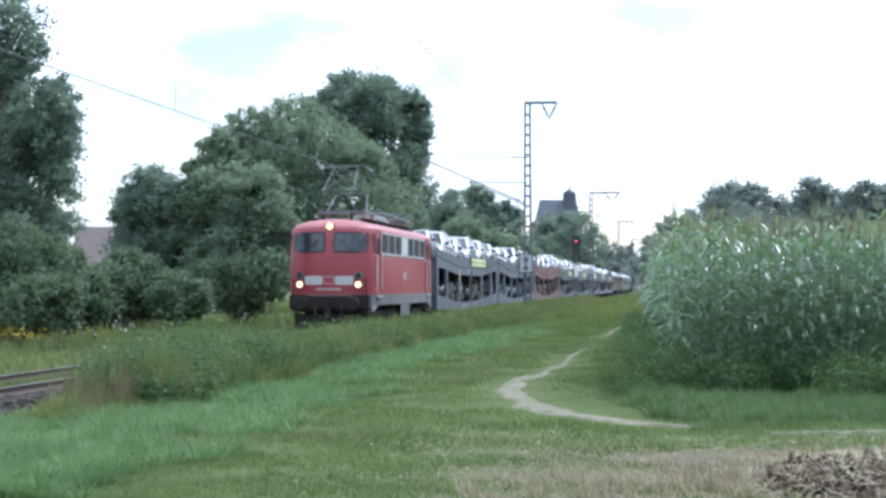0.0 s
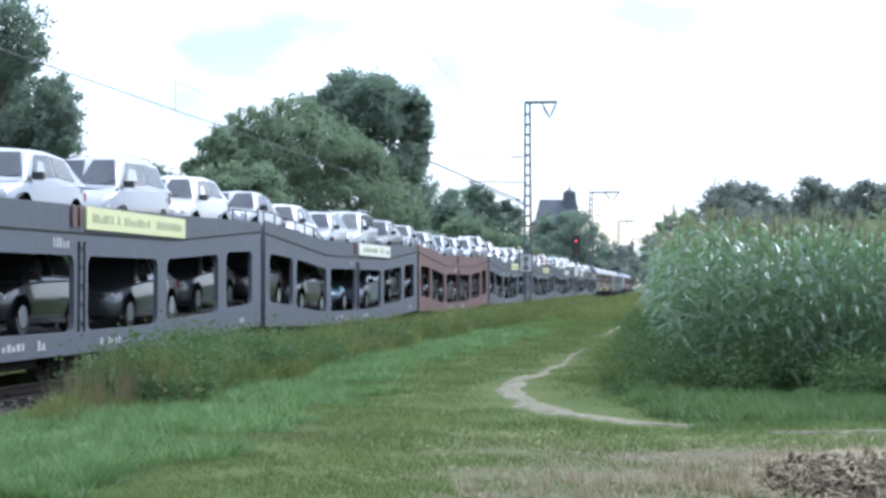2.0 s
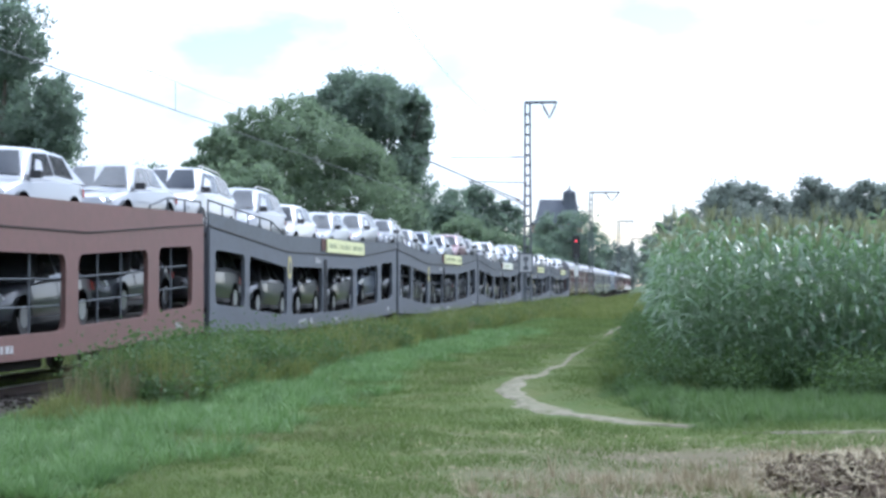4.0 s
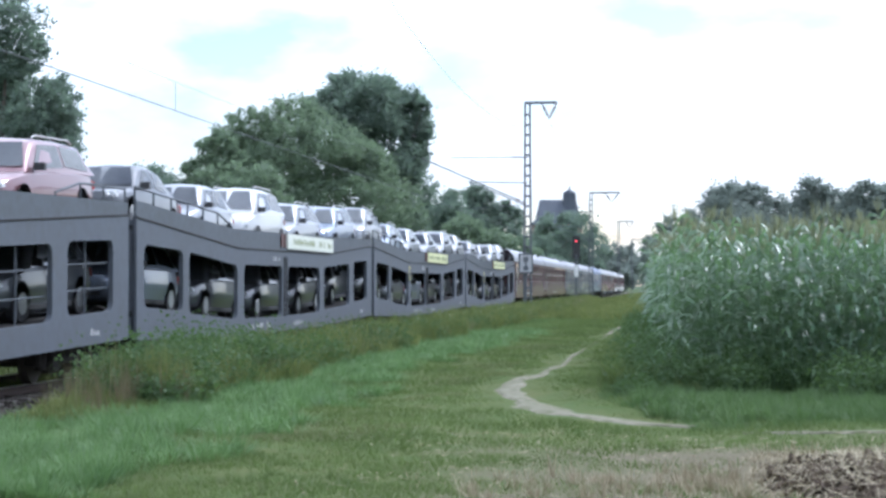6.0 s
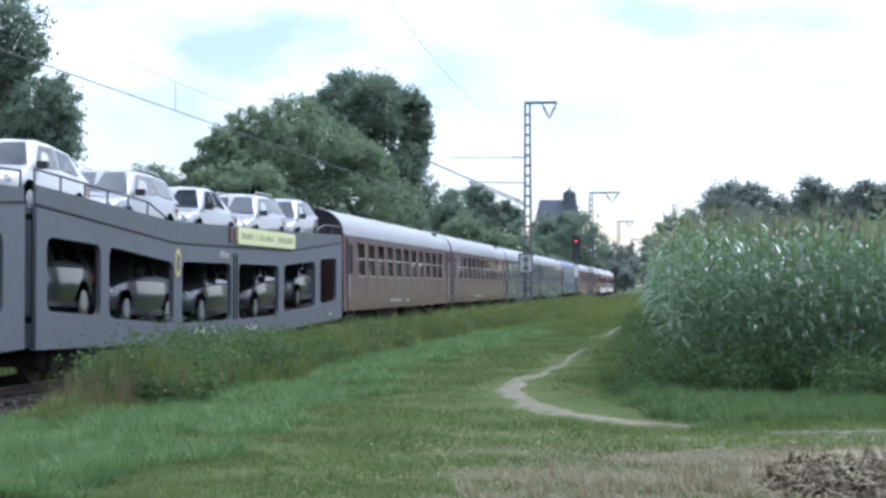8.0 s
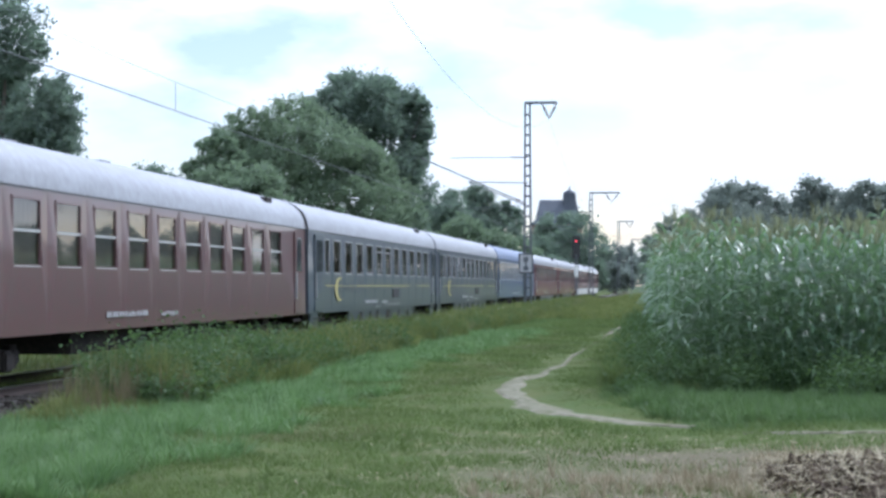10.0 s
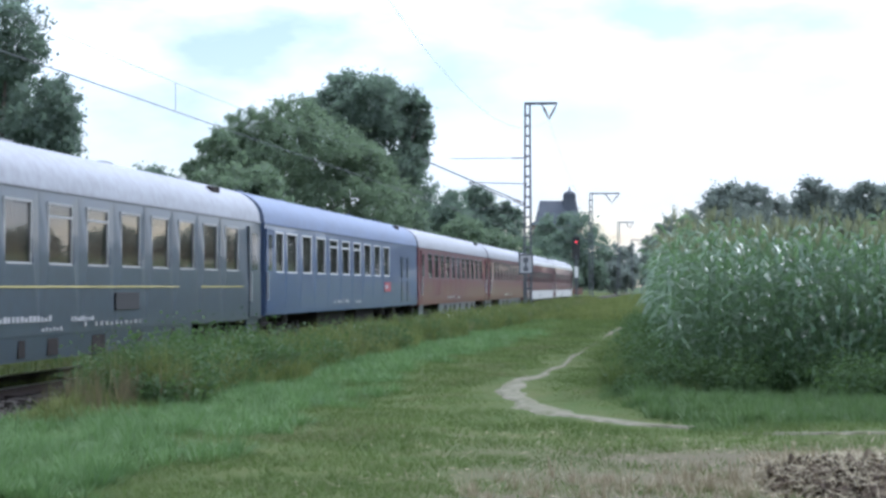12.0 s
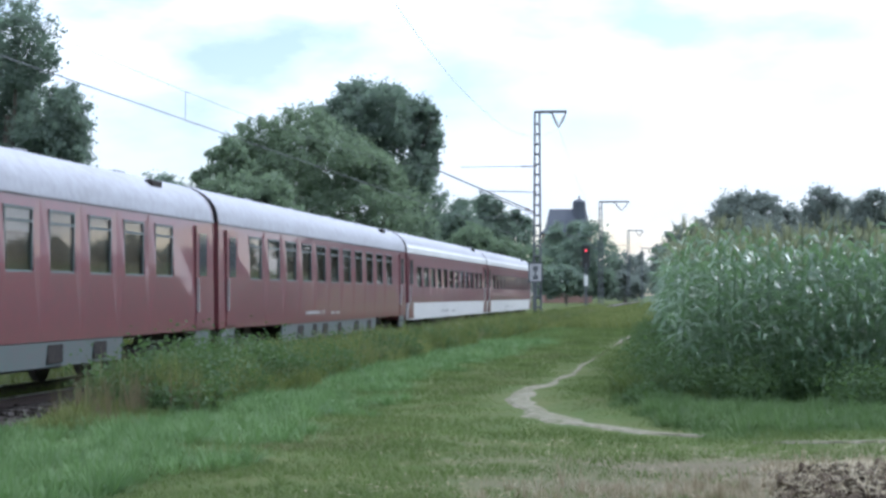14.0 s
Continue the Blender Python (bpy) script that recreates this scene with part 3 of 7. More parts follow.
# tall weeds on the verge by the rails
x, y = scatter(105000, -9.9, -6.2, 21.0, 170, r, 1.7)
keep = (x < -6.85 + 0.45 * patch(x, y, 2.5, 31)) & (x > -9.6 + 0.2 * patch(x, y, 1.5, 33)) & ((y > 26) | (x > -8.3))
x, y = x[keep], y[keep]
tall = np.clip((y - 20.0) / 4.0, 0.3, 1) * np.clip(0.66 + (-6.9 - x) / 3.2, 0.6, 1.1) * np.where((y < 29) & (x < -7.9), 0.55, 1)
grass_field("verge_weeds", (x, y), np.clip(0.66 + 0.28 * patch(x, y, 0.9, 32) + 0.06 * (y > 60), 0.25, 0.92) * tall, 0.014 + 0.0003 * y, 0.75, "weed", "tall mixed weeds and seeding grass along the track", 34)
x, y = scatter(1500, -9.5, -6.8, 23.5, 110, r, 1.8)
keep = (patch(x, y, 1.8, 35) > -0.2) & ((y > 28) | (x > -8.0))
x, y = x[keep], y[keep]
tuft_field("weed_clumps", (x, y), 40, 0.52 + 0.42 * r.random(len(x)), 0.26 + 0.2 * r.random(len(x)), 0.014, "weed", "dense clumps of tall olive-green weeds along the track", 36)
x, y = scatter(24000, -9.8, -6.8, 24, 140, r, 1.4)
keep = (patch(x, y, 1.5, 43) > 0.35) & ((y > 28) | (x > -8.2))
x, y = x[keep], y[keep]
grass_field("seeding_grass", (x, y), (0.7 + 0.15 * patch(x, y, 1.6, 42)) * np.clip((y - 21) / 7, 0.5, 1), 0.008 + 0.0002 * y, 0.5, "grass_seed", "tall straw-coloured grass stalks along the track", 44)
# short rough growth on the ballast shoulder
x, y = r.uniform(-9.5, -8.1, 170), r.uniform(20.5, 29.0, 170)
tuft_field("shoulder_grass_tufts", (x, y), 16, 0.12 + 0.16 * r.random(len(x)), np.full(len(x), 0.2), 0.009, "weed", "short rough grass on the shoulder of the ballast", 47)
# the reddish dry stand where the verge begins
x, y = np.concatenate([r.normal(-7.6, 0.28, 26), r.normal(-7.1, 0.3, 12)]), np.concatenate([r.normal(22.6, 0.5, 26), r.normal(23.2, 0.5, 12)])
tuft_field("dry_grass_tufts", (x, y), 28, 0.42 + 0.36 * r.random(len(x)), np.full(len(x), 0.2), 0.007, "grass_dry", "reddish dry grass stand beside the rails", 45)
x, y = r.normal(-7.8, 0.35, 40), r.normal(23.6, 0.8, 40)
tuft_field("seeding_grass_tufts", (x, y), 9, 0.8 + 0.25 * r.random(len(x)), np.full(len(x), 0.12), 0.008, "grass_seed", "tall pale seed heads of grass beside the rails", 46)
# weeds between the rails
x, y = r.uniform(TRACK_X - 0.62, TRACK_X + 0.5, 22000), 16 + 90 * r.random(22000) ** 1.4
v, f = blades((x, y), 0.20 + 0.03 * patch(x, y, 1.0, 49), 0.014, 0.8, r)
v[:, 2] += -0.19 - np.repeat(ground_z(x, y), 5)
tagged(cloud_mesh("track_weeds", v, f, "weed"), "low weeds growing between the rails", "grass", kind="stuff")
# far side of the line
x, y = scatter(80000, -34, -13.4, 24, 160, r, 1.3)
grass_field("far_meadow_grass", (x, y), 0.42 + 0.15 * patch(x, y, 2.0, 52), 0.028, 0.8, "weed", "tall rough grass on the far side of the railway", 54, True)
x, y = scatter(50000, -9.5, -1.0, 85, 330, r, 1.2)
grass_field("far_verge_grass", (x, y), 0.35 + 0.1 * patch(x, y, 2.0, 57), 0.075, 0.8, "weed", "rough grass beside the line in the distance", 58, True)


def leaf_cloud(centres, radii, per, size, r, flat=0.0):
    """Leaves about many twig centres: a folded diamond each."""
    n = len(centres) * per
    c = np.repeat(centres, per, 0) + r.normal(0, 1, (n, 3)) * np.repeat(radii, per)[:, None] * np.array([0.5, 0.5, 0.42])
    u = r.normal(0, 1, (n, 3))
    u[:, 2] *= 0.6
    u /= np.linalg.norm(u, axis=1)[:, None]
    w = np.cross(u, r.normal(0, 1, (n, 3)))
    w /= np.linalg.norm(w, axis=1)[:, None]
    s = size * r.uniform(0.6, 1.4, n)[:, None]
    k = np.cross(u, w) * s * 0.12
    v = np.stack([c - u * s * 0.6, c + w * s * 0.38 + k, c + u * s * 0.6, c - w * s * 0.38 + k], 1)
    f = np.array([(0, 1, 2), (0, 2, 3)])[None] + 4 * np.arange(n)[:, None, None]
    return v.reshape(-1, 3), f.reshape(-1, 3)


# leafy herbs among the verge grass, and their flowers
x, y = scatter(5600, -9.4, -6.7, 23.0, 130, r, 1.9)
keep = (patch(x, y, 1.1, 91) > 0.0 + 0.5 * np.clip((y - 31) / 12, 0, 1)) & ((y > 28) | (x > -8.0))
x, y = x[keep], y[keep]
h = (0.38 + 0.42 * r.random(len(x))) * np.clip((y - 20.5) / 5, 0.4, 1)
v, f = leaf_cloud(np.stack([x, y, ground_z(x, y) + h * 0.55], 1), h * 0.62, 40, 0.058, r)
tagged(cloud_mesh("verge_herbs", v, f, "leaf_herb"), "leafy green herbs and nettles along the railway verge", "weeds", kind="stuff")
x, y = r.uniform(-8.3, -7.0, 90), r.uniform(23.6, 31.5, 90)
h = r.uniform(0.62, 1.02, 90) * np.clip((y - 20.0) / 4.5, 0.5, 1)
v, f = leaf_cloud(np.stack([x, y, ground_z(x, y) + h * 0.52], 1), h * 0.55, 170, 0.055, r)
tagged(cloud_mesh("nettle_stand", v, f, "leaf_herb"), "dark green stand of nettles and brambles beside the rails", "weeds", kind="stuff")
for nm, mt, n_, x0, x1, y0, y1, hz in (("white_flowers", "flower_white", 260, -9.4, -7.8, 30, 110, 0.55), ("yellow_flowers", "flower_yellow", 320, -18.5, -15.5, 36, 48, 0.5), ("white_flowers", "flower_white", 160, -19, -13.6, 40, 75, 0.5)):
    x, y = scatter(n_, x0, x1, y0, y1, r, 1.0)
    v, f = leaf_cloud(np.stack([x, y, ground_z(x, y) + hz * r.uniform(0.8, 1.15, n_)], 1), np.full(n_, 0.09), 5, 0.04, r)
    tagged(cloud_mesh(nm, v, f, mt), "small " + nm.replace("_", " ") + " scattered in the rough grass", "flowers", kind="stuff")


def tree(name, x, y, lumps, trunk_h, trunk_r, leaves, leaf, material, label, category, seed, droop=0, core=0.8, bunches=13, even=0.45):
    """Trunk with limbs to each lump; lumps (dx, dy, z, rx, rz) are made of rounded bunches of twig clusters."""
    r = np.random.default_rng(seed)
    t = thing(name, pose(x, y, 0), label, category)
    bm = bmesh.new()
    z0 = float(ground_z(x, y)) - 0.1
    bend = [Vector((r.normal(0, 0.05 * k), r.normal(0, 0.05 * k), z0 + (trunk_h - z0) * k / 4)) for k in range(5)]
    for k in range(4):
        tube(bm, bend[k], bend[k + 1], trunk_r * (1.25 - 0.2 * k), trunk_r * (1.05 - 0.2 * k), 8)
    for dx, dy, z, rx, rz in lumps:
        a, b = bend[2] + Vector((0, 0, r.uniform(-0.1, 0.2) * trunk_h)), Vector((dx, dy, z))
        mid = a.lerp(b, 0.55) + Vector((r.normal(0, 0.2), r.normal(0, 0.2), 0.25))
        tube(bm, a, mid, trunk_r * 0.45, trunk_r * 0.28, 6)
        tube(bm, mid, b, trunk_r * 0.28, trunk_r * 0.1, 5)
    part("trunk", bm, "bark", t, smooth=True)
    cs, rs = [], []
    area = sum(l[3] * l[4] for l in lumps)
    per = 46
    for dx, dy, z, rx, rz in lumps:
        k = max(8, int(leaves / per * rx * rz / area))
        b = r.normal(0, 1, (bunches, 3))
        b /= np.linalg.norm(b, axis=1)[:, None]
        size = r.uniform(0.26, 0.52, bunches)
        b *= (1.10 - 0.8 * size)[:, None]
        pick = r.choice(bunches, k, p=size ** 2 / (size ** 2).sum())
        d = r.normal(0, 1, (k, 3))
        d /= np.linalg.norm(d, axis=1)[:, None]
        rad = np.where(r.random(k) < core, r.uniform(0.6, 1.1, k), r.uniform(0.1, 0.7, k))
        shell = d * (r.uniform(0.75, 1.05, k) * (1 + 0.12 * np.sin(d[:, 0] * 4 + seed) * np.sin(d[:, 2] * 5 + 1.3 * seed) + 0.08 * r.normal(0, 1, k)))[:, None]
        c = np.array([dx, dy, z]) + np.where(r.random(k)[:, None] < even, shell, b[pick] + d * (rad * size[pick])[:, None]) * np.array([rx, rx, rz])
        if droop:
            c[:, 2] -= droop * r.random(k) ** 2 * (np.abs(d[:, 0]) > 0.4)
        c[:, 2] = np.maximum(c[:, 2], 0.15)
        cs.append(c)
        rs.append(np.full(k, 0.30 * (rx * rz) ** 0.25 * (leaf / 0.16) ** 0.5) * r.uniform(0.6, 1.3, k))
    v, f = leaf_cloud(np.concatenate(cs), np.concatenate(rs), per, leaf, r)
    cloud_mesh("crown", v, f, material, t)
    return t


birch = tree("birch_tree", -20.05, 49.80, [(0.33, 0.04, 9.13, 1.26, 1.51), (-1.43, 1.32, 7.79, 1.85, 1.85), (1.65, -0.69, 6.45, 1.04, 1.26), (0.05, 1.22, 5.87, 1.85, 2.01), (1.0, 0.13, 4.43, 1.43, 1.51), (-1.16, -0.15, 4.77, 1.51, 2.35), (2.25, -0.91, 6.83, 0.64, 0.92), (0.4, -0.55, 2.91, 1.85, 1.85)],
     7, 0.2, 90000, 0.1, "leaf_oak", "tall leafy birch tree with drooping outer twigs", "tree", 1, droop=1.2)
tree("willow_bush", -17.37, 45.11, [(-0.3, -0.04, 2.2, 1.52, 1.06), (0.51, 0.98, 2.05, 0.76, 0.68), (1.81, -0.67, 1.37, 0.76, 0.76), (0.95, -1.69, 1.15, 1.36, 0.76), (-1.05, -0.14, 1.74, 1.21, 1.36)],
     1.2, 0.08, 50000, 0.1, "leaf_bush", "dense tall bush of light green leaves beside the railway", "bush", 2)
tree("hazel_bush", -18.33, 58.09, [(-0.77, -0.1, 1.38, 0.97, 1.06), (0.11, 0.92, 1.37, 1.16, 0.97), (1.79, -0.67, 1.19, 0.97, 0.77), (-0.65, 1.43, 2.17, 0.87, 0.68), (-1.74, 0.68, 1.37, 0.77, 0.87)],
     1, 0.07, 42000, 0.11, "leaf_bush", "low spreading green bush at the meadow edge", "bush", 3)
tree("maple_tree", -21.49, 69.78, [(0.18, 0.02, 5.27, 1.28, 1.16), (-0.97, 0.78, 4.73, 0.74, 0.88), (1.25, -0.74, 4.08, 1.39, 1.63), (-0.46, 0.54, 3.43, 1.39, 1.39), (0.64, 0.09, 2.25, 1.63, 1.39)],
     3, 0.12, 44000, 0.12, "leaf_oak", "round-crowned green tree in the hedge", "tree", 4)
tree("alder_tree", -17.36, 68.31, [(-0.45, -0.06, 5.4, 1.35, 1.24), (0.96, -1.08, 4.67, 1.4, 1.58), (-1.5, 0.41, 4.06, 1.13, 1.81), (1.37, -0.42, 3.13, 1.08, 2.03), (0.45, -1.76, 2.22, 1.81, 1.69), (-1.81, 0.67, 6.36, 0.59, 0.56), (-1.06, 1.37, 7.09, 0.86, 0.79)],
     3.5, 0.14, 66000, 0.12, "leaf_light", "broad bushy tree with pale green foliage", "tree", 5)
tree("oak_tree", -19.0, 106.0, [(0.2, 0.04, 12.5, 2.7, 2.1), (2.2, 1.82, 12.3, 1.4, 1.6), (-1.63, 1.3, 13.4, 1.6, 1.5), (3.1, 1.6, 11.2, 0.9, 0.9), (3.0, 1.63, 9.8, 0.85, 0.95), (1.3, 0.5, 9.3, 2.2, 2.5), (2.2, 1.5, 6.8, 1.6, 2.3), (1.4, 1.7, 4.0, 2.5, 2.1), (-3.2, 1.0, 12.1, 1.2, 1.2), (3.5, 1.2, 12.6, 0.55, 0.6), (1.2, 1.2, 13.9, 0.9, 0.75)],
     6, 0.34, 88000, 0.16, "leaf_oak", "large dark oak tree with sky between its outer branches", "tree", 6, bunches=24, even=0.12)
tree("hornbeam_tree", -18.65, 101.0, [(-3.71, 0.0, 11.2, 1.86, 1.8), (-6.4, 0.06, 10.7, 1.69, 1.5), (-2.08, -1.6, 9.0, 3.3, 2.3), (-5.36, -0.6, 8.4, 2.54, 2.03), (-0.34, -1.0, 6.1, 4.2, 2.7), (-2.69, -0.36, 3.89, 3.05, 2.37), (-7.7, 0.48, 9.3, 1.25, 1.3), (0.9, -0.5, 8.2, 1.6, 1.6), (-6.8, -0.4, 7.0, 1.8, 1.6)],
     6, 0.30, 95000, 0.15, "leaf_light", "broad green hornbeam in front of the oak with dense foliage", "tree", 19, bunches=18)
tree("ash_tree", -19.69, 148.70, [(-0.48, -0.06, 8.23, 1.55, 1.74), (0.67, -1.42, 6.73, 1.69, 2.42), (-1.08, 0.76, 5.35, 1.45, 2.42), (0.72, 0.1, 9.2, 0.58, 0.77)],
     6, 0.2, 22000, 0.2, "leaf_oak", "dark green tree standing behind the line", "tree", 7)
tree("ash_tree", -19.05, 174.01, [(-0.56, -0.07, 10.46, 1.47, 1.13), (0.4, 1.57, 8.82, 1.81, 1.69), (-0.81, -1.32, 7.59, 1.47, 2.03), (2.09, 1.79, 9.11, 0.9, 0.9), (3.11, 1.32, 8.12, 0.9, 1.13), (1.4, 0.19, 6.5, 2.26, 2.03)],
     7, 0.22, 26000, 0.22, "leaf_oak", "loose-crowned tree with sky between its branches", "tree", 8)
tree("elder_bush", -16.36, 139.06, [(-0.22, -0.03, 5.76, 1.9, 1.45), (-1.49, 1.01, 4.66, 1.81, 1.63), (1.44, -0.72, 4.61, 2.03, 1.54), (3.27, 1.34, 4.2, 1.9, 1.54)],
     2, 0.1, 24000, 0.18, "leaf_light", "bright green bush on the far side of the railway", "bush", 9)
tree("lime_tree", -22.21, 329.95, [(0.53, 0.07, 12.93, 3.83, 2.77), (-3.09, 5.64, 10.43, 3.19, 3.19), (4.55, -5.45, 11.16, 3.62, 3.19), (6.86, 0.91, 8.68, 2.98, 3.83), (1.96, -5.79, 7.5, 6.39, 4.79), (-4.16, 5.5, 6.09, 3.19, 3.73)],
     8, 0.3, 20000, 0.45, "leaf_oak", "tall tree in front of the far roof", "tree", 10)
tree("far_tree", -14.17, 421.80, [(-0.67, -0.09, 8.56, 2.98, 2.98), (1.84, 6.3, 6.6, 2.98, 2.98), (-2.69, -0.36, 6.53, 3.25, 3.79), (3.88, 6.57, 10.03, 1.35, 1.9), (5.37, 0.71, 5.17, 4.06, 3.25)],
     6, 0.3, 10000, 0.55, "leaf_haze", "distant dark tree at the end of the line", "tree", 11)
tree("line_bush", -17.50, 259.96, [(-0.83, -0.11, 3.83, 2.18, 2.18), (1.06, 3.17, 3.26, 1.85, 1.85), (-2.26, -3.33, 3.39, 1.68, 2.01)],
     1.5, 0.1, 8000, 0.36, "leaf_oak", "dense green bush beside the line in the distance", "bush", 12)
tree("line_bush", -16.20, 330.74, [(-1.27, -0.17, 4.2, 2.77, 2.77), (1.24, 3.19, 3.58, 2.34, 2.34)],
     1.5, 0.1, 7000, 0.42, "leaf_oak", "dense green bush beside the line in the distance", "bush", 13)
tree("line_bush", -13.75, 401.68, [(-1.02, -0.14, 3.97, 2.84, 2.84), (1.44, 3.22, 3.73, 2.58, 2.58)],
     1.5, 0.1, 6000, 0.5, "leaf_haze", "green bush where the line disappears, haze in its leaf colour", "bush", 14)
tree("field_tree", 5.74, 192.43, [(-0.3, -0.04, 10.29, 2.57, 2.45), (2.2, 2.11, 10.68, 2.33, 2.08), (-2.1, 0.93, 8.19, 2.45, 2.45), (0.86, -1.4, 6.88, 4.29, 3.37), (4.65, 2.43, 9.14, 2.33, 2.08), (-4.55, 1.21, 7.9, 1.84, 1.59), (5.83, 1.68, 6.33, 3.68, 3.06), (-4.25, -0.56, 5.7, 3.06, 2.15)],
     6, 0.3, 46000, 0.27, "leaf_haze", "distant tree in the row behind the corn, haze in its leaf colour", "tree", 15)
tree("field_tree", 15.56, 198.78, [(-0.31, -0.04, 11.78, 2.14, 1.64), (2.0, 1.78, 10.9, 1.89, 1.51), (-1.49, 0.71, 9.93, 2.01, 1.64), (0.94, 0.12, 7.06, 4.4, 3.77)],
     6, 0.3, 26000, 0.27, "leaf_haze", "distant tree in the row behind the corn, haze in its leaf colour", "tree", 16)
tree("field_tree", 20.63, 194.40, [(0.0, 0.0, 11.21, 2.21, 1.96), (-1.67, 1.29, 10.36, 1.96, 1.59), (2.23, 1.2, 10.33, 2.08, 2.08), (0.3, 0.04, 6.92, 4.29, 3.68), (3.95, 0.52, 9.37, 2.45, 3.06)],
     6, 0.3, 30000, 0.27, "leaf_haze", "distant tree in the row behind the corn, haze in its leaf colour", "tree", 17)
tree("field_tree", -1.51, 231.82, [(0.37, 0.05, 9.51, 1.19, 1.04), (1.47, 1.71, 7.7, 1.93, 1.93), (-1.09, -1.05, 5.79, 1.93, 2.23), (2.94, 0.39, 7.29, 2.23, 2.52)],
     5, 0.25, 12000, 0.32, "leaf_haze", "small tree where the corn ends, haze in its leaf colour", "tree", 18)

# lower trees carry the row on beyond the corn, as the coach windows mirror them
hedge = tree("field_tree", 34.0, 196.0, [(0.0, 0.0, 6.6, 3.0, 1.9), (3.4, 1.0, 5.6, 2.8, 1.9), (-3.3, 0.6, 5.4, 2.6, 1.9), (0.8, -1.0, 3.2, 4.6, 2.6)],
             4, 0.22, 20000, 0.3, "leaf_haze", "low tree in the row behind the corn, haze in its leaf colour", "tree", 20)
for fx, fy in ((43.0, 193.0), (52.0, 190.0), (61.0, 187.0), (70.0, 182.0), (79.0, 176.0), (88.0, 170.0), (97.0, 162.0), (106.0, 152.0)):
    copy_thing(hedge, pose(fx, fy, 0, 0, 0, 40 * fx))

# hanging birch twigs that swing in the wind of the train
r = np.random.default_rng(41)
SWAY = []
for bx, by, bz, reach, lag in ((1.55, -0.2, 7.55, 2.3, 0.0), (1.2, -0.5, 6.2, 1.9, 0.15)):
    pts, rad = [], []
    for k in range(15):
        ox, oy, fall = r.uniform(-0.45, 0.85), r.uniform(-0.5, 0.5), reach * r.uniform(0.5, 1.0)
        for q in np.arange(0.0, fall, 0.16):
            pts.append((ox * min(1, 0.3 + q) + r.normal(0, 0.03), oy, -q + 0.25 * ox))
            rad.append(0.13 * (1 - 0.5 * q / fall))
    v, f = leaf_cloud(np.array(pts), np.array(rad), 16, 0.085, r)
    twig = cloud_mesh("hanging_branch", v, f, "leaf_oak", birch)
    SWAY.append((twig, [(t, pose(bx, by, bz, 0, -a, 0)) for t, a in ((0.0, 0), (0.7, 2), (1.3 + lag, -3), (2.0 + lag, 1), (3.0, 3), (5.2, 4), (6.0 + lag, 2), (6.6 + lag, 5), (7.5, 10), (8.2 + lag, 6), (9.2, 9),
                                                                    (10.0, 7), (10.6 + lag, 9), (11.3, 7), (12.0 + lag, 9), (12.8, 7), (13.4, 9), (14.0, 7))]))


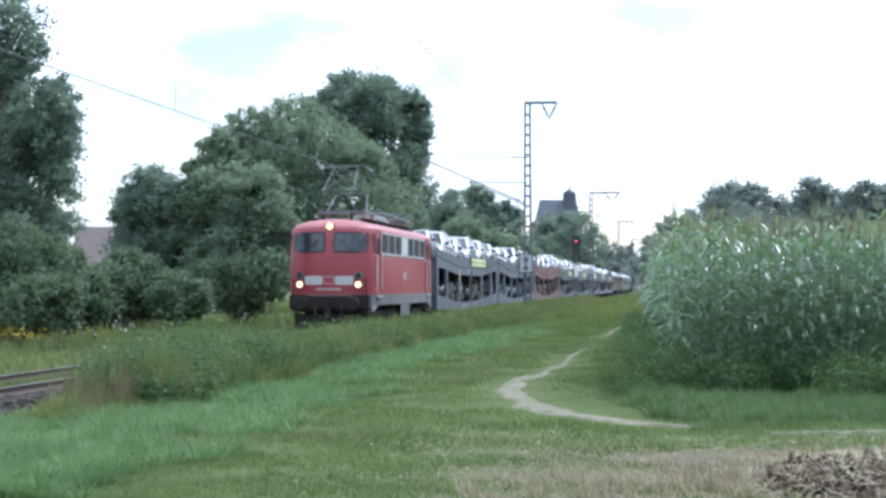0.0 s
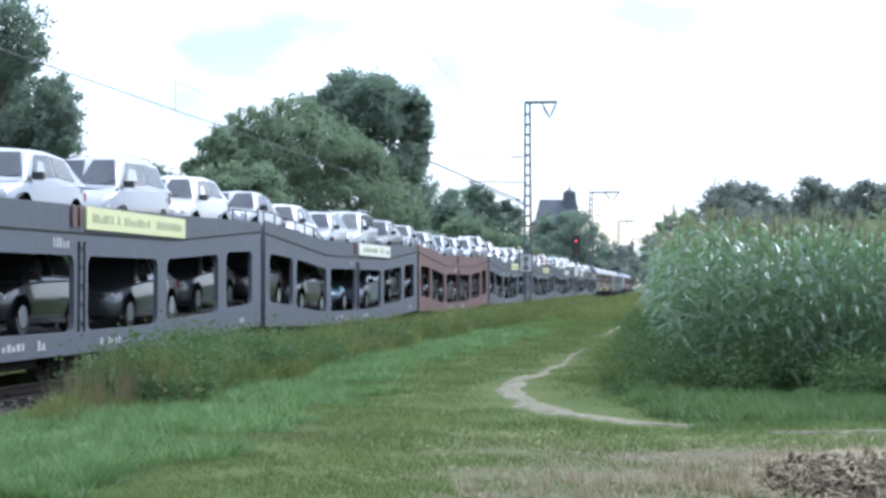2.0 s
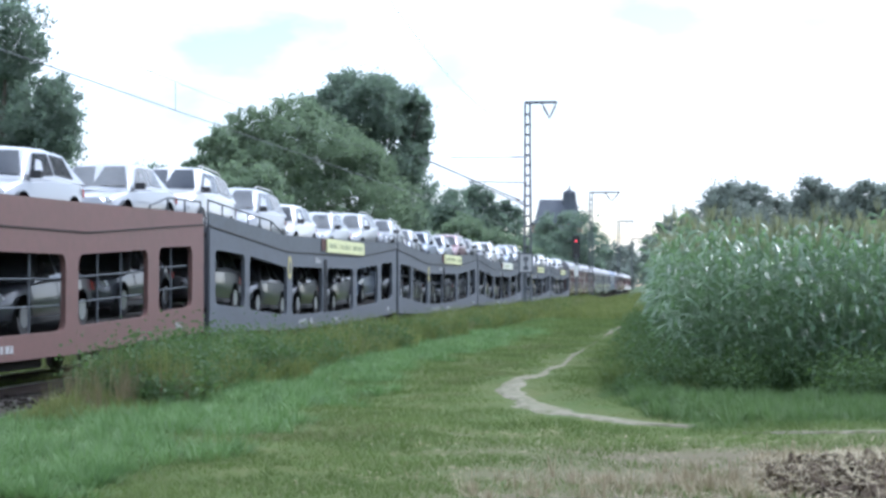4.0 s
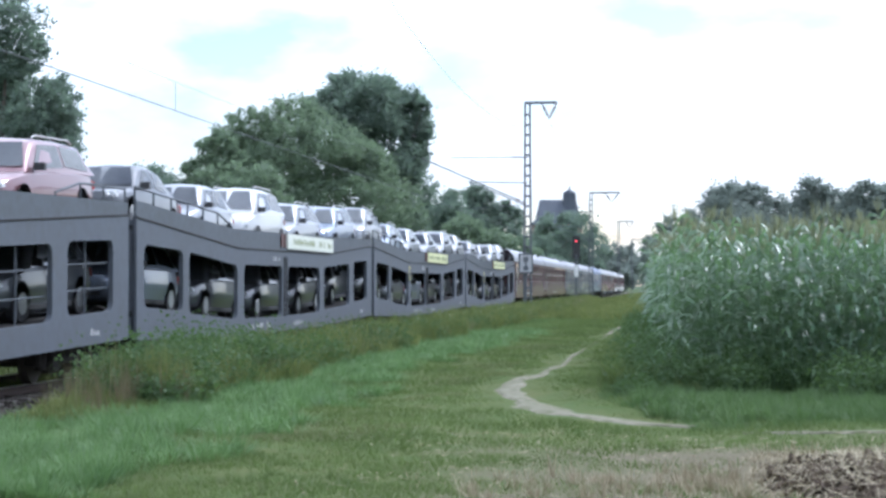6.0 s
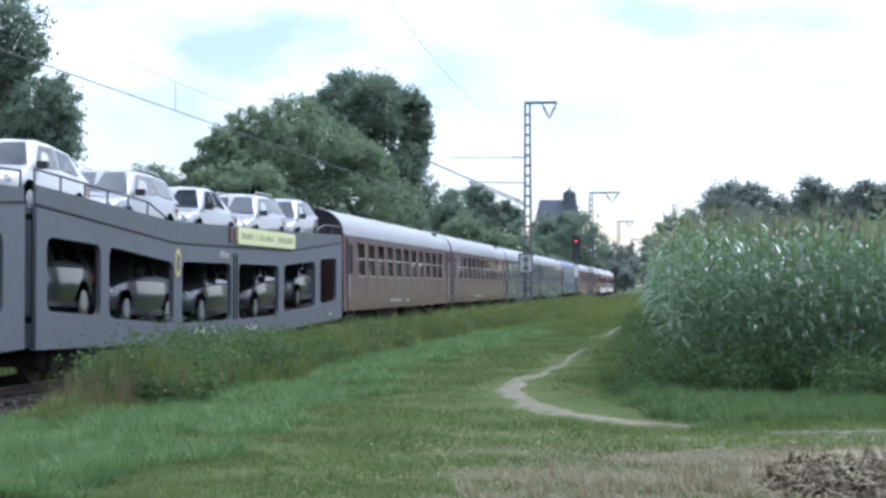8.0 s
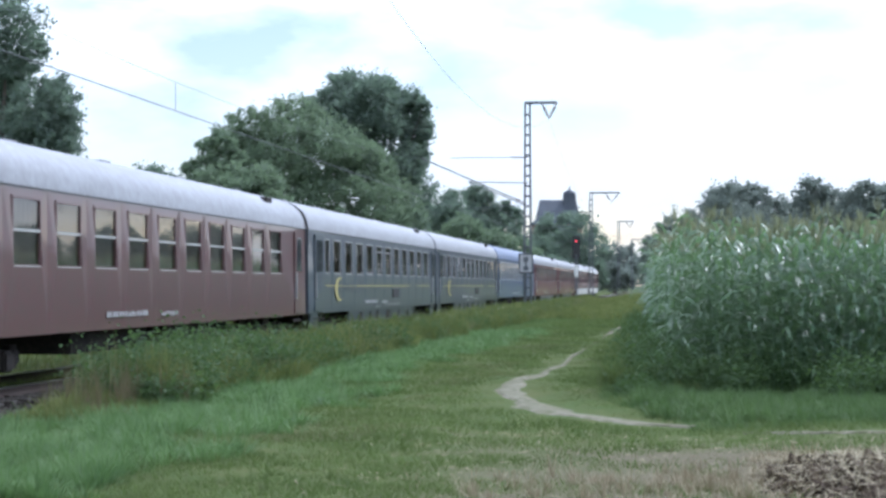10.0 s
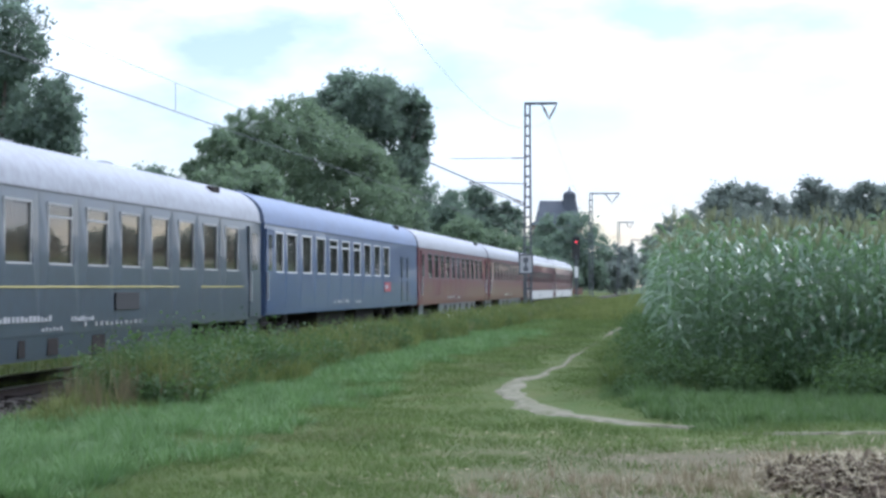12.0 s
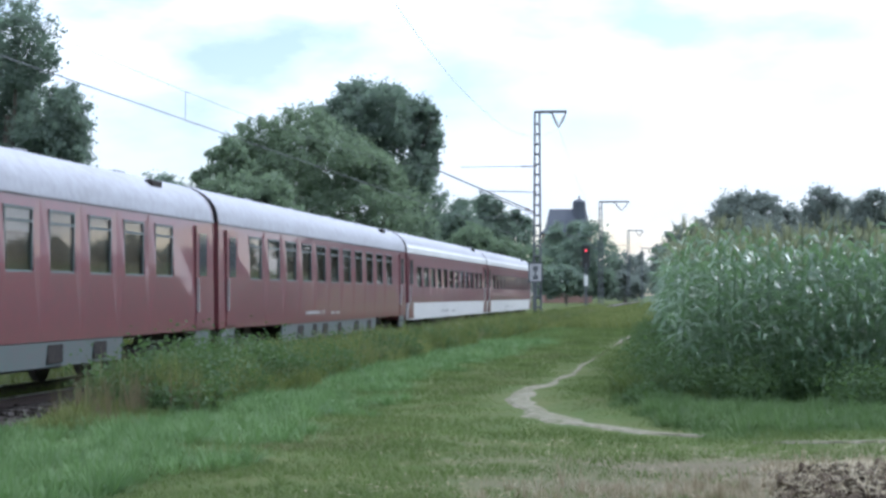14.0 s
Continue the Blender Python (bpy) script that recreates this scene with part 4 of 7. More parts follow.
def corn(xy, seed):
    """Corn plants: a stalk, arching leaves folded along the rib and a tassel."""
    r = np.random.default_rng(seed)
    x, y = xy
    n, seg, nl = len(x), 4, 16
    h = 2.40 + 0.12 * patch(x, y, 1.5, 61) + r.normal(0, 0.13, n)
    base = np.stack([x, y, ground_z(x, y)], 1)
    # leaves
    m = n * nl
    k = np.tile(np.arange(nl), n)
    z = np.repeat(h, nl) * (0.10 + 0.86 * k / (nl - 1)) + r.normal(0, 0.04, m)
    a = np.repeat(r.uniform(0, np.pi, n), nl) + np.pi * (k % 2) + r.normal(0, 0.6, m)
    ln = (0.60 - 0.30 * np.abs(k / (nl - 1) - 0.5)) * r.uniform(0.6, 1.25, m)
    out = np.stack([np.cos(a), np.sin(a), np.zeros(m)], 1)
    sid = np.stack([-np.sin(a), np.cos(a), np.zeros(m)], 1)
    b = np.repeat(base, nl, 0) + np.stack([np.zeros(m), np.zeros(m), z], 1)
    rise = r.uniform(0.45, 1.25, m) + 0.5 * (k > 12)
    tip = rise * r.uniform(0.75, 1.25, m) + r.uniform(-0.1, 0.35, m) * (k < 12)
    rows = []
    tw = r.normal(0, 0.9, m)
    for j in range(seg + 1):
        t = j / seg
        c = b + out * (ln * (t - 0.12 * t * t))[:, None]
        c[:, 2] += ln * (rise * t - tip * t * t)
        w = 0.023 * (0.5 + 2.4 * t) * (1 - t) ** 0.75 + 0.003
        s = sid * np.cos(tw * t)[:, None] + np.stack([np.zeros(m), np.zeros(m), np.sin(tw * t)], 1)
        rows += [c + s * w, c - s * w]
    v = np.stack(rows, 1)
    q = np.array([(2 * j, 2 * j + 1, 2 * j + 3, 2 * j + 2) for j in range(seg)])
    f = (q[None] + (2 * seg + 2) * np.arange(m)[:, None, None]).reshape(-1, 4)
    v = v.reshape(-1, 3)
    # stalks
    sw = np.array([(1, 0, 0), (-0.5, 0.87, 0), (-0.5, -0.87, 0)]) * 0.014
    top = base + np.stack([r.normal(0, 0.05, n), r.normal(0, 0.05, n), h], 1)
    sv = np.concatenate([base[:, None] + sw[None], top[:, None] + sw[None] * 0.4], 1)
    sf = np.array([(0, 1, 4, 3), (1, 2, 5, 4), (2, 0, 3, 5)])[None] + 6 * np.arange(n)[:, None, None] + len(v)
    field = tagged(cloud_mesh("corn_field", np.concatenate([v, sv.reshape(-1, 3)]), np.concatenate([f, sf.reshape(-1, 4)]), "corn_leaf"),
                   "tall dense green corn crop with arching glossy leaves", "corn", kind="stuff")
    field.data.shade_smooth()
    # tassels
    nt = 12
    m = n * nt
    a = r.uniform(0, 2 * np.pi, m)
    o = np.stack([np.cos(a) * 0.08, np.sin(a) * 0.08, r.uniform(0.12, 0.30, m)], 1) * r.uniform(0.6, 1.2, m)[:, None]
    p = np.repeat(top, nt, 0)
    s = np.stack([-np.sin(a), np.cos(a), np.zeros(m)], 1) * 0.007
    tv = np.stack([p - s, p + s, p + o + s, p + o - s], 1).reshape(-1, 3)
    tf = np.arange(4)[None] + 4 * np.arange(m)[:, None]
    o = cloud_mesh("tassels", tv, tf, "corn_tassel", field)
    o["kind"] = "stuff"
    return field


r = np.random.default_rng(5)
gx, gy = np.meshgrid(np.arange(-0.9, 12, 0.15), np.arange(27.4, 90, 0.62))
gx, gy = (gx + r.normal(0, 0.04, gx.shape)).ravel(), (gy + r.normal(0, 0.05, gy.shape)).ravel()
edge = -0.05 + 0.004 * (gy - 28) - 0.022 * (gy - 28) + 0.25 * patch(gx * 0 + 1, gy, 3.0, 9)
keep = (gx > edge) & ((gy < 34) | (gx < edge + 2.4)) & (gx < 0.235 * gy + 0.6)
corn((gx[keep], gy[keep]), 6)
# weeds along the foot of the corn
x, y = scatter(42000, -1.1, 7.5, 20.7, 27.6, r, 1.0)
keep = (y > 20.9 + 0.5 * patch(x, y, 0.8, 71) + 3.2 * np.clip(0.3 - x, 0, 2)) & (path_gap(x, y) > 0.1)
x, y = x[keep], y[keep]
grass_field("headland_grass", (x, y), 0.10 + 0.05 * patch(x, y, 0.7, 72), 0.013, 1.3, "grass_deep", "deep green grass at the foot of the corn", 73, True)
x, y = scatter(1500, -0.8, 7.5, 21.2, 27.4, r, 1.0)
keep = (y > 21.4 + 0.5 * patch(x, y, 0.8, 71) + 3.2 * np.clip(0.3 - x, 0, 2)) & (path_gap(x, y) > 0.25) & (patch(x, y, 0.8, 74) > -0.45)
x, y = x[keep], y[keep]
tuft_field("headland_tufts", (x, y), 26, 0.16 + 0.15 * r.random(len(x)), 0.16 + 0.12 * r.random(len(x)), 0.012, "grass_deep", "rounded tufts of green grass at the foot of the corn", 78)
x, y = scatter(14000, -2.0, 0.4, 26.5, 75, r, 1.5)
keep = x > -0.95 - 0.02 * (y - 28) + 0.3 * patch(x, y, 2.0, 75)
x, y = x[keep], y[keep]
grass_field("headland_grass", (x, y), 0.4 + 0.12 * patch(x, y, 1.0, 76), 0.024, 0.9, "grass", "deep green grass along the side of the corn", 77)
x, y = scatter(2000, -1.4, 7.5, 24.8, 28.2, r, 1.0)
keep = (y > 26.2 + 0.9 * patch(x, y, 0.6, 79)) & (x > -0.8)
x, y = x[keep], y[keep]
h = (0.3 + 0.45 * r.random(len(x))) * np.clip((x + 1.1) / 0.9, 0.35, 1)
v, f = leaf_cloud(np.stack([x, y, ground_z(x, y) + h * 0.55], 1), h * 0.6, 44, 0.05, r)
tagged(cloud_mesh("headland_herbs", v, f, "leaf_herb"), "broad-leaved weeds growing at the foot of the corn", "weeds", kind="stuff")
x, y = scatter(700, -1.9, 0.0, 28, 70, r, 1.3)
keep = x > -0.72 - 0.024 * (y - 28)
x, y = x[keep], y[keep]
h = 0.4 + 0.5 * r.random(len(x))
v, f = leaf_cloud(np.stack([x, y, ground_z(x, y) + h * 0.55], 1), h * 0.6, 44, 0.055, r)
tagged(cloud_mesh("headland_herbs", v, f, "leaf_herb"), "leafy weeds along the side of the corn", "weeds", kind="stuff")
# distant wood edge that closes the horizon
r = np.random.default_rng(88)
n = 2600
x = r.uniform(-260, 330, n)
y = 520 + 40 * np.sin(x * 0.013) + r.normal(0, 6, n)
top = 7.5 + 3.0 * patch(x, y, 22.0, 89) + 1.2 * patch(x, y, 6.0, 90)
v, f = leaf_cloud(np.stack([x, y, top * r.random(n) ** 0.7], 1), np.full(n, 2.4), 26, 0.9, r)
tagged(cloud_mesh("far_woods", v, f, "leaf_haze"), "line of distant woods closing the fields, haze in the leaf colour", "woods", kind="stuff")

# heap of turned soil with straw at the field entrance
bm = bmesh.new()
nx, ny = 110, 80
grid = []
for j in range(ny + 1):
    for i in range(nx + 1):
        x, y = 0.55 + 3.9 * i / nx, 13.6 + 2.9 * j / ny
        u, v_ = i / nx * 2 - 1, j / ny * 2 - 1
        k = max(0.0, 1 - (u * u) ** 1.2 - (v_ * v_) ** 1.2)
        h = 0.15 * k ** 0.6 + (0.09 * noise.noise((x * 2.2, y * 2.2, 3.1)) + 0.07 * noise.noise((x * 6, y * 6, 1.0)) + 0.03 * noise.noise((x * 15, y * 15, 2.0))) * min(1, 3 * k)
        grid.append(bm.verts.new((x, y, float(ground_z(x, y)) + h - 0.04)))
for j in range(ny):
    for i in range(nx):
        a = j * (nx + 1) + i
        bm.faces.new((grid[a], grid[a + 1], grid[a + nx + 2], grid[a + nx + 1]))
heap = tagged(part("soil_heap", bm, "soil"), "low heap of turned brown soil littered with straw", "soil heap", kind="structure")
n = 4600
x, y = r.uniform(0.6, 4.4, n), r.uniform(13.4, 16.6, n)
u, w = (x - 2.5) / 1.95, (y - 15.05) / 1.45
k = np.clip(1 - np.abs(u) ** 2.4 - np.abs(w) ** 2.4, 0, 1)
z = ground_z(x, y) + 0.15 * k ** 0.6 + 0.08 * r.random(n)
a, e = r.uniform(0, 2 * np.pi, n), r.normal(0, 0.4, n)
d = np.stack([np.cos(a) * np.cos(e), np.sin(a) * np.cos(e), np.sin(e)], 1) * r.uniform(0.03, 0.10, n)[:, None]
s = np.stack([-np.sin(a), np.cos(a), np.full(n, 0.3)], 1) * 0.003
c = np.stack([x, y, z], 1)
tagged(cloud_mesh("straw_litter", np.stack([c - d - s, c + d - s, c + d + s, c - d + s], 1).reshape(-1, 3), np.arange(4)[None] + 4 * np.arange(n)[:, None], "straw"), "loose pale straw lying on the turned soil", "straw", kind="stuff")
n = 900
c = np.stack([r.uniform(0.7, 4.3, n), r.uniform(13.7, 16.4, n), np.zeros(n)], 1)
u, w = (c[:, 0] - 2.5) / 1.95, (c[:, 1] - 15.05) / 1.45
c[:, 2] = ground_z(c[:, 0], c[:, 1]) + 0.15 * np.clip(1 - np.abs(u) ** 2.4 - np.abs(w) ** 2.4, 0, 1) ** 0.6
clod = r.normal(0, 0.034, (n, 4, 3)) * r.uniform(0.4, 1.5, n)[:, None, None]
tagged(cloud_mesh("soil_clods", (clod + c[:, None]).reshape(-1, 3), (SIDES[None] + 4 * np.arange(n)[:, None, None]).reshape(-1, 3), "soil"), "broken clods of dark earth on the heap", "soil", kind="stuff")
# scattered straw over the trodden ground
n = 1500
x, y = scatter(n, -3.2, 5.0, 11.2, 20.0, r, 1.2)
a = r.uniform(0, 2 * np.pi, n)
d = np.stack([np.cos(a), np.sin(a), r.normal(0, 0.15, n)], 1) * r.uniform(0.02, 0.06, n)[:, None]
s = np.stack([-np.sin(a), np.cos(a), np.full(n, 0.3)], 1) * 0.004
c = np.stack([x, y, ground_z(x, y) + 0.02], 1)
tagged(cloud_mesh("straw_litter", np.stack([c - d - s, c + d - s, c + d + s, c - d + s], 1).reshape(-1, 3), np.arange(4)[None] + 4 * np.arange(n)[:, None], "straw"), "thin scatter of straw on the trodden ground", "straw", kind="stuff")


# ---- overhead line ----
def lattice_mast(y, h, arm, x=-8.2, cant=True):
    t = thing("catenary_mast", pose(x, y, 0), "grey steel lattice mast of the overhead line with a top arm", "mast", "masts along the line")
    w0, w1 = 0.2, 0.13
    for sx in (-1, 1):
        for sy in (-1, 1):
            bm = bmesh.new()
            a, b = (sx * w0, sy * w0, -0.3), (sx * w1, sy * w1, h)
            tube(bm, a, b, 0.062, n=4)
            part("chord", bm, "mast_steel", t)
    k = int(h / 0.58)
    for i in range(k):
        z = 0.4 + i * (h - 0.5) / k
        w = w0 + (w1 - w0) * z / h
        bm = bmesh.new()
        for s in (-1, 1):
            tube(bm, (-w, s * w, z), (w, s * w, z), 0.05, n=4)
            tube(bm, (s * w, -w, z), (s * w, w, z), 0.03, n=4)
        part("lattice_bar", bm, "mast_steel", t)
    part("footing", boxes((-0.5, 0.5, -0.5, 0.5, -0.5, 0.12), bevel=0.03), "concrete", t)
    part("top_arm", boxes((-0.15, arm, -0.07, 0.07, h - 0.075, h + 0.075), (arm * 0.45, arm * 0.52, -0.03, 0.03, h - 0.12, h), (arm * 0.94, arm, -0.03, 0.03, h - 0.12, h), bevel=0.01), "mast_steel", t)
    tipz = h - 0.9
    for s in (0.5, 0.97):
        bm = bmesh.new()
        p, q = Vector((arm * s, 0, h - 0.08)), Vector((arm * 0.73, 0, tipz))
        tube(bm, p, q, 0.035)
        for i in range(9):
            c = p.lerp(q, 0.2 + 0.07 * i)
            tube(bm, c, c.lerp(q, 0.06), 0.09, 0.055, 8)
        part("insulator", bm, "porcelain", t)
    if cant:
        bm = bmesh.new()
        tube(bm, (0, 0, 8.85), (-3.35 - 1.0, 0, 8.85), 0.022)
        tube(bm, (0, 0, 7.4), (-3.35, 0, 7.5), 0.03)
        tube(bm, (0, 0, 6.1), (-3.2, 0, 7.45), 0.03)
        tube(bm, (-0.2, 0, 6.2), (-3.35, 0, 5.95), 0.02)
        part("cantilever", bm, "mast_steel", t)
        bm = bmesh.new()
        for i in range(8):
            tube(bm, (-0.3 - 0.08 * i, 0, 8.85), (-0.35 - 0.08 * i, 0, 8.85), 0.06, 0.04, 8)
        part("insulator", bm, "porcelain", t)
    return t


def stay_wire(name, pts, radius, label, category="cable"):
    bm = bmesh.new()
    chain(bm, pts, radius)
    return tagged(part(name, bm, "wire"), label, category)


MASTS = ((97.8, 11.9, 1.66), (171.9, 10.75, 2.8), (256.0, 11.0, 2.2), (335.0, 10.5, 2.2))
for my, mh, ma in MASTS:
    lattice_mast(my, mh, ma)


def sag(p, q, dip, n=24):
    p, q = Vector(p), Vector(q)
    return [p.lerp(q, i / n) - Vector((0, 0, dip * 4 * (i / n) * (1 - i / n))) for i in range(n + 1)]


stay_wire("contact_wire", [(TRACK_X, -40, 5.72), (TRACK_X, 460, 5.78)], 0.012, "thin copper contact wire above the track")
stay_wire("messenger_wire", sag((TRACK_X, 0, 7.5), (TRACK_X, 79.4, 7.5), 1.1), 0.005, "thin catenary cable above the contact wire")
stay_wire("anchor_cable", [(TRACK_X, 79.4, 7.5), (-8.4, 97.6, 6.3)], 0.036, "thick dark anchor cable of the catenary fixed to the mast")
for (ya, _, _), (yb, _, _) in zip(MASTS, MASTS[1:]):
    stay_wire("messenger_wire", sag((TRACK_X, ya, 7.5), (TRACK_X, yb, 7.5), 1.1), 0.012, "dark catenary cable above the contact wire")
for (ya, ha, aa), (yb, hb, ab) in zip(((22.0, 11.9, 1.66),) + MASTS, MASTS):
    stay_wire("feeder_wire", sag((-8.2 + aa * 0.73, ya, ha - 0.9), (-8.2 + ab * 0.73, yb, hb - 0.9), 2.9), 0.005, "thin feeder wire slung between the masts")
for dy in (12.0, 26.0, 39.6, 53.0, 66.0):
    u = dy / 79.4
    stay_wire("dropper", [(TRACK_X, dy, 5.73), (TRACK_X, dy, 7.5 - 1.1 * 4 * u * (1 - u))], 0.006, "thin dropper wire between messenger and contact wire")
bm = bmesh.new()
for i in range(9):
    tube(bm, Vector((-8.55, 96.7, 6.36)) + i * Vector((-0.016, -0.09, 0.006)), Vector((-8.55, 96.64, 6.36)) + i * Vector((-0.016, -0.09, 0.006)), 0.06, 0.04, 8)
tagged(part("anchor_insulator", bm, "porcelain"), "brown ribbed anchor insulator on the catenary cable", "insulator")

# line-side signal and board
sg = thing("railway_signal", pose(-8.2, 146.3, 0), "black light signal on a post showing red", "signal")
part("post", boxes((-0.07, 0.07, -0.07, 0.07, -0.3, 4.3), bevel=0.01), "mast_steel", sg)
part("screen", boxes((-0.32, 0.32, -0.06, 0.06, 3.9, 5.8), bevel=0.05), "black", sg)
bm = bmesh.new()
tube(bm, (0.0, -0.07, 5.35), (0.0, -0.12, 5.35), 0.1, n=16)
part("signal_lamp", bm, "lamp_red", sg, "lit red signal lamp")
bm = bmesh.new()
for i in range(12):
    a, b = math.pi * i / 12, math.pi * (i + 1) / 12
    tube(bm, (0.16 * math.cos(a), -0.2, 5.35 + 0.16 * math.sin(a)), (0.16 * math.cos(b), -0.2, 5.35 + 0.16 * math.sin(b)), 0.02, n=4)
part("hood", bm, "black", sg)
part("mast_sign", boxes((-0.16, 0.16, -0.09, -0.07, 2.4, 3.3)), "white_paint", sg, "white and red mast plate")
part("ladder", boxes((-0.2, -0.17, 0.12, 0.15, -0.2, 4.6), (0.17, 0.2, 0.12, 0.15, -0.2, 4.6), *[(-0.2, 0.2, 0.12, 0.15, 0.3 * i, 0.3 * i + 0.03) for i in range(1, 15)]), "mast_steel", sg)
bd = thing("line_side_board", pose(-8.2, 96.6, 0), "pale framed line-side sign board with dark markings", "sign")
part("board", boxes((-0.38, 0.38, -0.02, 0.02, 2.35, 3.42), bevel=0.01), "panel_pale", bd)
part("border", boxes((-0.4, -0.32, -0.035, -0.022, 2.33, 3.44), (0.32, 0.4, -0.035, -0.022, 2.33, 3.44), (-0.4, 0.4, -0.035, -0.022, 3.36, 3.44), (-0.4, 0.4, -0.035, -0.022, 2.33, 2.41)), "mast_steel", bd)
part("marking", boxes((-0.14, 0.14, -0.034, -0.024, 2.98, 3.24), (-0.05, 0.05, -0.034, -0.024, 2.7, 2.99), (-0.14, 0.14, -0.034, -0.024, 2.5, 2.72)), "mast_steel", bd)
part("bracket", boxes((-0.03, 0.03, 0.02, 1.1, 2.5, 2.56)), "mast_steel", bd)
part("pole", boxes((-0.05, 0.05, 0.02, 0.1, -0.3, 3.3), bevel=0.01), "mast_steel", bd)

# ---- houses ----
hs = thing("house", pose(-36.15, 106.3, 0, 0, 0, 16), "white gabled house with a brown tiled roof behind the trees", "house")
part("wall", boxes((-1, 9, -4, 4, -0.2, 2.9)), "plaster", hs)
bm = bmesh.new()
loft(bm, [[(x, -4, 2.9), (x, 4, 2.9), (x, 0, 5.1)] for x in (-1.0, -0.85)])
part("gable", bm, "plaster", hs)
bm = bmesh.new()
loft(bm, [[(x, -4.5, 2.6), (x, 0, 5.2), (x, 4.5, 2.6), (x, 4.5, 2.75), (x, 0, 5.36), (x, -4.5, 2.75)] for x in (-1.2, 9.2)])
part("roof", bm, "roof_tile", hs)
part("chimney", boxes((4, 4.6, -0.4, 0.4, 4.6, 5.9), bevel=0.03), "brick_far", hs)
tw = thing("old_building", pose(-24.9, 371.0, 0, 0, 0, 8), "old brick building with a steep slate roof and stair turret", "building")
part("wall", boxes((-5, 5, -5, 5, -0.3, 14.6), bevel=0.05), "brick_far", tw)
bm = bmesh.new()
loft(bm, [[(-5.6, -5.6, 14.5), (5.6, -5.6, 14.5), (5.6, 5.6, 14.5), (-5.6, 5.6, 14.5)], [(-4.3, -4.3, 15.9), (4.3, -4.3, 15.9), (4.3, 4.3, 15.9), (-4.3, 4.3, 15.9)], [(-3.6, -0.5, 19.8), (3.0, -0.5, 19.8), (3.0, 0.5, 19.8), (-3.6, 0.5, 19.8)]])
part("roof", bm, "slate", tw)
bm = bmesh.new()
loft(bm, [[(2.6 + s * math.cos(a), -1.0 + s * math.sin(a), z) for a in [2 * math.pi * i / 8 for i in range(8)]] for s, z in ((2.7, 14.6), (1.9, 17.5), (1.4, 20.0), (1.35, 21.2), (1.0, 21.6), (0.25, 21.9), (0.06, 22.8))])
part("turret", bm, "slate", tw)
for i in range(3):
    part("window", boxes((-3.6 + 2.6 * i, -2.4 + 2.6 * i, -5.05, -4.98, 11.2, 13.2)), "black", tw)


# ---- the train: one thing a vehicle, front end at y = 0, camera side at +x ----
SIDE = 1.42
MOVERS = []


def moving(ob, x, y, z, pitch=0.0, turn=0.0):
    """Hand a thing over to the keyed run of the train; x from the track's middle."""
    MOVERS.append((ob, x, y, z, pitch, turn))
    ob.matrix_basis = pose(TRACK_X + x, y, z, pitch, 0, turn)
    return ob


def along(table, y):
    """Straight-line value between (y, value) pairs."""
    return float(np.interp(y, [a for a, _ in table], [b for _, b in table]))


def holed_wall(name, low, top, holes, material, parent, thick=0.06, side=1, radius=0.2, lean=None, label="", y_range=None):
    """Upright side wall between two height tables, with rounded openings (y0, y1, zb0, zb1, zt0, zt1)."""
    bm = bmesh.new()
    ya, yb = y_range or (low[0][0], low[-1][0])
    cuts = [ya] + [(a[1] + b[0]) / 2 for a, b in zip(holes, holes[1:])] + [yb]
    knees = sorted({k for t in (low, top) for k, _ in t})

    def vert(y, z):
        return bm.verts.new(((SIDE if lean is None else lean(z)) * side, y, z))

    def strip(y0, y1):
        ks = [y0] + [k for k in knees if y0 + 0.01 < k < y1 - 0.01] + [y1]
        for a, b in zip(ks, ks[1:]):
            bm.faces.new((vert(a, along(low, a)), vert(b, along(low, b)), vert(b, along(top, b)), vert(a, along(top, a))))

    if not holes:
        strip(ya, yb)
    for (c0, c1), (y0, y1, b0, b1, t0, t1) in zip(zip(cuts, cuts[1:]), holes):
        corners = [(y0, b0), (y1, b1), (y1, t1), (y0, t0)]
        outer = [(c0, along(low, c0)), (c1, along(low, c1)), (c1, along(top, c1)), (c0, along(top, c0))]
        inner = []
        for i, (cy, cz) in enumerate(corners):
            py, pz = corners[i - 1]
            ny, nz = corners[(i + 1) % 4]
            a = Vector((py - cy, pz - cz)).normalized() * radius
            b = Vector((ny - cy, nz - cz)).normalized() * radius
            c = Vector((cy, cz))
            inner.append([vert(*(c + a * (1 - u) ** 2 + b * u ** 2)) for u in (0.0, 0.25, 0.5, 0.75, 1.0)])
        ov = [vert(*o) for o in outer]
        for i in range(4):
            for p, q in zip(inner[i], inner[i][1:]):
                bm.faces.new((ov[i], p, q))
            bm.faces.new((ov[i], inner[i][-1], inner[(i + 1) % 4][0], ov[(i + 1) % 4]))
    bmesh.ops.remove_doubles(bm, verts=bm.verts[:], dist=0.002)
    bmesh.ops.recalc_face_normals(bm, faces=bm.faces[:])
    flip = sum(f.normal.x for f in bm.faces) * side < 0
    if flip:
        bmesh.ops.reverse_faces(bm, faces=bm.faces[:])
    bmesh.ops.solidify(bm, geom=bm.faces[:], thickness=thick)
    return part(name, bm, material, parent, label)


def disc_mesh(bm, x0, x1, y, z, r, n=20):
    tube(bm, (x0, y, z), (x1, y, z), r, n=n)


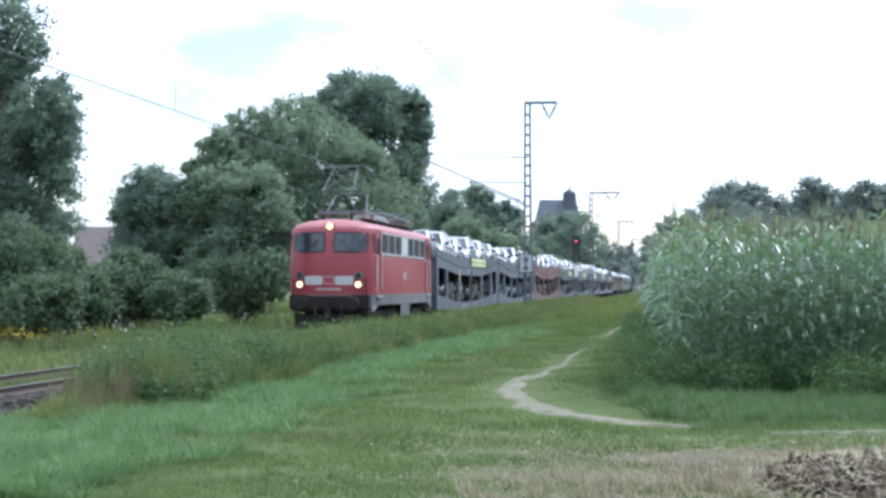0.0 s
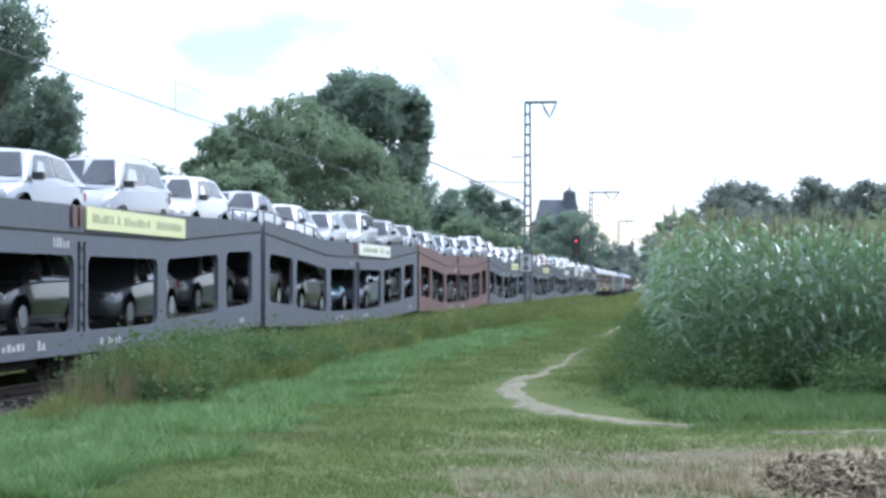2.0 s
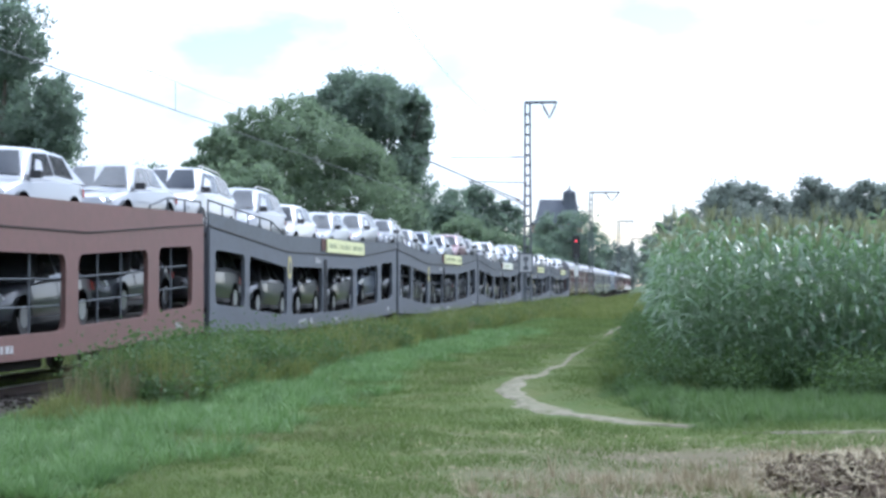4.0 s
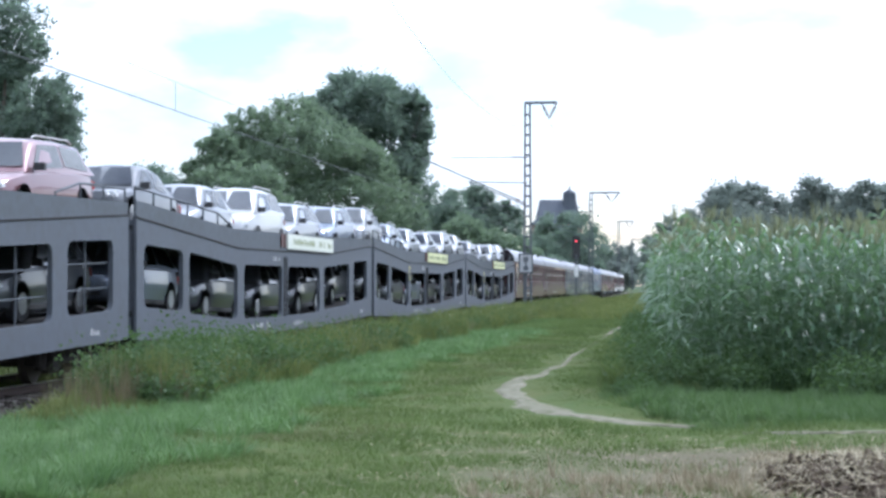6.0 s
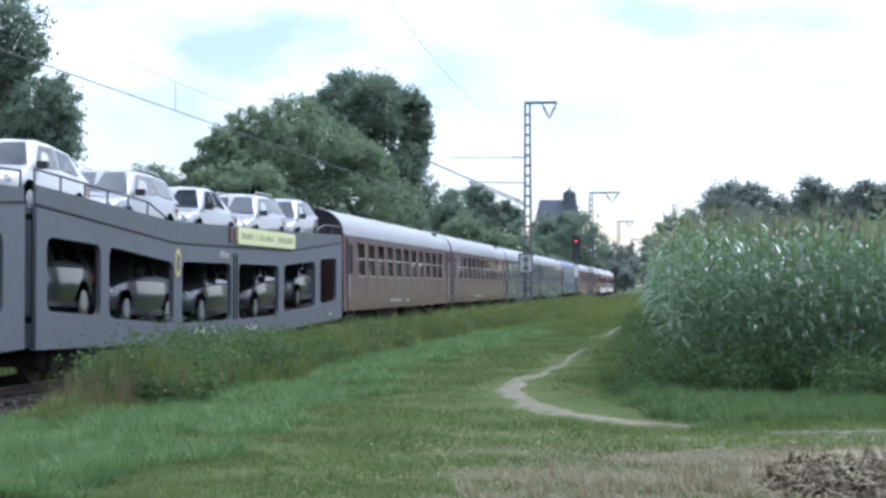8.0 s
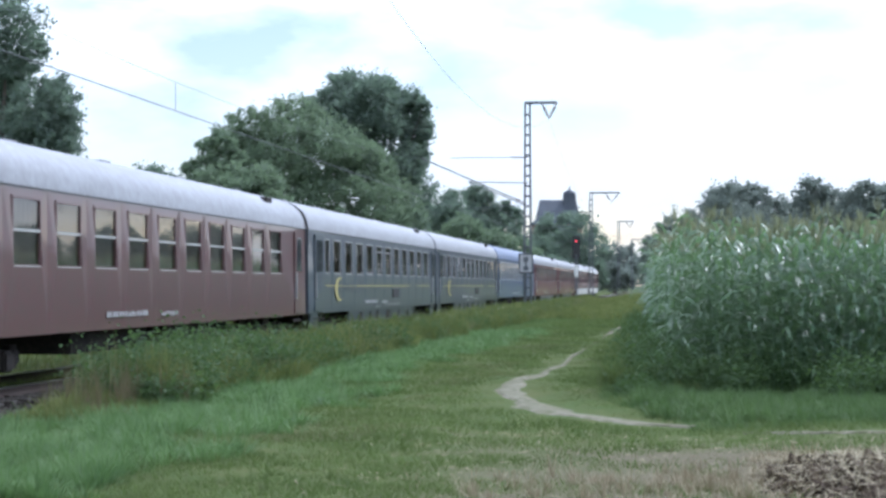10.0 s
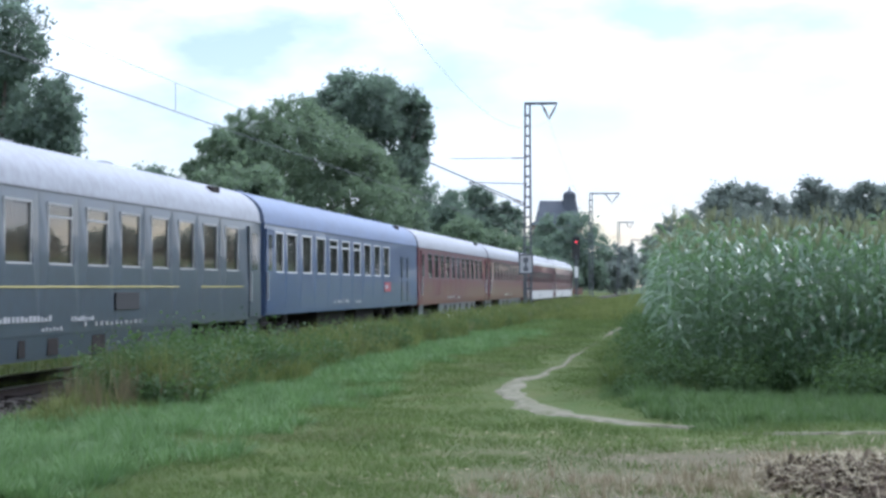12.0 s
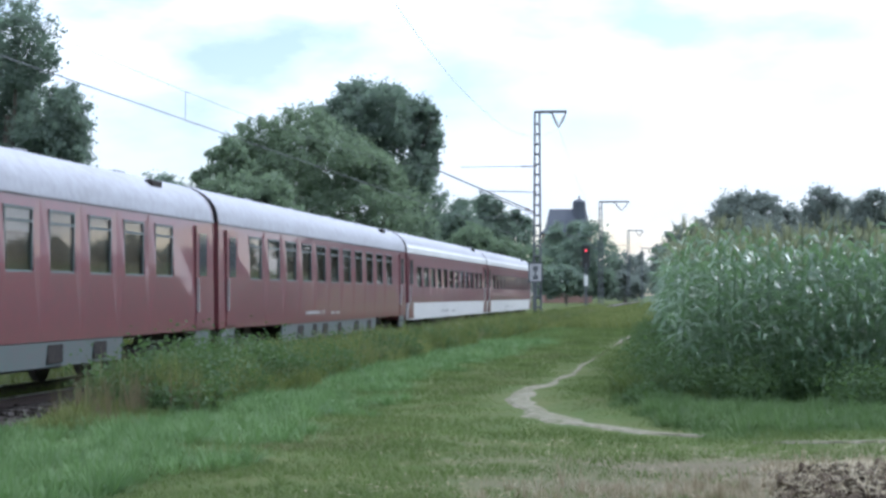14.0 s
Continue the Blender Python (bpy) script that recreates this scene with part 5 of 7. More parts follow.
def bogie(t, y, base, wheel_r, heavy=False):
    b = part("bogie", boxes((0.86, 1.12, y - base / 2 - 0.6, y + base / 2 + 0.6, wheel_r * 0.85, wheel_r * 0.85 + 0.24),
                            (-1.12, -0.86, y - base / 2 - 0.6, y + base / 2 + 0.6, wheel_r * 0.85, wheel_r * 0.85 + 0.24),
                            (-1.0, 1.0, y - 0.25, y + 0.25, wheel_r * 0.8, wheel_r * 0.8 + 0.3), bevel=0.03), "underframe", t)
    for s in (-0.5, 0.5):
        bm = bmesh.new()
        for sx in (-1, 1):
            disc_mesh(bm, sx * 0.69, sx * 0.82, y + s * base, wheel_r, wheel_r)
            disc_mesh(bm, sx * 0.67, sx * 0.69, y + s * base, wheel_r, wheel_r + 0.03)
        tube(bm, (-0.8, y + s * base, wheel_r), (0.8, y + s * base, wheel_r), 0.09, n=10)
        part("wheelset", bm, "wheel_steel", b)
        for sx in (-1, 1):
            bm = boxes((min(sx * 0.98, sx * 1.2), max(sx * 0.98, sx * 1.2), y + s * base - 0.2, y + s * base + 0.2, wheel_r - 0.17, wheel_r + 0.17), bevel=0.04)
            for o in (-0.34, 0.34):
                tube(bm, (sx * 1.06, y + s * base + o, wheel_r - 0.12), (sx * 1.06, y + s * base + o, wheel_r + 0.25), 0.1, n=10)
            part("axle_box", bm, "underframe", b)
    if heavy:
        part("sand_pipe", boxes((1.0, 1.06, y - base / 2 - 0.75, y - base / 2 - 0.7, 0.15, 1.0)), "underframe", b)
    return b


def buffers(t, length):
    for y0, y1, d in ((0.15, -0.42, -1), (length - 0.15, length + 0.42, 1)):
        for x in (-0.88, 0.88):
            bm = bmesh.new()
            tube(bm, (x, y0, 1.05), (x, y1 - 0.08 * d, 1.05), 0.12, n=12)
            tube(bm, (x, y1 - 0.08 * d, 1.05), (x, y1, 1.05), 0.23, 0.2, n=18)
            part("buffer", bm, "underframe", t)


def bars(t, name, y0, y1, z0, z1, count, material, rngs, x=SIDE + 0.004, gap=0.25):
    """Lettering too small to read: short upright strokes in a row."""
    bs = []
    w = (y1 - y0) / count
    for i in range(count):
        if rngs.random() < 0.88:
            a = y0 + i * w + w * gap / 2
            bs.append((x, x + 0.006, a, a + w * (1 - gap) * rngs.uniform(0.6, 1.0), z0, z1 - (z1 - z0) * 0.3 * (rngs.random() < 0.35)))
    if count <= 3:
        bs.append((x, x + 0.005, y0, y1, z0, z0 + 0.02))
    o = part(name, boxes(*bs), material, t)
    o["kind"] = "stuff"
    return o


# ---- locomotive ----
LOCO_L = 15.2


def loco_half(z):
    return along([(0.0, 1.40), (0.9, 1.42), (3.45, 1.42), (3.62, 1.38), (3.75, 1.22), (3.86, 0.85), (3.92, 0.3), (3.94, 0.02)], z)


def loco_nose(x, z):
    hw = max(0.05, loco_half(z))
    rake = along([(0.9, 0.06), (1.35, 0.0), (2.5, 0.0), (3.45, 0.16), (3.66, 0.24), (3.8, 0.55), (3.94, 1.1)], z)
    return rake + 0.5 * min(1.0, abs(x) / max(hw, 1.0)) ** 4


def loco_ring(z):
    hw = loco_half(z)
    us = [math.sin(math.pi / 2 * i / 9) for i in range(-9, 10)]
    front = [(hw * u, loco_nose(hw * u, z), z) for u in us]
    return front + [(x, LOCO_L - y, zz) for x, y, zz in front[::-1]]


def nose_patch(name, x0, x1, z0, z1, off, material, parent, label="", rear=False, r=0.1):
    """A rounded panel that follows the nose, 'off' in front of it."""
    bm = bmesh.new()
    cx, cz, ax, az = (x0 + x1) / 2, (z0 + z1) / 2, (x1 - x0) / 2, (z1 - z0) / 2
    rings = []
    for k in (0.0, 0.5, 1.0):
        ring = []
        for i in range(24):
            a = 2 * math.pi * i / 24
            c, s = math.cos(a), math.sin(a)
            q = max(abs(c), abs(s)) ** 0.82
            x, z = cx + ax * k * c / q, cz + az * k * s / q
            ring.append((x, loco_nose(x, z) - off, z))
        rings.append(ring)
    vs = [[bm.verts.new(p) for p in g] for g in rings[1:]]
    mid = bm.verts.new(rings[0][0])
    for i in range(24):
        j = (i + 1) % 24
        bm.faces.new((mid, vs[0][i], vs[0][j]))
        bm.faces.new((vs[0][i], vs[1][i], vs[1][j], vs[0][j]))
    bmesh.ops.recalc_face_normals(bm, faces=bm.faces[:])
    if sum(f.normal.y for f in bm.faces) > 0:
        bmesh.ops.reverse_faces(bm, faces=bm.faces[:])
    bmesh.ops.solidify(bm, geom=bm.faces[:], thickness=0.02)
    if rear:
        for v in bm.verts:
            v.co.y, v.co.x = LOCO_L - v.co.y, -v.co.x
    return part(name, bm, material, parent, label, smooth=True)


def pantograph(t, y, raised):
    top = 5.86 if raised else 4.55
    p = part("pantograph", boxes((-0.85, -0.79, y - 0.9, y + 0.9, 4.2, 4.26), (0.79, 0.85, y - 0.9, y + 0.9, 4.2, 4.26), (-0.85, 0.85, y - 0.9, y - 0.84, 4.2, 4.26), (-0.85, 0.85, y + 0.84, y + 0.9, 4.2, 4.26)), "copper", t)
    knee_z, knee_y = (4.95, 1.25) if raised else (4.36, 1.75)
    for s in (-1, 1):
        for nm, p0, p1, rad in [("lower_arm", (x * 0.72, y + s * 0.25, 4.25), (x * 0.55, y + s * knee_y, knee_z), 0.02) for x in (-1, 1)] + [
                ("arm_shaft", (-0.72, y + s * 0.25, 4.25), (0.72, y + s * 0.25, 4.25), 0.035), ("knee_bar", (-0.55, y + s * knee_y, knee_z), (0.55, y + s * knee_y, knee_z), 0.02)]:
            bm = bmesh.new()
            tube(bm, p0, p1, rad)
            part(nm, bm, "copper", p)
    for s in (-1, 1):
        for x in (-1, 1):
            bm = bmesh.new()
            tube(bm, (x * 0.55, y + s * knee_y, knee_z), (x * 0.42, y + s * 0.05, top - 0.1), 0.015)
            part("upper_arm", bm, "copper", p)
            bm = bmesh.new()
            tube(bm, (x * 0.55, y + s * knee_y, knee_z), (-x * 0.42, y + s * 0.05, top - 0.1), 0.008)
            part("cross_brace", bm, "copper", p)
    bm = bmesh.new()
    for s in (-1, 1):
        chain(bm, [(-0.98, y + s * 0.2, top - 0.22), (-0.8, y + s * 0.2, top - 0.05), (-0.5, y + s * 0.2, top), (0.5, y + s * 0.2, top), (0.8, y + s * 0.2, top - 0.05), (0.98, y + s * 0.2, top - 0.22)], 0.018)
    tube(bm, (-0.42, y - 0.2, top - 0.06), (-0.42, y + 0.2, top - 0.06), 0.02)
    tube(bm, (0.42, y - 0.2, top - 0.06), (0.42, y + 0.2, top - 0.06), 0.02)
    part("collector_head", bm, "copper", p)
    for sx in (-1, 1):
        for sy in (-1, 1):
            bm = bmesh.new()
            for i in range(4):
                tube(bm, (sx * 0.8, y + sy * 0.8, 3.86 + i * 0.085), (sx * 0.8, y + sy * 0.8, 3.93 + i * 0.085), 0.08, 0.05, 10)
            part("insulator", bm, "porcelain", p)


def locomotive():
    t = thing("locomotive", pose(0, 0, 0), "red electric locomotive with grey frame and lit headlamps, dusty", "locomotive")
    for nm, zs, mt in (("frame_skirt", (0.98, 1.15, 1.35), "loco_grey"), ("body", (1.35, 1.8, 2.3, 2.8, 3.2, 3.45, 3.58), "loco_red"), ("roof", (3.58, 3.62, 3.68, 3.75, 3.8, 3.86, 3.9, 3.92, 3.94), "loco_roof")):
        bm = bmesh.new()
        loft(bm, [loco_ring(z) for z in zs])
        part(nm, bm, mt, t, smooth=True)
    for y0, y1 in ((0.45, 1.35), (13.85, 14.75)):
        bm = bmesh.new()
        d = 1 if y0 < 7 else -1
        e = y0 if d > 0 else y1
        loft(bm, [[(x, e, 0.76), (x, e + 0.5 * d, 0.8), (x, e + 1.2 * d, 0.985), (x, e, 0.985)] for x in (-1.41, 1.41)])
        part("corner_skirt", bm, "loco_grey", t)
    for rear in (False, True):
        for s in (-1, 1):
            x0, x1 = (0.17, 1.24) if s > 0 else (-1.24, -0.17)
            nose_patch("window_seal", x0 - 0.05, x1 + 0.05, 2.76, 3.47, 0.008, "rubber", t, rear=rear)
            nose_patch("windscreen", x0, x1, 2.81, 3.42, 0.02, "cab_glass", t, "dark glossy front window", rear=rear)
            x0, x1 = (0.22, 0.84) if s > 0 else (-0.84, -0.22)
            nose_patch("front_panel", x0, x1, 1.68, 1.98, 0.008, "panel_pale", t, "pale grey panel between the lamps", rear=rear)
        nose_patch("emblem_frame", -0.2, 0.2, 1.70, 1.97, 0.008, "mark_white", t, rear=rear)
        nose_patch("emblem", -0.17, 0.17, 1.73, 1.94, 0.018, "mark_red", t, rear=rear)
        f = (lambda y: LOCO_L - y) if rear else (lambda y: y)
        for s in (-1, 1):
            bm = bmesh.new()
            tube(bm, (s * 1.0, f(0.3), 1.69), (s * 1.0, f(0.02), 1.69), 0.13, n=18)
            h = part("headlamp", bm, "loco_grey", t)
            bm = bmesh.new()
            tube(bm, (s * 1.0, f(0.03), 1.69), (s * 1.0, f(0.0), 1.69), 0.1, n=18)
            part("lens", bm, "car_glass" if rear else "lamp_warm", h, "unlit lens" if rear else "lit warm white lens")
            bm = bmesh.new()
            tube(bm, (s * 1.0, f(0.3), 2.0), (s * 1.0, f(0.03), 2.0), 0.13, n=18)
            h = part("tail_lamp", bm, "loco_grey", t)
            bm = bmesh.new()
            tube(bm, (s * 1.0, f(0.04), 2.0), (s * 1.0, f(0.01), 2.0), 0.09, n=18)
            part("lens", bm, "rubber", h)
        bm = bmesh.new()
        tube(bm, (0, f(0.9), 3.7), (0, f(0.16), 3.66), 0.14, n=16)
        h = part("top_lamp", bm, "loco_red", t)
        bm = bmesh.new()
        tube(bm, (0, f(0.17), 3.66), (0, f(0.13), 3.66), 0.11, n=16)
        part("lens", bm, "car_glass" if rear else "lamp_warm", h)
        y0, y1 = sorted((f(0.0), f(0.5)))
        part("buffer_beam", boxes((-1.36, 1.36, y0, y1, 0.85, 1.34), bevel=0.04), "underframe", t)
        y0, y1 = sorted((f(0.1), f(0.22)))
        part("snow_plough", boxes((-1.2, 1.2, y0, y1, 0.16, 0.7), bevel=0.04), "underframe", t)
        part("coupling", boxes((-0.07, 0.07, min(f(-0.35), f(0.1)), max(f(-0.35), f(0.1)), 0.85, 1.1), (-0.12, 0.12, min(f(-0.3), f(-0.2)), max(f(-0.3), f(-0.2)), 0.55, 0.95), bevel=0.02), "underframe", t)
        for s in (-0.45, 0.45):
            bm = bmesh.new()
            chain(bm, [(s, f(0.02), 1.0), (s, f(-0.12), 0.7), (s * 1.1, f(-0.1), 0.45), (s * 1.2, f(0.05), 0.5)], 0.03)
            part("brake_hose", bm, "rubber", t)
        for s in (-1, 1):
            bm = bmesh.new()
            chain(bm, [(s * 1.25, f(0.2), 1.35), (s * 1.25, f(0.1), 1.5), (s * 1.25, f(0.1), 1.9)], 0.018)
            part("grab_rail", bm, "underframe", t)
    part("number_bars", boxes(*[(-0.42 + 0.12 * i + 0.03 * (i > 2), -0.34 + 0.12 * i + 0.03 * (i > 2), -0.008, 0.02, 1.49, 1.57) for i in range(7)]), "mark_white", t)["kind"] = "stuff"
    for s in (-1, 1):
        bm = bmesh.new()
        chain(bm, [(s * 0.85, loco_nose(0.85, 2.74) - 0.04, 2.74), (s * 0.6, loco_nose(0.6, 3.0) - 0.05, 3.0), (s * 0.35, loco_nose(0.35, 3.2) - 0.05, 3.2)], 0.012)
        part("wiper", bm, "rubber", t)
    lr = random.Random(3)
    for s in (-1, 1):
        x0, x1 = (SIDE - 0.02, SIDE + 0.012) if s > 0 else (-SIDE - 0.012, -SIDE + 0.02)
        xi = lambda d: (x0, x1 + d) if s > 0 else (x0 - d, x1)
        for k in range(7):
            y0, y1 = 2.06 + 1.527 * k, 2.06 + 1.527 * (k + 1)
            v = part("vent_frame", boxes((*xi(0.01), y0, y0 + 0.09, 2.72, 3.5), (*xi(0.01), y1 - 0.05, y1 + 0.03, 2.72, 3.5), (*xi(0.01), y0 + 0.09, y1 - 0.05, 2.72, 2.8), (*xi(0.01), y0 + 0.09, y1 - 0.05, 3.44, 3.5)), "box_grey", t)
            if k == 3:
                part("pale_panel", boxes((*xi(0.0), y0 + 0.09, y1 - 0.05, 2.8, 3.44)), "panel_pale", v, "pale blanking panel")
            else:
                part("louvre", boxes((*xi(-0.007), y0 + 0.09, y1 - 0.05, 2.8, 3.44), *[(*xi(-0.002), y0 + 0.1, y1 - 0.06, 2.83 + 0.085 * i, 2.86 + 0.085 * i) for i in range(7)]), "louvre", v)
        for y0, y1 in ((1.0, 1.9), (13.0, 13.9)):
            d = part("cab_door", boxes((*xi(-0.002), y0, y1, 1.36, 3.5), bevel=0.01), "loco_red", t)
            part("door_surround", boxes((*xi(0.02), y0 - 0.07, y0, 1.3, 3.56), (*xi(0.02), y1, y1 + 0.07, 1.3, 3.56), (*xi(0.02), y0, y1, 3.5, 3.56)), "loco_roof", d)
            part("door_window", boxes((*xi(0.008), y0 + 0.2, y1 - 0.2, 2.72, 3.3)), "car_glass", d)
            part("door_handle", boxes((*xi(0.05), y0 + 0.12, y0 + 0.3, 2.2, 2.25)), "frame_silver", d)
            part("door_step", boxes((*xi(0.1), y0, y1, 1.26, 1.31)), "frame_silver", d)
            for yy in (y0 - 0.1, y1 + 0.1):
                bm = bmesh.new()
                xx = s * (SIDE + 0.07)
                chain(bm, [(s * SIDE, yy, 1.5), (xx, yy, 1.55), (xx, yy, 2.65), (s * SIDE, yy, 2.7)], 0.018)
                part("handrail", bm, "frame_silver", t)
            part("ladder", boxes((*xi(-0.05), y0 + 0.1, y0 + 0.14, 0.35, 1.0), (*xi(-0.05), y1 - 0.14, y1 - 0.1, 0.35, 1.0), (*xi(0.0), y0 + 0.1, y1 - 0.1, 0.38, 0.42), (*xi(0.0), y0 + 0.1, y1 - 0.1, 0.68, 0.72)), "underframe", t)
        for y0, y1 in ((0.58, 0.84), (14.36, 14.62)):
            part("cab_side_window", boxes((*xi(-0.004), y0, y1, 2.75, 3.42), bevel=0.01), "car_glass", t)
        part("emblem_side", boxes((*xi(-0.002), 7.3, 7.7, 1.88, 2.16), bevel=0.004), "mark_white", t, "pale emblem plate")
        part("side_louvre_box", boxes((*xi(-0.03), 6.6, 8.8, 0.52, 0.97), *[(*xi(-0.01), 6.65, 8.75, 0.57 + 0.1 * i, 0.61 + 0.1 * i) for i in range(4)]), "loco_grey", t)
    part("underfloor_tank", boxes((-1.2, 1.2, 6.2, 9.2, 0.4, 0.98), bevel=0.05), "underframe", t)
    buffers(t, LOCO_L)
    for y in (3.65, 11.55):
        bogie(t, y, 3.4, 0.625, True)
    pantograph(t, 3.0, True)
    pantograph(t, 12.3, False)
    part("roof_hood", boxes((-0.62, 0.62, 6.3, 8.9, 3.9, 4.28), bevel=0.12), "box_grey", t, "pale grey ventilator hood")
    for y in (5.3, 9.8, 10.6, 4.9):
        bm = bmesh.new()
        for i in range(5):
            tube(bm, (0.35, y, 3.9 + 0.075 * i), (0.35, y, 3.96 + 0.075 * i), 0.085, 0.05, 10)
        part("roof_insulator", bm, "porcelain", t)
    bm = bmesh.new()
    chain(bm, [(0.35, 4.2, 4.25), (0.35, 5.3, 4.32), (0.75, 6.0, 4.34), (0.75, 9.2, 4.34), (0.35, 9.8, 4.32), (0.35, 11.2, 4.25)], 0.025)
    part("roof_conductor", bm, "copper", t)
    part("roof_walk", boxes((-1.02, -0.72, 1.6, 13.6, 3.93, 3.97), (0.72, 1.02, 1.6, 13.6, 3.93, 3.97), *[(s * 0.87 - 0.03, s * 0.87 + 0.03, 1.8 + 1.1 * i, 1.86 + 1.1 * i, 3.72, 3.95) for s in (-1, 1) for i in range(11)]), "underframe", t)
    bm = bmesh.new()
    tube(bm, (0.5, 1.5, 3.9), (0.5, 1.5, 4.12), 0.05, n=8)
    tube(bm, (0.5, 1.3, 4.12), (0.5, 1.75, 4.12), 0.04, 0.07, n=10)
    part("horn", bm, "underframe", t)
    return t


moving(locomotive(), 0, 57.85, 0)

# ---- cars ----
def car(kind, paint, label):
    """A road car, nose at y = 0: shell, cabin, glass, lamps, wheels."""
    spec = {"hatchback": (4.0, 1.70, 1.47, 0.235, 0.40, 0.82, 0.985, 0.60), "estate": (4.6, 1.76, 1.48, 0.25, 0.42, 0.90, 0.99, 0.55),
            "saloon": (4.6, 1.76, 1.43, 0.27, 0.44, 0.72, 0.88, 0.62), "minivan": (4.3, 1.78, 1.66, 0.17, 0.36, 0.88, 0.99, 0.50),
            "offroader": (4.5, 1.82, 1.72, 0.25, 0.37, 0.90, 0.985, 0.45)}[kind]
    L, W, H, wb, r0, r1, tb, _ = spec
    lift = 0.08 if kind == "offroader" else 0.0
    belt = H * 0.63
    hood = belt - 0.06
    t = thing("car", pose(0, 0, 0), label, "car", "cars on the train")
    hw = W / 2
    st = [(0.0, 0.42, 0.60, 0.62), (0.012, 0.30, 0.70, 0.74), (0.05, 0.22, hood - 0.16, 0.86), (0.12, 0.19, hood - 0.07, 0.94), (wb, 0.18, hood + 0.02, 0.985), (0.45, 0.18, belt, 1.0),
          (0.75, 0.18, belt + 0.02, 1.0), (min(tb, 0.93), 0.2, belt + 0.02, 0.96), (0.975, 0.26, belt - 0.02, 0.90), (0.995, 0.36, belt - 0.12, 0.82), (1.0, 0.45, belt - 0.2, 0.74)]

    def section(y, z0, z1, k):
        w = hw * k
        m = (z0 + z1) / 2
        half = [(w * 0.80, z0), (w * 0.94, z0 + 0.06), (w, m - 0.08), (w * 0.99, m + 0.08), (w * 0.955, z1 - 0.06), (w * 0.86, z1)]
        return [(x, y * L, z + lift) for x, z in half] + [(-x, y * L, z + lift) for x, z in half[::-1]]

    bm = bmesh.new()
    loft(bm, [section(*s) for s in st])
    shell = part("shell", bm, paint, t, smooth=True)

    def cab(y, u):
        """Half width and height of the cabin at y (share of length), u from belt to roof."""
        base = along([(wb - 0.02, hood), (0.45, belt), (1.0, belt)], y) + lift - 0.02
        top = along([(wb - 0.01, hood), (r0 - 0.04, H - 0.07), (r0 + 0.04, H - 0.005), ((r0 + r1) / 2, H), (r1, H - 0.05), (tb, belt)], y) + lift
        return hw * (0.91 - 0.22 * u ** 1.25 * min(1, (top - base) / 0.4)), base + (top - base) * u

    bm = bmesh.new()
    ys = [wb - 0.01, (wb + r0) / 2, r0 - 0.04, r0 + 0.04, (r0 + r1) / 2, r1, (r1 + tb) / 2, tb]
    rings = []
    for y in ys:
        h = [cab(y, u) for u in (0.0, 0.3, 0.6, 0.84)]
        xt, zt = cab(y, 1.0)
        h += [(xt * 0.985, h[-1][1] + (zt - h[-1][1]) * 0.55), (xt * 0.90, h[-1][1] + (zt - h[-1][1]) * 0.88), (xt * 0.72, zt)]
        rings.append([(x, y * L, z) for x, z in h] + [(0, y * L, zt + 0.03)] + [(-x, y * L, z) for x, z in h[::-1]])
    loft(bm, rings, closed=False)
    part("cabin", bm, paint, t, smooth=True)
    # glass
    def pane(name, pts):
        bm = bmesh.new()
        f = bm.faces.new([bm.verts.new(p) for p in pts])
        bmesh.ops.solidify(bm, geom=[f], thickness=0.012)
        part(name, bm, "screen_sky_glass" if name == "windscreen" else "car_glass", t)

    for nm, ya, yb, o in (("windscreen", wb + 0.012, r0 - 0.045, -1), ("rear_window", tb - 0.02, r1 + 0.01, 1)):
        xa, za = cab(ya, 1.0)
        xb, zb = cab(yb, 1.0)
        pane(nm, [(-xa * 0.95, ya * L + o * 0.012, za + 0.022), (xa * 0.95, ya * L + o * 0.012, za + 0.022), (xb * 0.84, yb * L + o * 0.012, zb + 0.014), (-xb * 0.84, yb * L + o * 0.012, zb + 0.014)])
    mid = (r0 + r1) / 2 - 0.015
    for s in (-1, 1):
        for ya, yb, yc, yd in ((wb + 0.07, mid - 0.01, mid - 0.01, r0 + 0.015), (mid + 0.012, min(r1 + 0.02, tb - 0.07), r1 - 0.03, mid + 0.012)):
            pts = []
            for y, u in ((ya, 0.2), (yb, 0.16), (yc, 0.84), (yd, 0.84)):
                x, z = cab(y, u)
                pts.append((s * (x + 0.012), y * L, z))
            pane("side_window", pts)
        bm = bmesh.new()
        x, z = cab(wb + 0.075, 0.1)
        loft(bm, [[(s * (x + d), (wb + 0.075) * L + a, z + b) for a, b in ((-0.06, 0.0), (0.05, 0.0), (0.06, 0.12), (-0.05, 0.13))] for d in (0.02, 0.10, 0.2)])
        part("mirror", bm, "rubber", t, smooth=True)
        part("headlight", boxes((min(s * 0.52 * hw, s * 0.86 * hw), max(s * 0.52 * hw, s * 0.86 * hw), 0.03 * L, 0.075 * L, 0.56 + lift, 0.70 + lift), bevel=0.04), "head_glass", t)
        part("tail_light", boxes((min(s * 0.62 * hw, s * 0.9 * hw), max(s * 0.62 * hw, s * 0.9 * hw), 0.965 * L, 1.0 * L - 0.01, belt - 0.3 + lift, belt - 0.1 + lift), bevel=0.03), "tail_red", t)
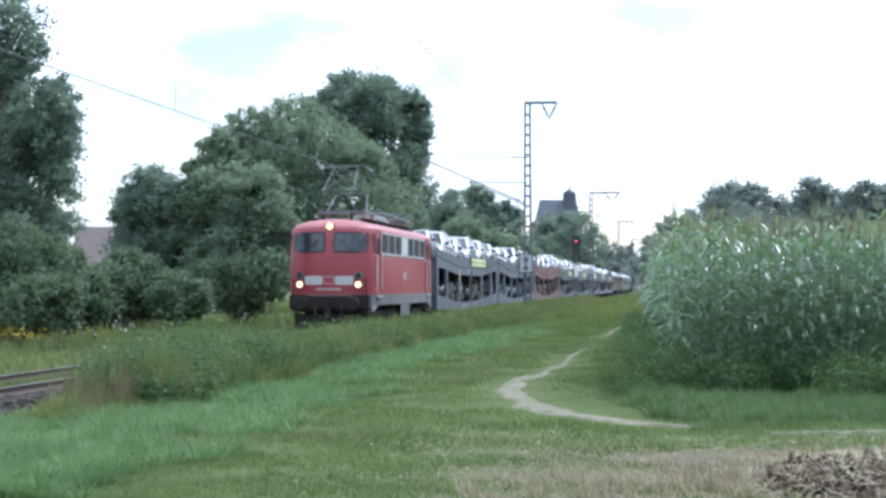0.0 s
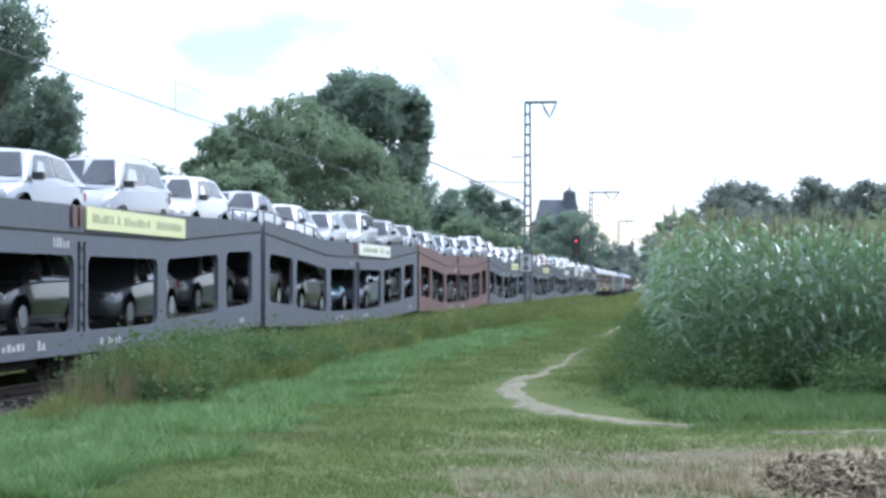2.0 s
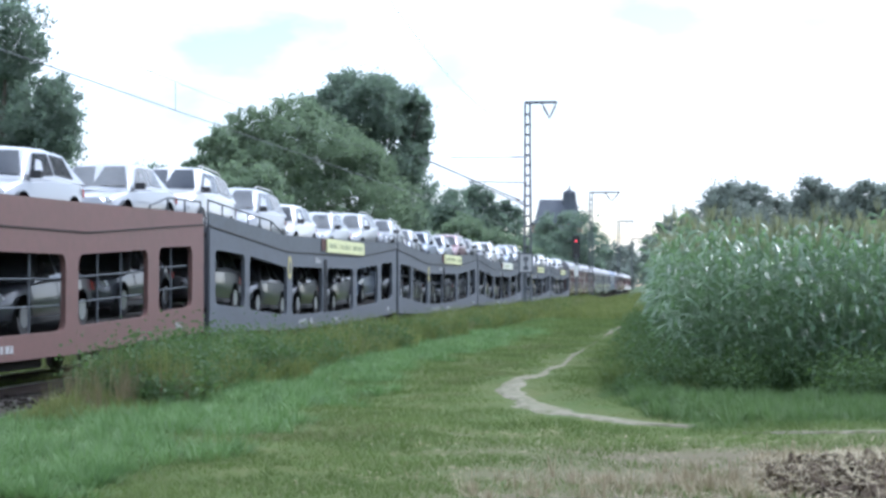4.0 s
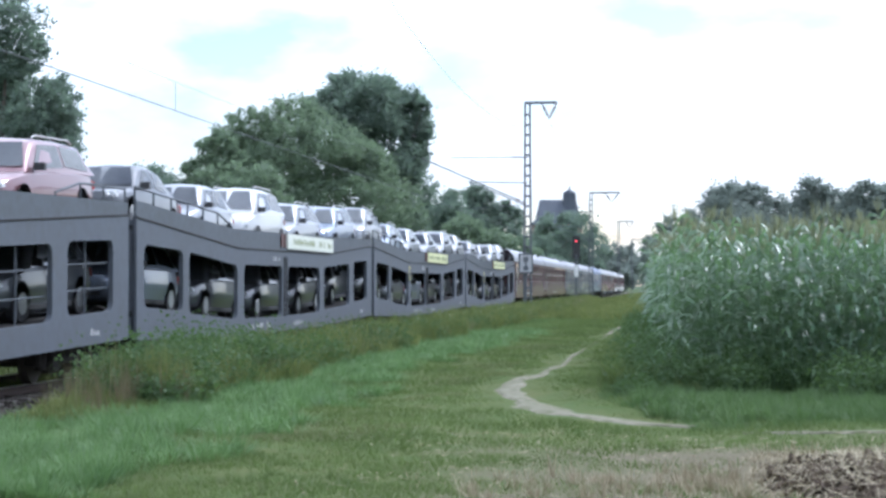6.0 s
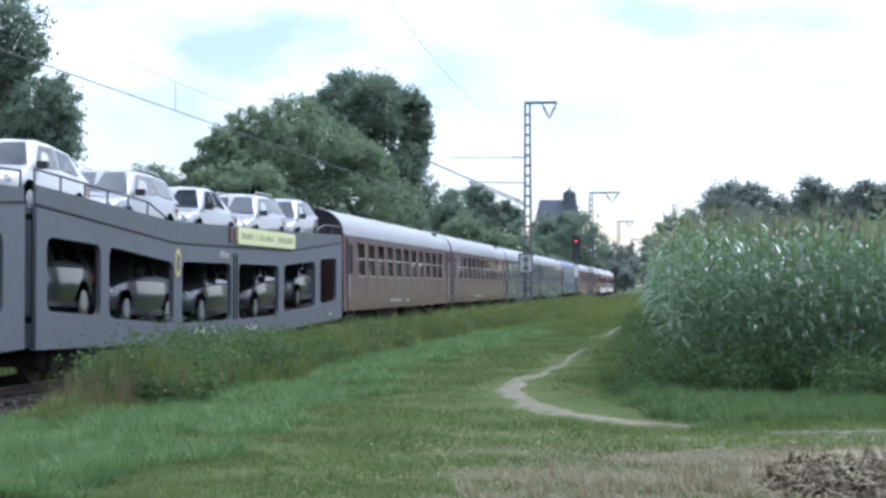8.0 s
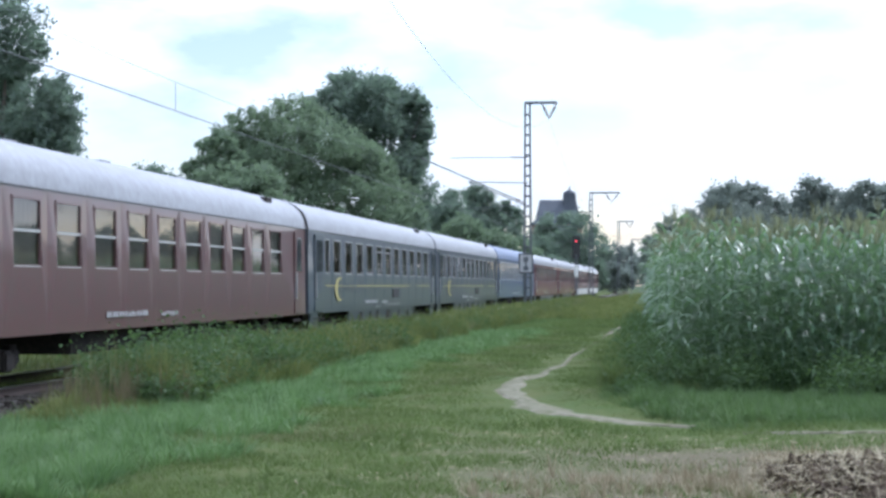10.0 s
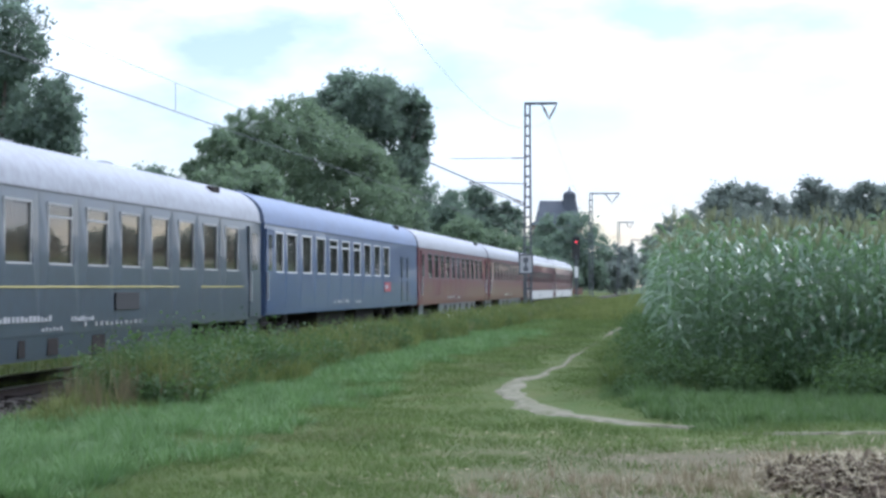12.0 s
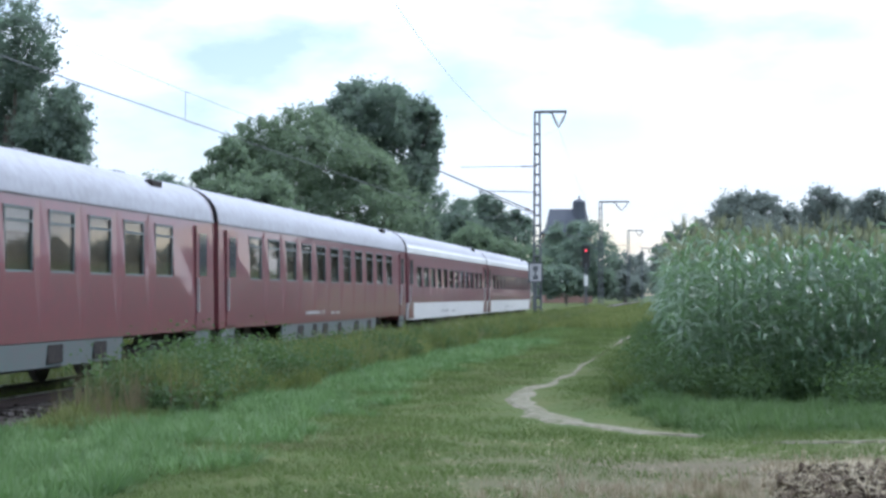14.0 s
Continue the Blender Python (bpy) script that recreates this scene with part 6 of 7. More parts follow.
        if kind in ("estate", "offroader", "minivan"):
            bm = bmesh.new()
            x, z = cab((r0 + r1) / 2, 1.0)
            chain(bm, [(s * x * 0.86, (r0 + 0.03) * L, z), (s * x * 0.86, (r0 + 0.07) * L, z + 0.06), (s * x * 0.86, (r1 - 0.06) * L, z + 0.05), (s * x * 0.86, (r1 - 0.02) * L, z - 0.01)], 0.018)
            part("roof_rail", bm, "frame_silver", t)
        for k in (0.185, 0.80):
            R = 0.31 + lift * 0.6
            bm = bmesh.new()
            tube(bm, (s * (hw - 0.19), k * L, R), (s * (hw - 0.005), k * L, R), R, n=20)
            w = part("wheel", bm, "rubber", t)
            bm = bmesh.new()
            tube(bm, (s * (hw - 0.03), k * L, R), (s * (hw + 0.004), k * L, R), R * 0.66, R * 0.6, n=16)
            part("rim", bm, "rim", w)
            bm = bmesh.new()
            vs = [bm.verts.new((s * (hw * 0.995 + 0.004), k * L + (R + 0.05) * math.cos(a), R + (R + 0.06) * math.sin(a))) for a in [math.pi * i / 12 for i in range(13)]]
            bm.faces.new(vs)
            bmesh.ops.solidify(bm, geom=bm.faces[:], thickness=0.015)
            part("wheel_arch", bm, "rubber", t)
    part("grille", boxes((-0.4 * hw, 0.4 * hw, 0.006 * L, 0.03 * L, 0.5 + lift, 0.62 + lift), (-0.6 * hw, 0.6 * hw, 0.002 * L, 0.03 * L, 0.30 + lift, 0.40 + lift), bevel=0.02), "rubber", t)
    part("number_plate", boxes((-0.26, 0.26, -0.012, 0.01, 0.42 + lift, 0.53 + lift)), "white_paint", t)
    part("lower_sill", boxes((-hw * 0.97, hw * 0.97, 0.26 * L, 0.72 * L, 0.17 + lift, 0.27 + lift), bevel=0.02), "rubber", t)
    return t


def roadster():
    t = thing("vintage_roadster", pose(0, 0, 0), "light blue open vintage roadster with upright windscreen", "car", "cars on the train")
    bm = bmesh.new()
    sec = lambda y, w, z0, z1: [(w * math.cos(a) ** 1, y, (z0 + z1) / 2 + (z1 - z0) / 2 * math.sin(a)) for a in [2 * math.pi * i / 16 for i in range(16)]]
    loft(bm, [sec(*s) for s in ((0.0, 0.3, 0.4, 0.6), (0.15, 0.5, 0.28, 0.74), (0.8, 0.62, 0.2, 0.88), (1.7, 0.72, 0.18, 0.92), (2.4, 0.74, 0.18, 0.84), (3.1, 0.7, 0.2, 0.84), (3.6, 0.5, 0.26, 0.74), (3.8, 0.2, 0.4, 0.55))])
    part("shell", bm, "paint_sky", t, smooth=True)
    for s in (-1, 1):
        for y0 in (0.15, 2.6):
            bm = bmesh.new()
            loft(bm, [[(s * 0.56 + 0.2 * math.cos(a) * k, y0 + dy, 0.52 + zz + 0.24 * math.sin(a) * k) for a in [2 * math.pi * i / 10 for i in range(10)]] for dy, k, zz in ((0.0, 0.2, -0.1), (0.2, 0.8, 0.0), (0.5, 1.0, 0.08), (0.8, 0.9, 0.0), (1.1, 0.4, -0.12))])
            part("fender", bm, "paint_sky", t, smooth=True)
        for y0 in (0.62, 3.05):
            bm = bmesh.new()
            tube(bm, (s * 0.56, y0, 0.31), (s * 0.77, y0, 0.31), 0.31, n=20)
            w = part("wheel", bm, "rubber", t)
            bm = bmesh.new()
            tube(bm, (s * 0.75, y0, 0.31), (s * 0.785, y0, 0.31), 0.2, 0.17, n=16)
            part("rim", bm, "rim", w)
    part("windscreen", boxes((-0.5, 0.5, 1.72, 1.735, 0.88, 1.16), (-0.53, -0.5, 1.715, 1.74, 0.86, 1.18), (0.5, 0.53, 1.715, 1.74, 0.86, 1.18), (-0.53, 0.53, 1.715, 1.74, 1.16, 1.18)), "screen_sky_glass", t)
    part("seat", boxes((-0.5, -0.05, 2.35, 2.55, 0.7, 1.05), (0.05, 0.5, 2.35, 2.55, 0.7, 1.05), bevel=0.06), "rubber", t)
    return t


# ---- car-carrying wagons ----
W_LOW = [(0.25, 0.62), (8.2, 0.48), (18.0, 0.48), (26.15, 0.66)]
W_TOP = [(0.25, 3.27), (7.7, 2.97), (12.8, 3.02), (18.0, 3.08), (26.15, 3.2)]
W_LINE = [(0.25, 2.95), (8.0, 2.53), (18.6, 2.57), (26.15, 2.97)]
W_DECK = [(0.25, 1.16), (3.5, 1.10), (8.0, 0.82), (18.2, 0.82), (23.0, 1.10), (26.15, 1.16)]
W_UPPER = [(0.25, 2.80), (7.8, 2.50), (13.0, 2.52), (18.4, 2.54), (26.15, 2.77)]
W_HOLES = [(0.72, 3.42, 1.24, 1.12, 2.45, 2.37), (3.88, 7.98, 1.07, 0.87, 2.36, 2.12), (8.6, 12.65, 0.87, 0.86, 2.15, 2.16), (13.35, 17.5, 0.86, 0.89, 2.16, 2.17), (18.13, 22.12, 0.95, 1.05, 2.18, 2.34), (22.84, 25.25, 1.12, 1.2, 2.4, 2.48)]


def wagon(paint, fascia, label, board, meshed, seed):
    lr = random.Random(seed)
    t = thing("car_wagon", pose(0, 0, 0), label, "railway wagon", "car wagons")
    low_top = [(y, along(W_LINE, y)) for y in (0.25, 8.0, 18.6, 26.15)]
    for s in (1, -1):
        holed_wall("side_frame", W_LOW, low_top, W_HOLES, paint, t, 0.09, s, 0.24)
        holed_wall("upper_fascia", [(y, z + 0.012) for y, z in W_LINE], W_TOP, [], fascia, t, 0.05, s, lean=lambda z: SIDE - 0.015)
        bm = bmesh.new()
        for (ya, za), (yb, zb) in zip(W_LINE, W_LINE[1:]):
            loft(bm, [[(s * (SIDE - 0.02), y, z - 0.012), (s * (SIDE + 0.016), y, z - 0.012), (s * (SIDE + 0.016), y, z + 0.012), (s * (SIDE - 0.02), y, z + 0.012)] for y, z in ((ya, za), (yb, zb))])
        part("edge_strip", bm, "underframe", t)
        for ya, yb in ((0.3, 7.6), (22.4, 26.1)):
            k = max(3, int((yb - ya) / 1.2))
            pts = [(ya + (yb - ya) * i / k) for i in range(k + 1)]
            bm = bmesh.new()
            rise = lambda y: 0.26 - 0.2 * (max(0, y - 6.4) / 1.2 if y < 10 else max(0, 23.2 - y) / 0.8)
            chain(bm, [(s * (SIDE - 0.06), y, along(W_TOP, y) + rise(y)) for y in pts], 0.022)
            part("handrail", bm, "wagon_fascia", t)
            for y in pts:
                bm = bmesh.new()
                tube(bm, (s * (SIDE - 0.06), y, along(W_TOP, y) - 0.1), (s * (SIDE - 0.06), y, along(W_TOP, y) + rise(y)), 0.02)
                part("rail_post", bm, "wagon_fascia", t)
        if meshed:
            for (y0, y1, b0, b1, t0, t1) in W_HOLES:
                bm = bmesh.new()
                n = 2 if y1 - y0 < 3 else 3
                for i in range(1, n):
                    u = i / n
                    y = y0 + (y1 - y0) * u
                    tube(bm, (s * (SIDE - 0.12), y, b0 + (b1 - b0) * u - 0.05), (s * (SIDE - 0.12), y, t0 + (t1 - t0) * u + 0.05), 0.02, n=5)
                for u in (0.33, 0.68):
                    tube(bm, (s * (SIDE - 0.12), y0 - 0.05, b0 + (t0 - b0) * u), (s * (SIDE - 0.12), y1 + 0.05, b1 + (t1 - b1) * u), 0.016, n=5)
                part("guard_grille", bm, "wagon_fascia", t)
    for nm, table, th in (("lower_deck", W_DECK, 0.1), ("upper_deck", W_UPPER, 0.09)):
        bm = bmesh.new()
        loft(bm, [[(-1.33, y, z - th), (1.33, y, z - th), (1.33, y, z), (-1.33, y, z)] for y, z in table])
        part(nm, bm, "wagon_deck", t)
    for y in (0.25, 26.05):
        part("end_frame", boxes((-1.36, -1.15, y, y + 0.12, 0.66, 2.9), (1.15, 1.36, y, y + 0.12, 0.66, 2.9), (-1.15, 1.15, y, y + 0.12, 2.7, 2.9), (-1.15, 1.15, y, y + 0.12, 0.7, 1.05)), paint, t)
    part("underframe", boxes((-0.9, 0.9, 0.3, 26.1, 0.55, 0.72), (-1.2, 1.2, 8.6, 11.5, 0.3, 0.5), (-1.2, 1.2, 15.0, 17.0, 0.3, 0.5), bevel=0.02), "underframe", t)
    part("side_ladder", boxes((SIDE, SIDE + 0.03, 12.84, 12.87, 0.86, 2.4), (SIDE, SIDE + 0.03, 13.12, 13.15, 0.86, 2.4), *[(SIDE, SIDE + 0.03, 12.84, 13.15, 1.0 + 0.32 * i, 1.03 + 0.32 * i) for i in range(5)]), "rubber", t)
    part("corner_lamp_plate", boxes((SIDE, SIDE + 0.03, 12.5, 12.72, 2.66, 3.0), (SIDE, SIDE + 0.03, 12.86, 12.98, 2.66, 3.0), bevel=0.005), "wagon_brown", t, "rust-red plate beside the ladder")
    if board:
        b = part("name_board", boxes((SIDE - 0.01, SIDE + 0.03, 13.2, 19.35, 2.62, 3.02), bevel=0.006), board, t, "long pale advertising board")
        bars(b, "lettering", 13.5, 16.9, 2.75, 2.90, 17, "bar_green", lr, SIDE + 0.031)
        bars(b, "lettering", 17.3, 19.1, 2.75, 2.90, 9, "bar_green", lr, SIDE + 0.031)
    if seed % 2:
        bm = bmesh.new()
        ring = lambda k, x: [(x, 8.28 + 0.22 * k * math.cos(a), 2.12 + 0.3 * k * math.sin(a)) for a in [2 * math.pi * i / 20 for i in range(20)]]
        loft(bm, [ring(1.0, SIDE), ring(1.0, SIDE + 0.012)])
        e = part("oval_plate", bm, "mark_yellow", t, "yellow oval plate")
        bm = bmesh.new()
        loft(bm, [ring(0.6, SIDE + 0.012), ring(0.6, SIDE + 0.018)])
        part("oval_mark", bm, "wagon_grey", e)
    bars(t, "stencil", 9.2, 10.6, 0.62, 0.74, 7, "mark_white", lr)
    bars(t, "stencil", 14.0, 15.2, 0.60, 0.72, 6, "mark_white", lr)
    bars(t, "stencil", 10.9, 11.3, 0.6, 0.76, 2, "mark_white", lr)
    bars(t, "stencil", 11.6, 12.4, 2.28, 2.44, 5, "mark_white", lr)
    bars(t, "stencil", 24.0, 24.5, 0.78, 0.9, 3, "mark_white", lr)
    buffers(t, 26.4)
    for y in (2.6, 13.2, 23.8):
        bogie(t, y, 1.8 if y != 13.2 else 0.9, 0.36)
    return t


grey = wagon("wagon_grey", "wagon_fascia", "grey two-deck car wagon with rounded side openings", "board_yellow", False, 1)
pale = wagon("wagon_grey", "wagon_fascia", "grey two-deck car wagon with a white name board", "board_white", False, 2)
brown = wagon("wagon_brown", "wagon_brown", "rust-brown two-deck car wagon with guard grilles", None, True, 4)
caged = wagon("wagon_grey", "wagon_fascia", "grey two-deck car wagon with guard grilles in its openings", "board_yellow", True, 3)
WAGON_Y = [74.1 + 26.4 * k for k in range(8)]
moving(grey, 0, WAGON_Y[0], 0)
moving(pale, 0, WAGON_Y[1], 0)
moving(brown, 0, WAGON_Y[2], 0)
moving(caged, 0, WAGON_Y[4], 0)
for k, src in ((3, grey), (5, pale), (6, grey), (7, grey)):
    moving(copy_thing(src, pose(0, 0, 0)), 0, WAGON_Y[k], 0)

PROTO = [car("hatchback", "paint_silver", "silver hatchback car loaded on the wagon deck"), car("saloon", "paint_silver", "silver saloon car loaded on the wagon deck"),
         car("estate", "paint_ice_blue", "pale blue-grey estate car loaded on the wagon deck"), car("minivan", "paint_white", "white people carrier loaded on the wagon deck"),
         car("minivan", "paint_silver", "silver people carrier loaded on the wagon deck"), car("saloon", "paint_graphite", "dark grey saloon car loaded on the wagon deck"),
         car("estate", "paint_silver", "silver estate car with roof rails on the wagon deck"), car("estate", "paint_rose", "dull red estate car with roof rails on the wagon deck"),
         car("hatchback", "paint_black", "black hatchback car loaded on the wagon deck"), car("hatchback", "paint_red", "red hatchback car loaded on the wagon deck"),
         car("estate", "paint_graphite", "dark grey estate car loaded on the wagon deck"), car("hatchback", "paint_white", "white hatchback car loaded on the wagon deck")]
LENGTH = [4.0, 4.6, 4.6, 4.3, 4.3, 4.6, 4.6, 4.6, 4.0, 4.0, 4.6, 4.0]
# which car stands where, front to back
UPPER = [(1, 3, 0, 4, 11), (1, 11, 0, 4, 5), (1, 6, 2, 0, 1), (3, 4, 11, 1, 6), (6, 1, 2, 1, 7), (5, 0, 3, 6, 2), (4, 2, 0, 1, 6), (11, 6, 1, 6, 0)]
# mostly dark paints below: the shade between the decks put into car colour
LOWER = [(9, 10, 8, 5, 8), (8, 10, -1, 2, 10), (5, 8, 10, 5, 8), (10, 5, 8, 10, 2), (5, 10, 8, 5, 10), (2, 10, 5, 8, 10), (10, 5, 2, 8, 5), (8, 10, 5, 8, 10)]
used = set()
lr = random.Random(11)
for k in range(8):
    for rows, table in ((UPPER, W_UPPER), (LOWER, W_DECK)):
        for i, c in enumerate(rows[k]):
            if table is W_DECK and i == 4:
                c = 5 if c == 8 else c
            y = 0.55 + 5.14 * i + lr.uniform(0.0, 0.3)
            ln = 3.8 if c < 0 else LENGTH[c]
            za, zb = along(table, y + 0.18 * ln), along(table, y + 0.8 * ln)
            pitch = math.degrees(math.atan2(zb - za, 0.62 * ln))
            if c < 0:
                o = roadster()
            else:
                o = copy_thing(PROTO[c], pose(0, 0, 0)) if c in used else PROTO[c]
                used.add(c)
            z = za - (zb - za) / 0.62 * 0.18 + 0.004
            moving(o, lr.uniform(0.0, 0.12), WAGON_Y[k] + y, z, pitch)


# ---- passenger coaches ----
def coach_side(z):
    return along([(0.4, 1.36), (1.2, 1.42), (2.2, 1.42), (3.2, 1.37), (3.3, 1.34)], z)


def coach(paint, roof, label, windows, doors, low, skirt, category="railway coach", low_paint=None, sill=2.0, head=3.03, frame="frame_silver", bar_at=0.76, bar="", drape="drape_brown", drawn=1.0, gold=False, sealed=0, bright_tops=(), white_rail=False, seed=1):
    """Windows and doors as (y0, y1) along the side; low: foot of the painted side; skirt: depth of the grey skirt."""
    lr = random.Random(seed)
    t = thing("passenger_coach", pose(0, 0, 0), label, category, "coaches of the train")
    holes = [(a, b, sill, sill, head, head) for a, b in windows]
    for s in (1, -1):
        if low_paint:
            holed_wall("lower_side", [(0.2, low), (26.2, low)], [(0.2, 1.35), (26.2, 1.35)], [], low_paint, t, 0.06, s, lean=coach_side)
            holed_wall("side_wall", [(0.2, 1.352), (26.2, 1.352)], [(0.2, 3.22), (26.2, 3.22)], holes, paint, t, 0.06, s, 0.09, coach_side)
        else:
            holed_wall("side_wall", [(0.2, low), (26.2, low)], [(0.2, 3.22), (26.2, 3.22)], holes, paint, t, 0.06, s, 0.09, coach_side)
        for i, (a, b) in enumerate(windows):
            x = lambda d: sorted((s * (1.37 + d), s * (1.40 + d)))
            bm = bmesh.new()
            x0, x1 = x(0)
            loft(bm, [[(x0, *o), (x1, *o), (x1, *n), (x0, *n)] for o, n in (((a, sill), (a + 0.05, sill + 0.04)), ((b, sill), (b - 0.05, sill + 0.04)), ((b, head), (b - 0.05, head - 0.045)),
                                                                            ((a, head), (a + 0.05, head - 0.045)), ((a, sill), (a + 0.05, sill + 0.04)))], caps=False)
            bmesh.ops.remove_doubles(bm, verts=bm.verts[:], dist=0.001)
            w = part("window", bm, frame, t)
            part("sill", boxes((*x(0.014), a - 0.02, b + 0.02, sill - 0.03, sill + 0.02)), bar or frame, w)
            xa, xb = sorted((s * 1.365, s * 1.375))
            part("pane", boxes((xa, xb, a + 0.03, b - 0.03, sill + 0.02, head - 0.02)), "window_glass", w)
            if i % 7 >= sealed:
                part("middle_bar", boxes((*x(0), a + 0.05, b - 0.05, sill + (head - sill) * bar_at, sill + (head - sill) * bar_at + 0.045)), bar or frame, w)
            bm = bmesh.new()
            folds = [(s * (1.30 + 0.012 * (q % 2)), a + 0.01 + (b - a - 0.02) * q / 12) for q in range(13)]
            loft(bm, [[(px, py, z) for px, py in folds] + [(px - s * 0.006, py, z) for px, py in folds[::-1]] for z in (sill - 0.02, sill + (head - sill) * drawn * (0.9 + 0.1 * math.sin(2.1 * i + seed)))])
            part("curtain", bm, drape, w)
            # added pale panel, stands in for the bright upper part of some panes
            if i in bright_tops:
                xa, xb = sorted((s * 1.33, s * 1.34))
                part("bright_top", boxes((xa, xb, a, b, sill + (head - sill) * 0.62, head)), "curtain", w, "added pale panel for the bright upper part of a window")
        for a, b in doors:
            x = lambda d: sorted((s * (1.38 + d), s * (1.425 + d)))
            d = part("door", boxes((*x(0.0), a, b, low + 0.05, 3.1), bevel=0.012), paint, t)
            part("door_window", boxes((*x(0.008), a + 0.22, b - 0.22, 2.05, 2.95), bevel=0.005), "car_glass", d)
            part("door_handle", boxes((*x(0.05), a + 0.05, a + 0.09, 1.3, 2.0)), "frame_silver", d)
            part("footstep", boxes((*x(0.02), a, b, 0.42, 0.46), (*x(-0.05), a, b, 0.7, 0.74)), "underframe", t)
        part("gutter", boxes((*sorted((s * 1.34, s * 1.395)), 0.2, 26.2, 3.215, 3.25)), "coach_white" if white_rail else roof, t)
        if skirt:
            holed_wall("skirt", [(6.4, low - skirt), (20.0, low - skirt)], [(6.4, low - 0.004), (20.0, low - 0.004)], [], "skirt_grey" if paint != "coach_grey" else paint, t, 0.04, s, lean=lambda z: coach_side(z) - 0.01)
            for ya, yb in ((0.5, 1.6), (24.8, 25.9)):
                holed_wall("skirt", [(ya, low - skirt), (yb, low - skirt)], [(ya, low - 0.004), (yb, low - 0.004)], [], "skirt_grey" if paint != "coach_grey" else paint, t, 0.04, s, lean=lambda z: coach_side(z) - 0.01)
            for y in (8.2, 10.1, 11.4, 13.6, 16.2, 18.4):
                x = sorted((s * (coach_side(low - 0.2) - 0.03), s * (coach_side(low - 0.2) + 0.006)))
                part("hatch", boxes((*x, y, y + lr.choice((0.3, 0.5, 0.7)), low - skirt + 0.06, low - 0.06), bevel=0.005), "underframe", t)
    bm = bmesh.new()
    arch = [(1.375 * math.copysign(abs(math.cos(a)) ** 0.8, math.cos(a)), 3.24 + 0.86 * math.sin(a) ** 0.9) for a in [math.pi * i / 16 for i in range(17)]]
    loft(bm, [[(x, y, z) for x, z in arch] for y in np.linspace(0.2, 26.2, 14)])
    part("roof", bm, roof, t, smooth=True)
    if white_rail:
        bm = bmesh.new()
        for s in (1, -1):
            loft(bm, [[(s * x, y, z) for x, z in ((1.383, 3.25), (1.38, 3.42), (1.30, 3.56), (1.29, 3.54), (1.36, 3.41), (1.36, 3.25))] for y in (0.2, 26.2)])
        part("roof_edge_band", bm, "coach_white", t, "white band along the roof edge")
    for y in (2.5, 7.5, 12.6, 18.0, 23.4):
        part("roof_vent", boxes((-0.25, 0.25, y - 0.35, y + 0.35, 4.05, 4.17), bevel=0.05), roof, t)
    part("roof_step", boxes((0.98, 1.14, 22.5, 23.2, 3.78, 3.93), bevel=0.02), "underframe", t, "dark step on the roof edge")
    for y, d in ((0.2, 1), (26.2, -1)):
        ya, yb = sorted((y, y + 0.08 * d))
        bm = bmesh.new()
        loft(bm, [[(x, q, z) for x, z in arch] + [(-1.37, q, low), (1.37, q, low)] for q in (ya, yb)])
        part("end_wall", bm, paint, t)
        ya, yb = sorted((y, y - 0.19 * d))
        part("gangway_bellows", boxes((-0.62, -0.42, ya, yb, 1.2, 3.3), (0.42, 0.62, ya, yb, 1.2, 3.3), (-0.62, 0.62, ya, yb, 3.2, 3.4), bevel=0.03), "bellows", t)
    part("floor", boxes((-1.34, 1.34, 0.3, 26.1, 0.95, 1.2)), "underframe", t)
    part("partition", boxes((-0.25, -0.2, 2.4, 24.0, 1.2, 3.6), *[(-0.2, 0.2, y, y + 0.04, 1.2, 3.6) for y in np.arange(2.4, 24, 1.92)]), "interior", t)
    part("underfloor_gear", boxes((-1.1, 1.1, 8.0, 12.5, 0.45, 0.95), (-1.15, 1.15, 14.0, 17.5, 0.42, 0.95), (-0.8, 0.8, 0.6, 25.8, 0.8, 0.95), bevel=0.03), "underframe", t)
    for y in (3.75, 22.65):
        bogie(t, y, 2.5, 0.46)
    buffers(t, 26.4)
    bars(t, "inscription", 9.0, 11.5, low + 0.22, low + 0.32, 14, "mark_white", lr)
    bars(t, "inscription", 12.4, 13.6, low + 0.20, low + 0.28, 8, "mark_white", lr)
    if gold:
        part("gold_line", boxes((SIDE, SIDE + 0.006, 2.5, 18.9, 1.632, 1.66), (SIDE, SIDE + 0.006, 20.6, 24.3, 1.632, 1.66)), "mark_yellow", t, "thin yellow line below the windows")
        bm = bmesh.new()
        pts = []
        for i in range(15):
            a = math.radians(62 + 236 * i / 14)
            pts.append((4.62 + 0.72 * math.cos(a), 1.55 + 0.36 * math.sin(a)))
        inn = []
        for i in range(15):
            a = math.radians(68 + 224 * i / 14)
            inn.append((4.80 + 0.58 * math.cos(a), 1.55 + 0.315 * math.sin(a)))
        loft(bm, [[(SIDE + 0.007 + d, y, z) for y, z in (p, q)] + [(SIDE + 0.013 - d, y, z) for y, z in (q, p)] for p, q, d in [(p, q, 0.0) for p, q in zip(pts, inn)]])
        part("crescent", bm, "mark_yellow", t, "yellow crescent emblem")
        bars(t, "lettering", 5.1, 7.4, 1.52, 1.72, 9, "skirt_grey", lr)
        bars(t, "inscription", 11.0, 12.0, low + 0.06, low + 0.13, 6, "mark_white", lr, gap=0.5)
        bars(t, "inscription", 13.0, 16.4, low + 0.1, low + 0.17, 12, "box_grey", lr, gap=0.5)
        part("service_hatch", boxes((SIDE - 0.03, SIDE + 0.008, 14.8, 16.2, 1.22, 1.54), bevel=0.006), "rubber", t)
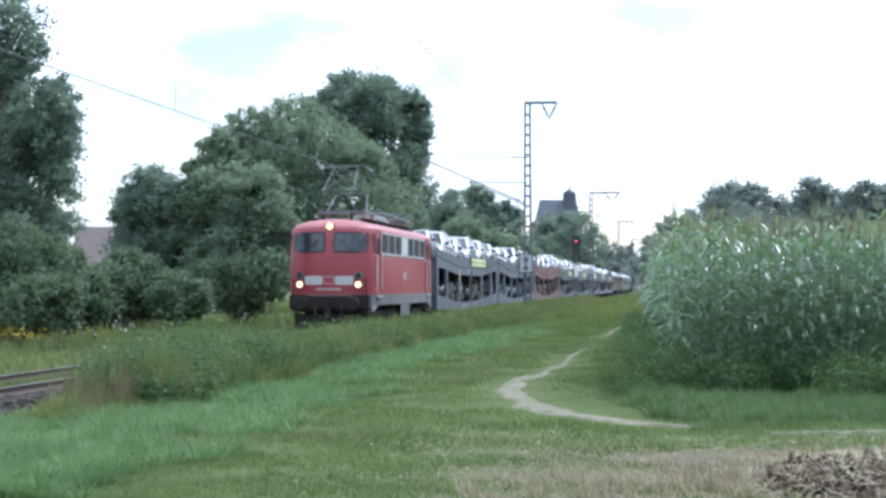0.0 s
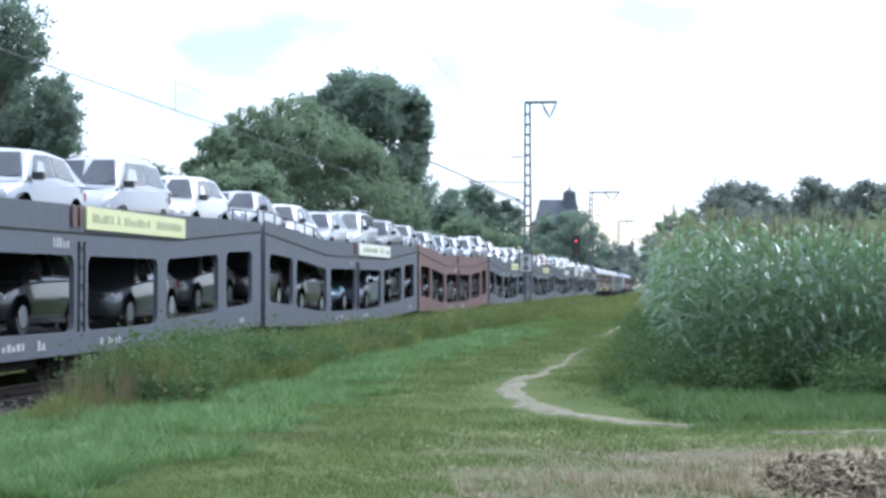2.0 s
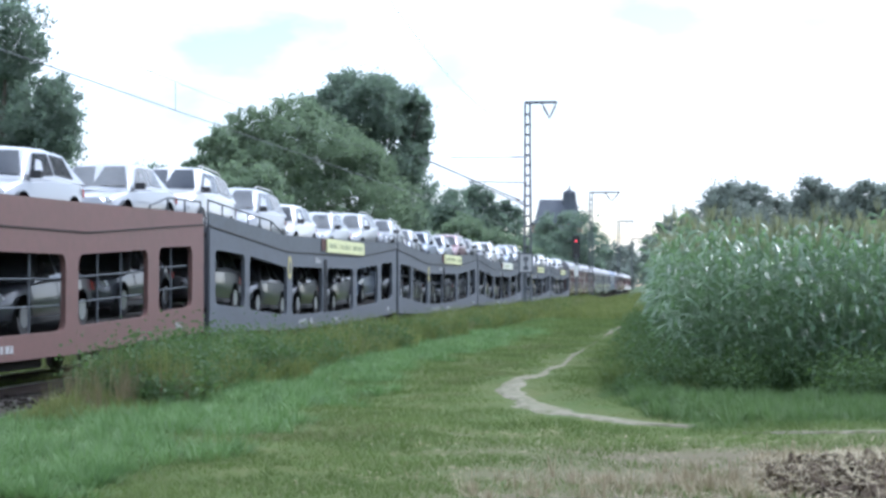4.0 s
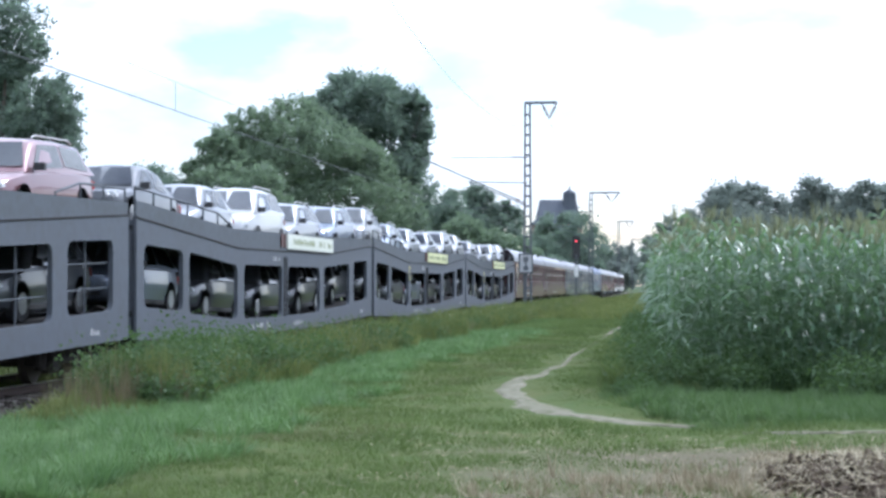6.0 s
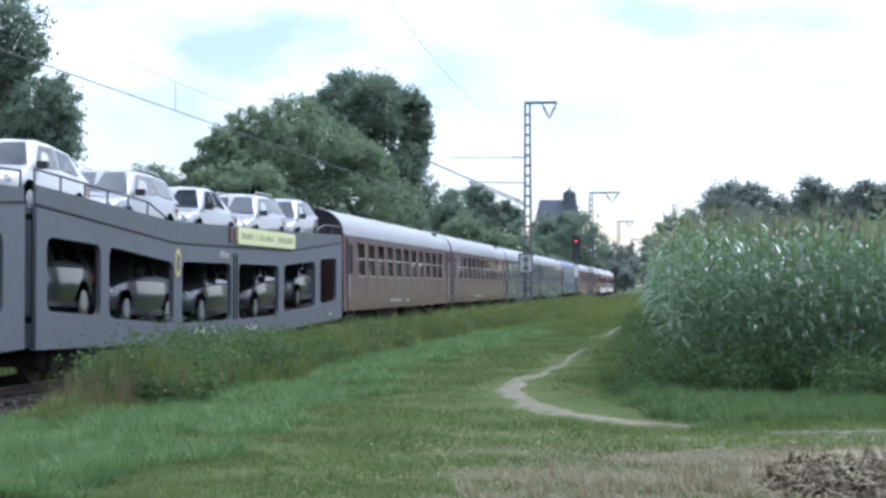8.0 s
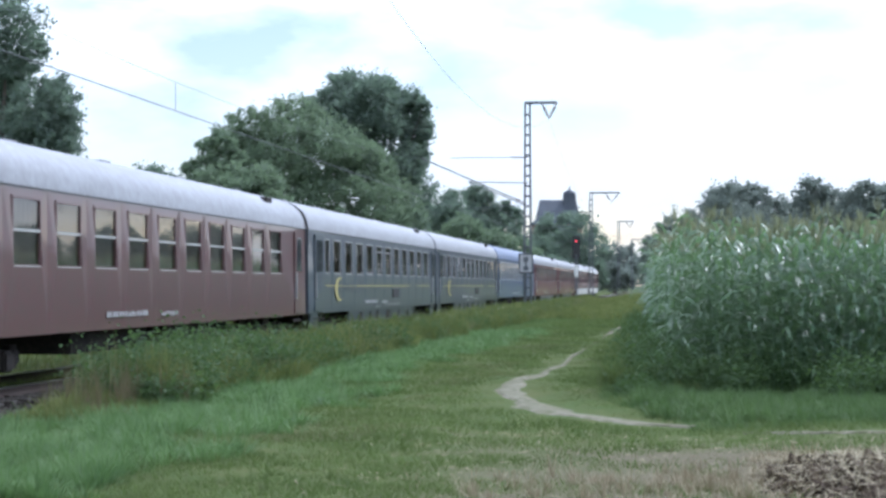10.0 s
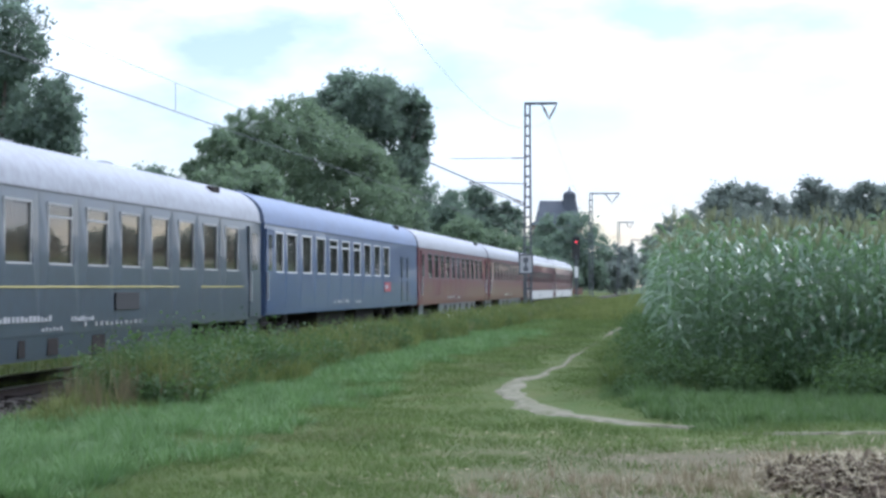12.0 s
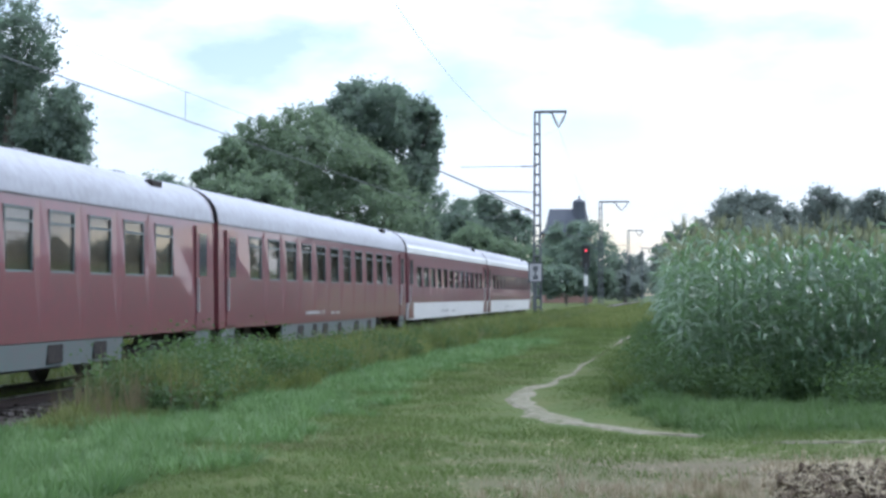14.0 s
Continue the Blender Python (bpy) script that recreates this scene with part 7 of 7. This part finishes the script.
    return t


even = lambda a, n, pitch, w: [(a + pitch * i, a + pitch * i + w) for i in range(n)]
red = coach("coach_red", "roof_silver", "dark red passenger coach with silver roof and half-open windows", even(2.9, 11, 1.9, 1.2), [(0.75, 1.75), (24.7, 25.7)], 0.9, 0.42, bright_tops=(2, 6), frame="skirt_grey", seed=5)
# maroon coach: grey curtains; their added upper half stands in for reflecting panes
maroon = coach("coach_maroon", "roof_silver", "old dark red passenger coach with silver-framed sash windows", even(2.6, 11, 1.93, 1.25), [(0.7, 1.7), (24.7, 25.7)], 0.86, 0.0, sill=1.95, head=3.06, frame="coach_maroon", bar="frame_silver", bar_at=0.5, drape="drape_grey", seed=6)
sleeper = coach("coach_grey", "roof_silver", "dark grey sleeping car with yellow line and crescent", [(2.47, 3.17)] + even(3.75, 11, 1.9, 1.18), [(0.95, 2.25), (24.9, 25.9)], 0.86, 0.4, gold=True, sealed=5, bright_tops=(2, 3), frame="box_grey", seed=7)
blue = coach("coach_blue", "roof_blue", "blue passenger coach with white-framed windows", [(1.35, 2.3)] + even(2.68, 9, 1.93, 1.27), [(0.25, 1.1)], 0.93, 0.0, drape="drape_grey", sealed=4, frame="coach_white", head=3.06, seed=8)
striped = coach("coach_red", "roof_silver", "red and white passenger coach with white lower side", even(2.4, 12, 1.85, 1.3), [(0.4, 1.5), (24.8, 25.9)], 0.72, 0.0, low_paint="coach_white", white_rail=True, sill=1.95, head=2.75, frame="rubber", sealed=9, seed=9)
e = part("emblem", boxes((SIDE, SIDE + 0.008, 18.15, 19.5, 1.47, 1.8), bevel=0.003), "mark_red", blue, "small red emblem")
part("emblem_mark", boxes((SIDE + 0.008, SIDE + 0.013, 18.3, 18.9, 1.57, 1.7)), "mark_white", e)
for k in range(4):
    part("vent_grille", boxes(*[(SIDE - 0.02, SIDE + 0.012, 22.0 + 1.4 * (k % 2), 22.5 + 1.4 * (k % 2), 1.1 + 0.9 * (k // 2) + 0.07 * i, 1.14 + 0.9 * (k // 2) + 0.07 * i) for i in range(11)]), "coach_grey", blue)
COACH_Y = [285.3 + 26.4 * k for k in range(9)]
for k, src in enumerate((maroon, maroon, sleeper, sleeper, blue, red, red, striped, striped)):
    first_use = src not in [m[0] for m in MOVERS]
    moving(src if first_use else copy_thing(src, pose(0, 0, 0)), 0, COACH_Y[k], 0)


def motions():
    """The whole train runs past at one steady speed."""
    for ob, x, y, z, pitch, turn in MOVERS:
        walk(ob, [(t, pose(TRACK_X + x, y - SPEED * t, z, pitch, 0, turn)) for t in (0.0, 7.0, 14.0)])
    for t_part, rows in SWAY:
        walk(t_part, rows)


motions()
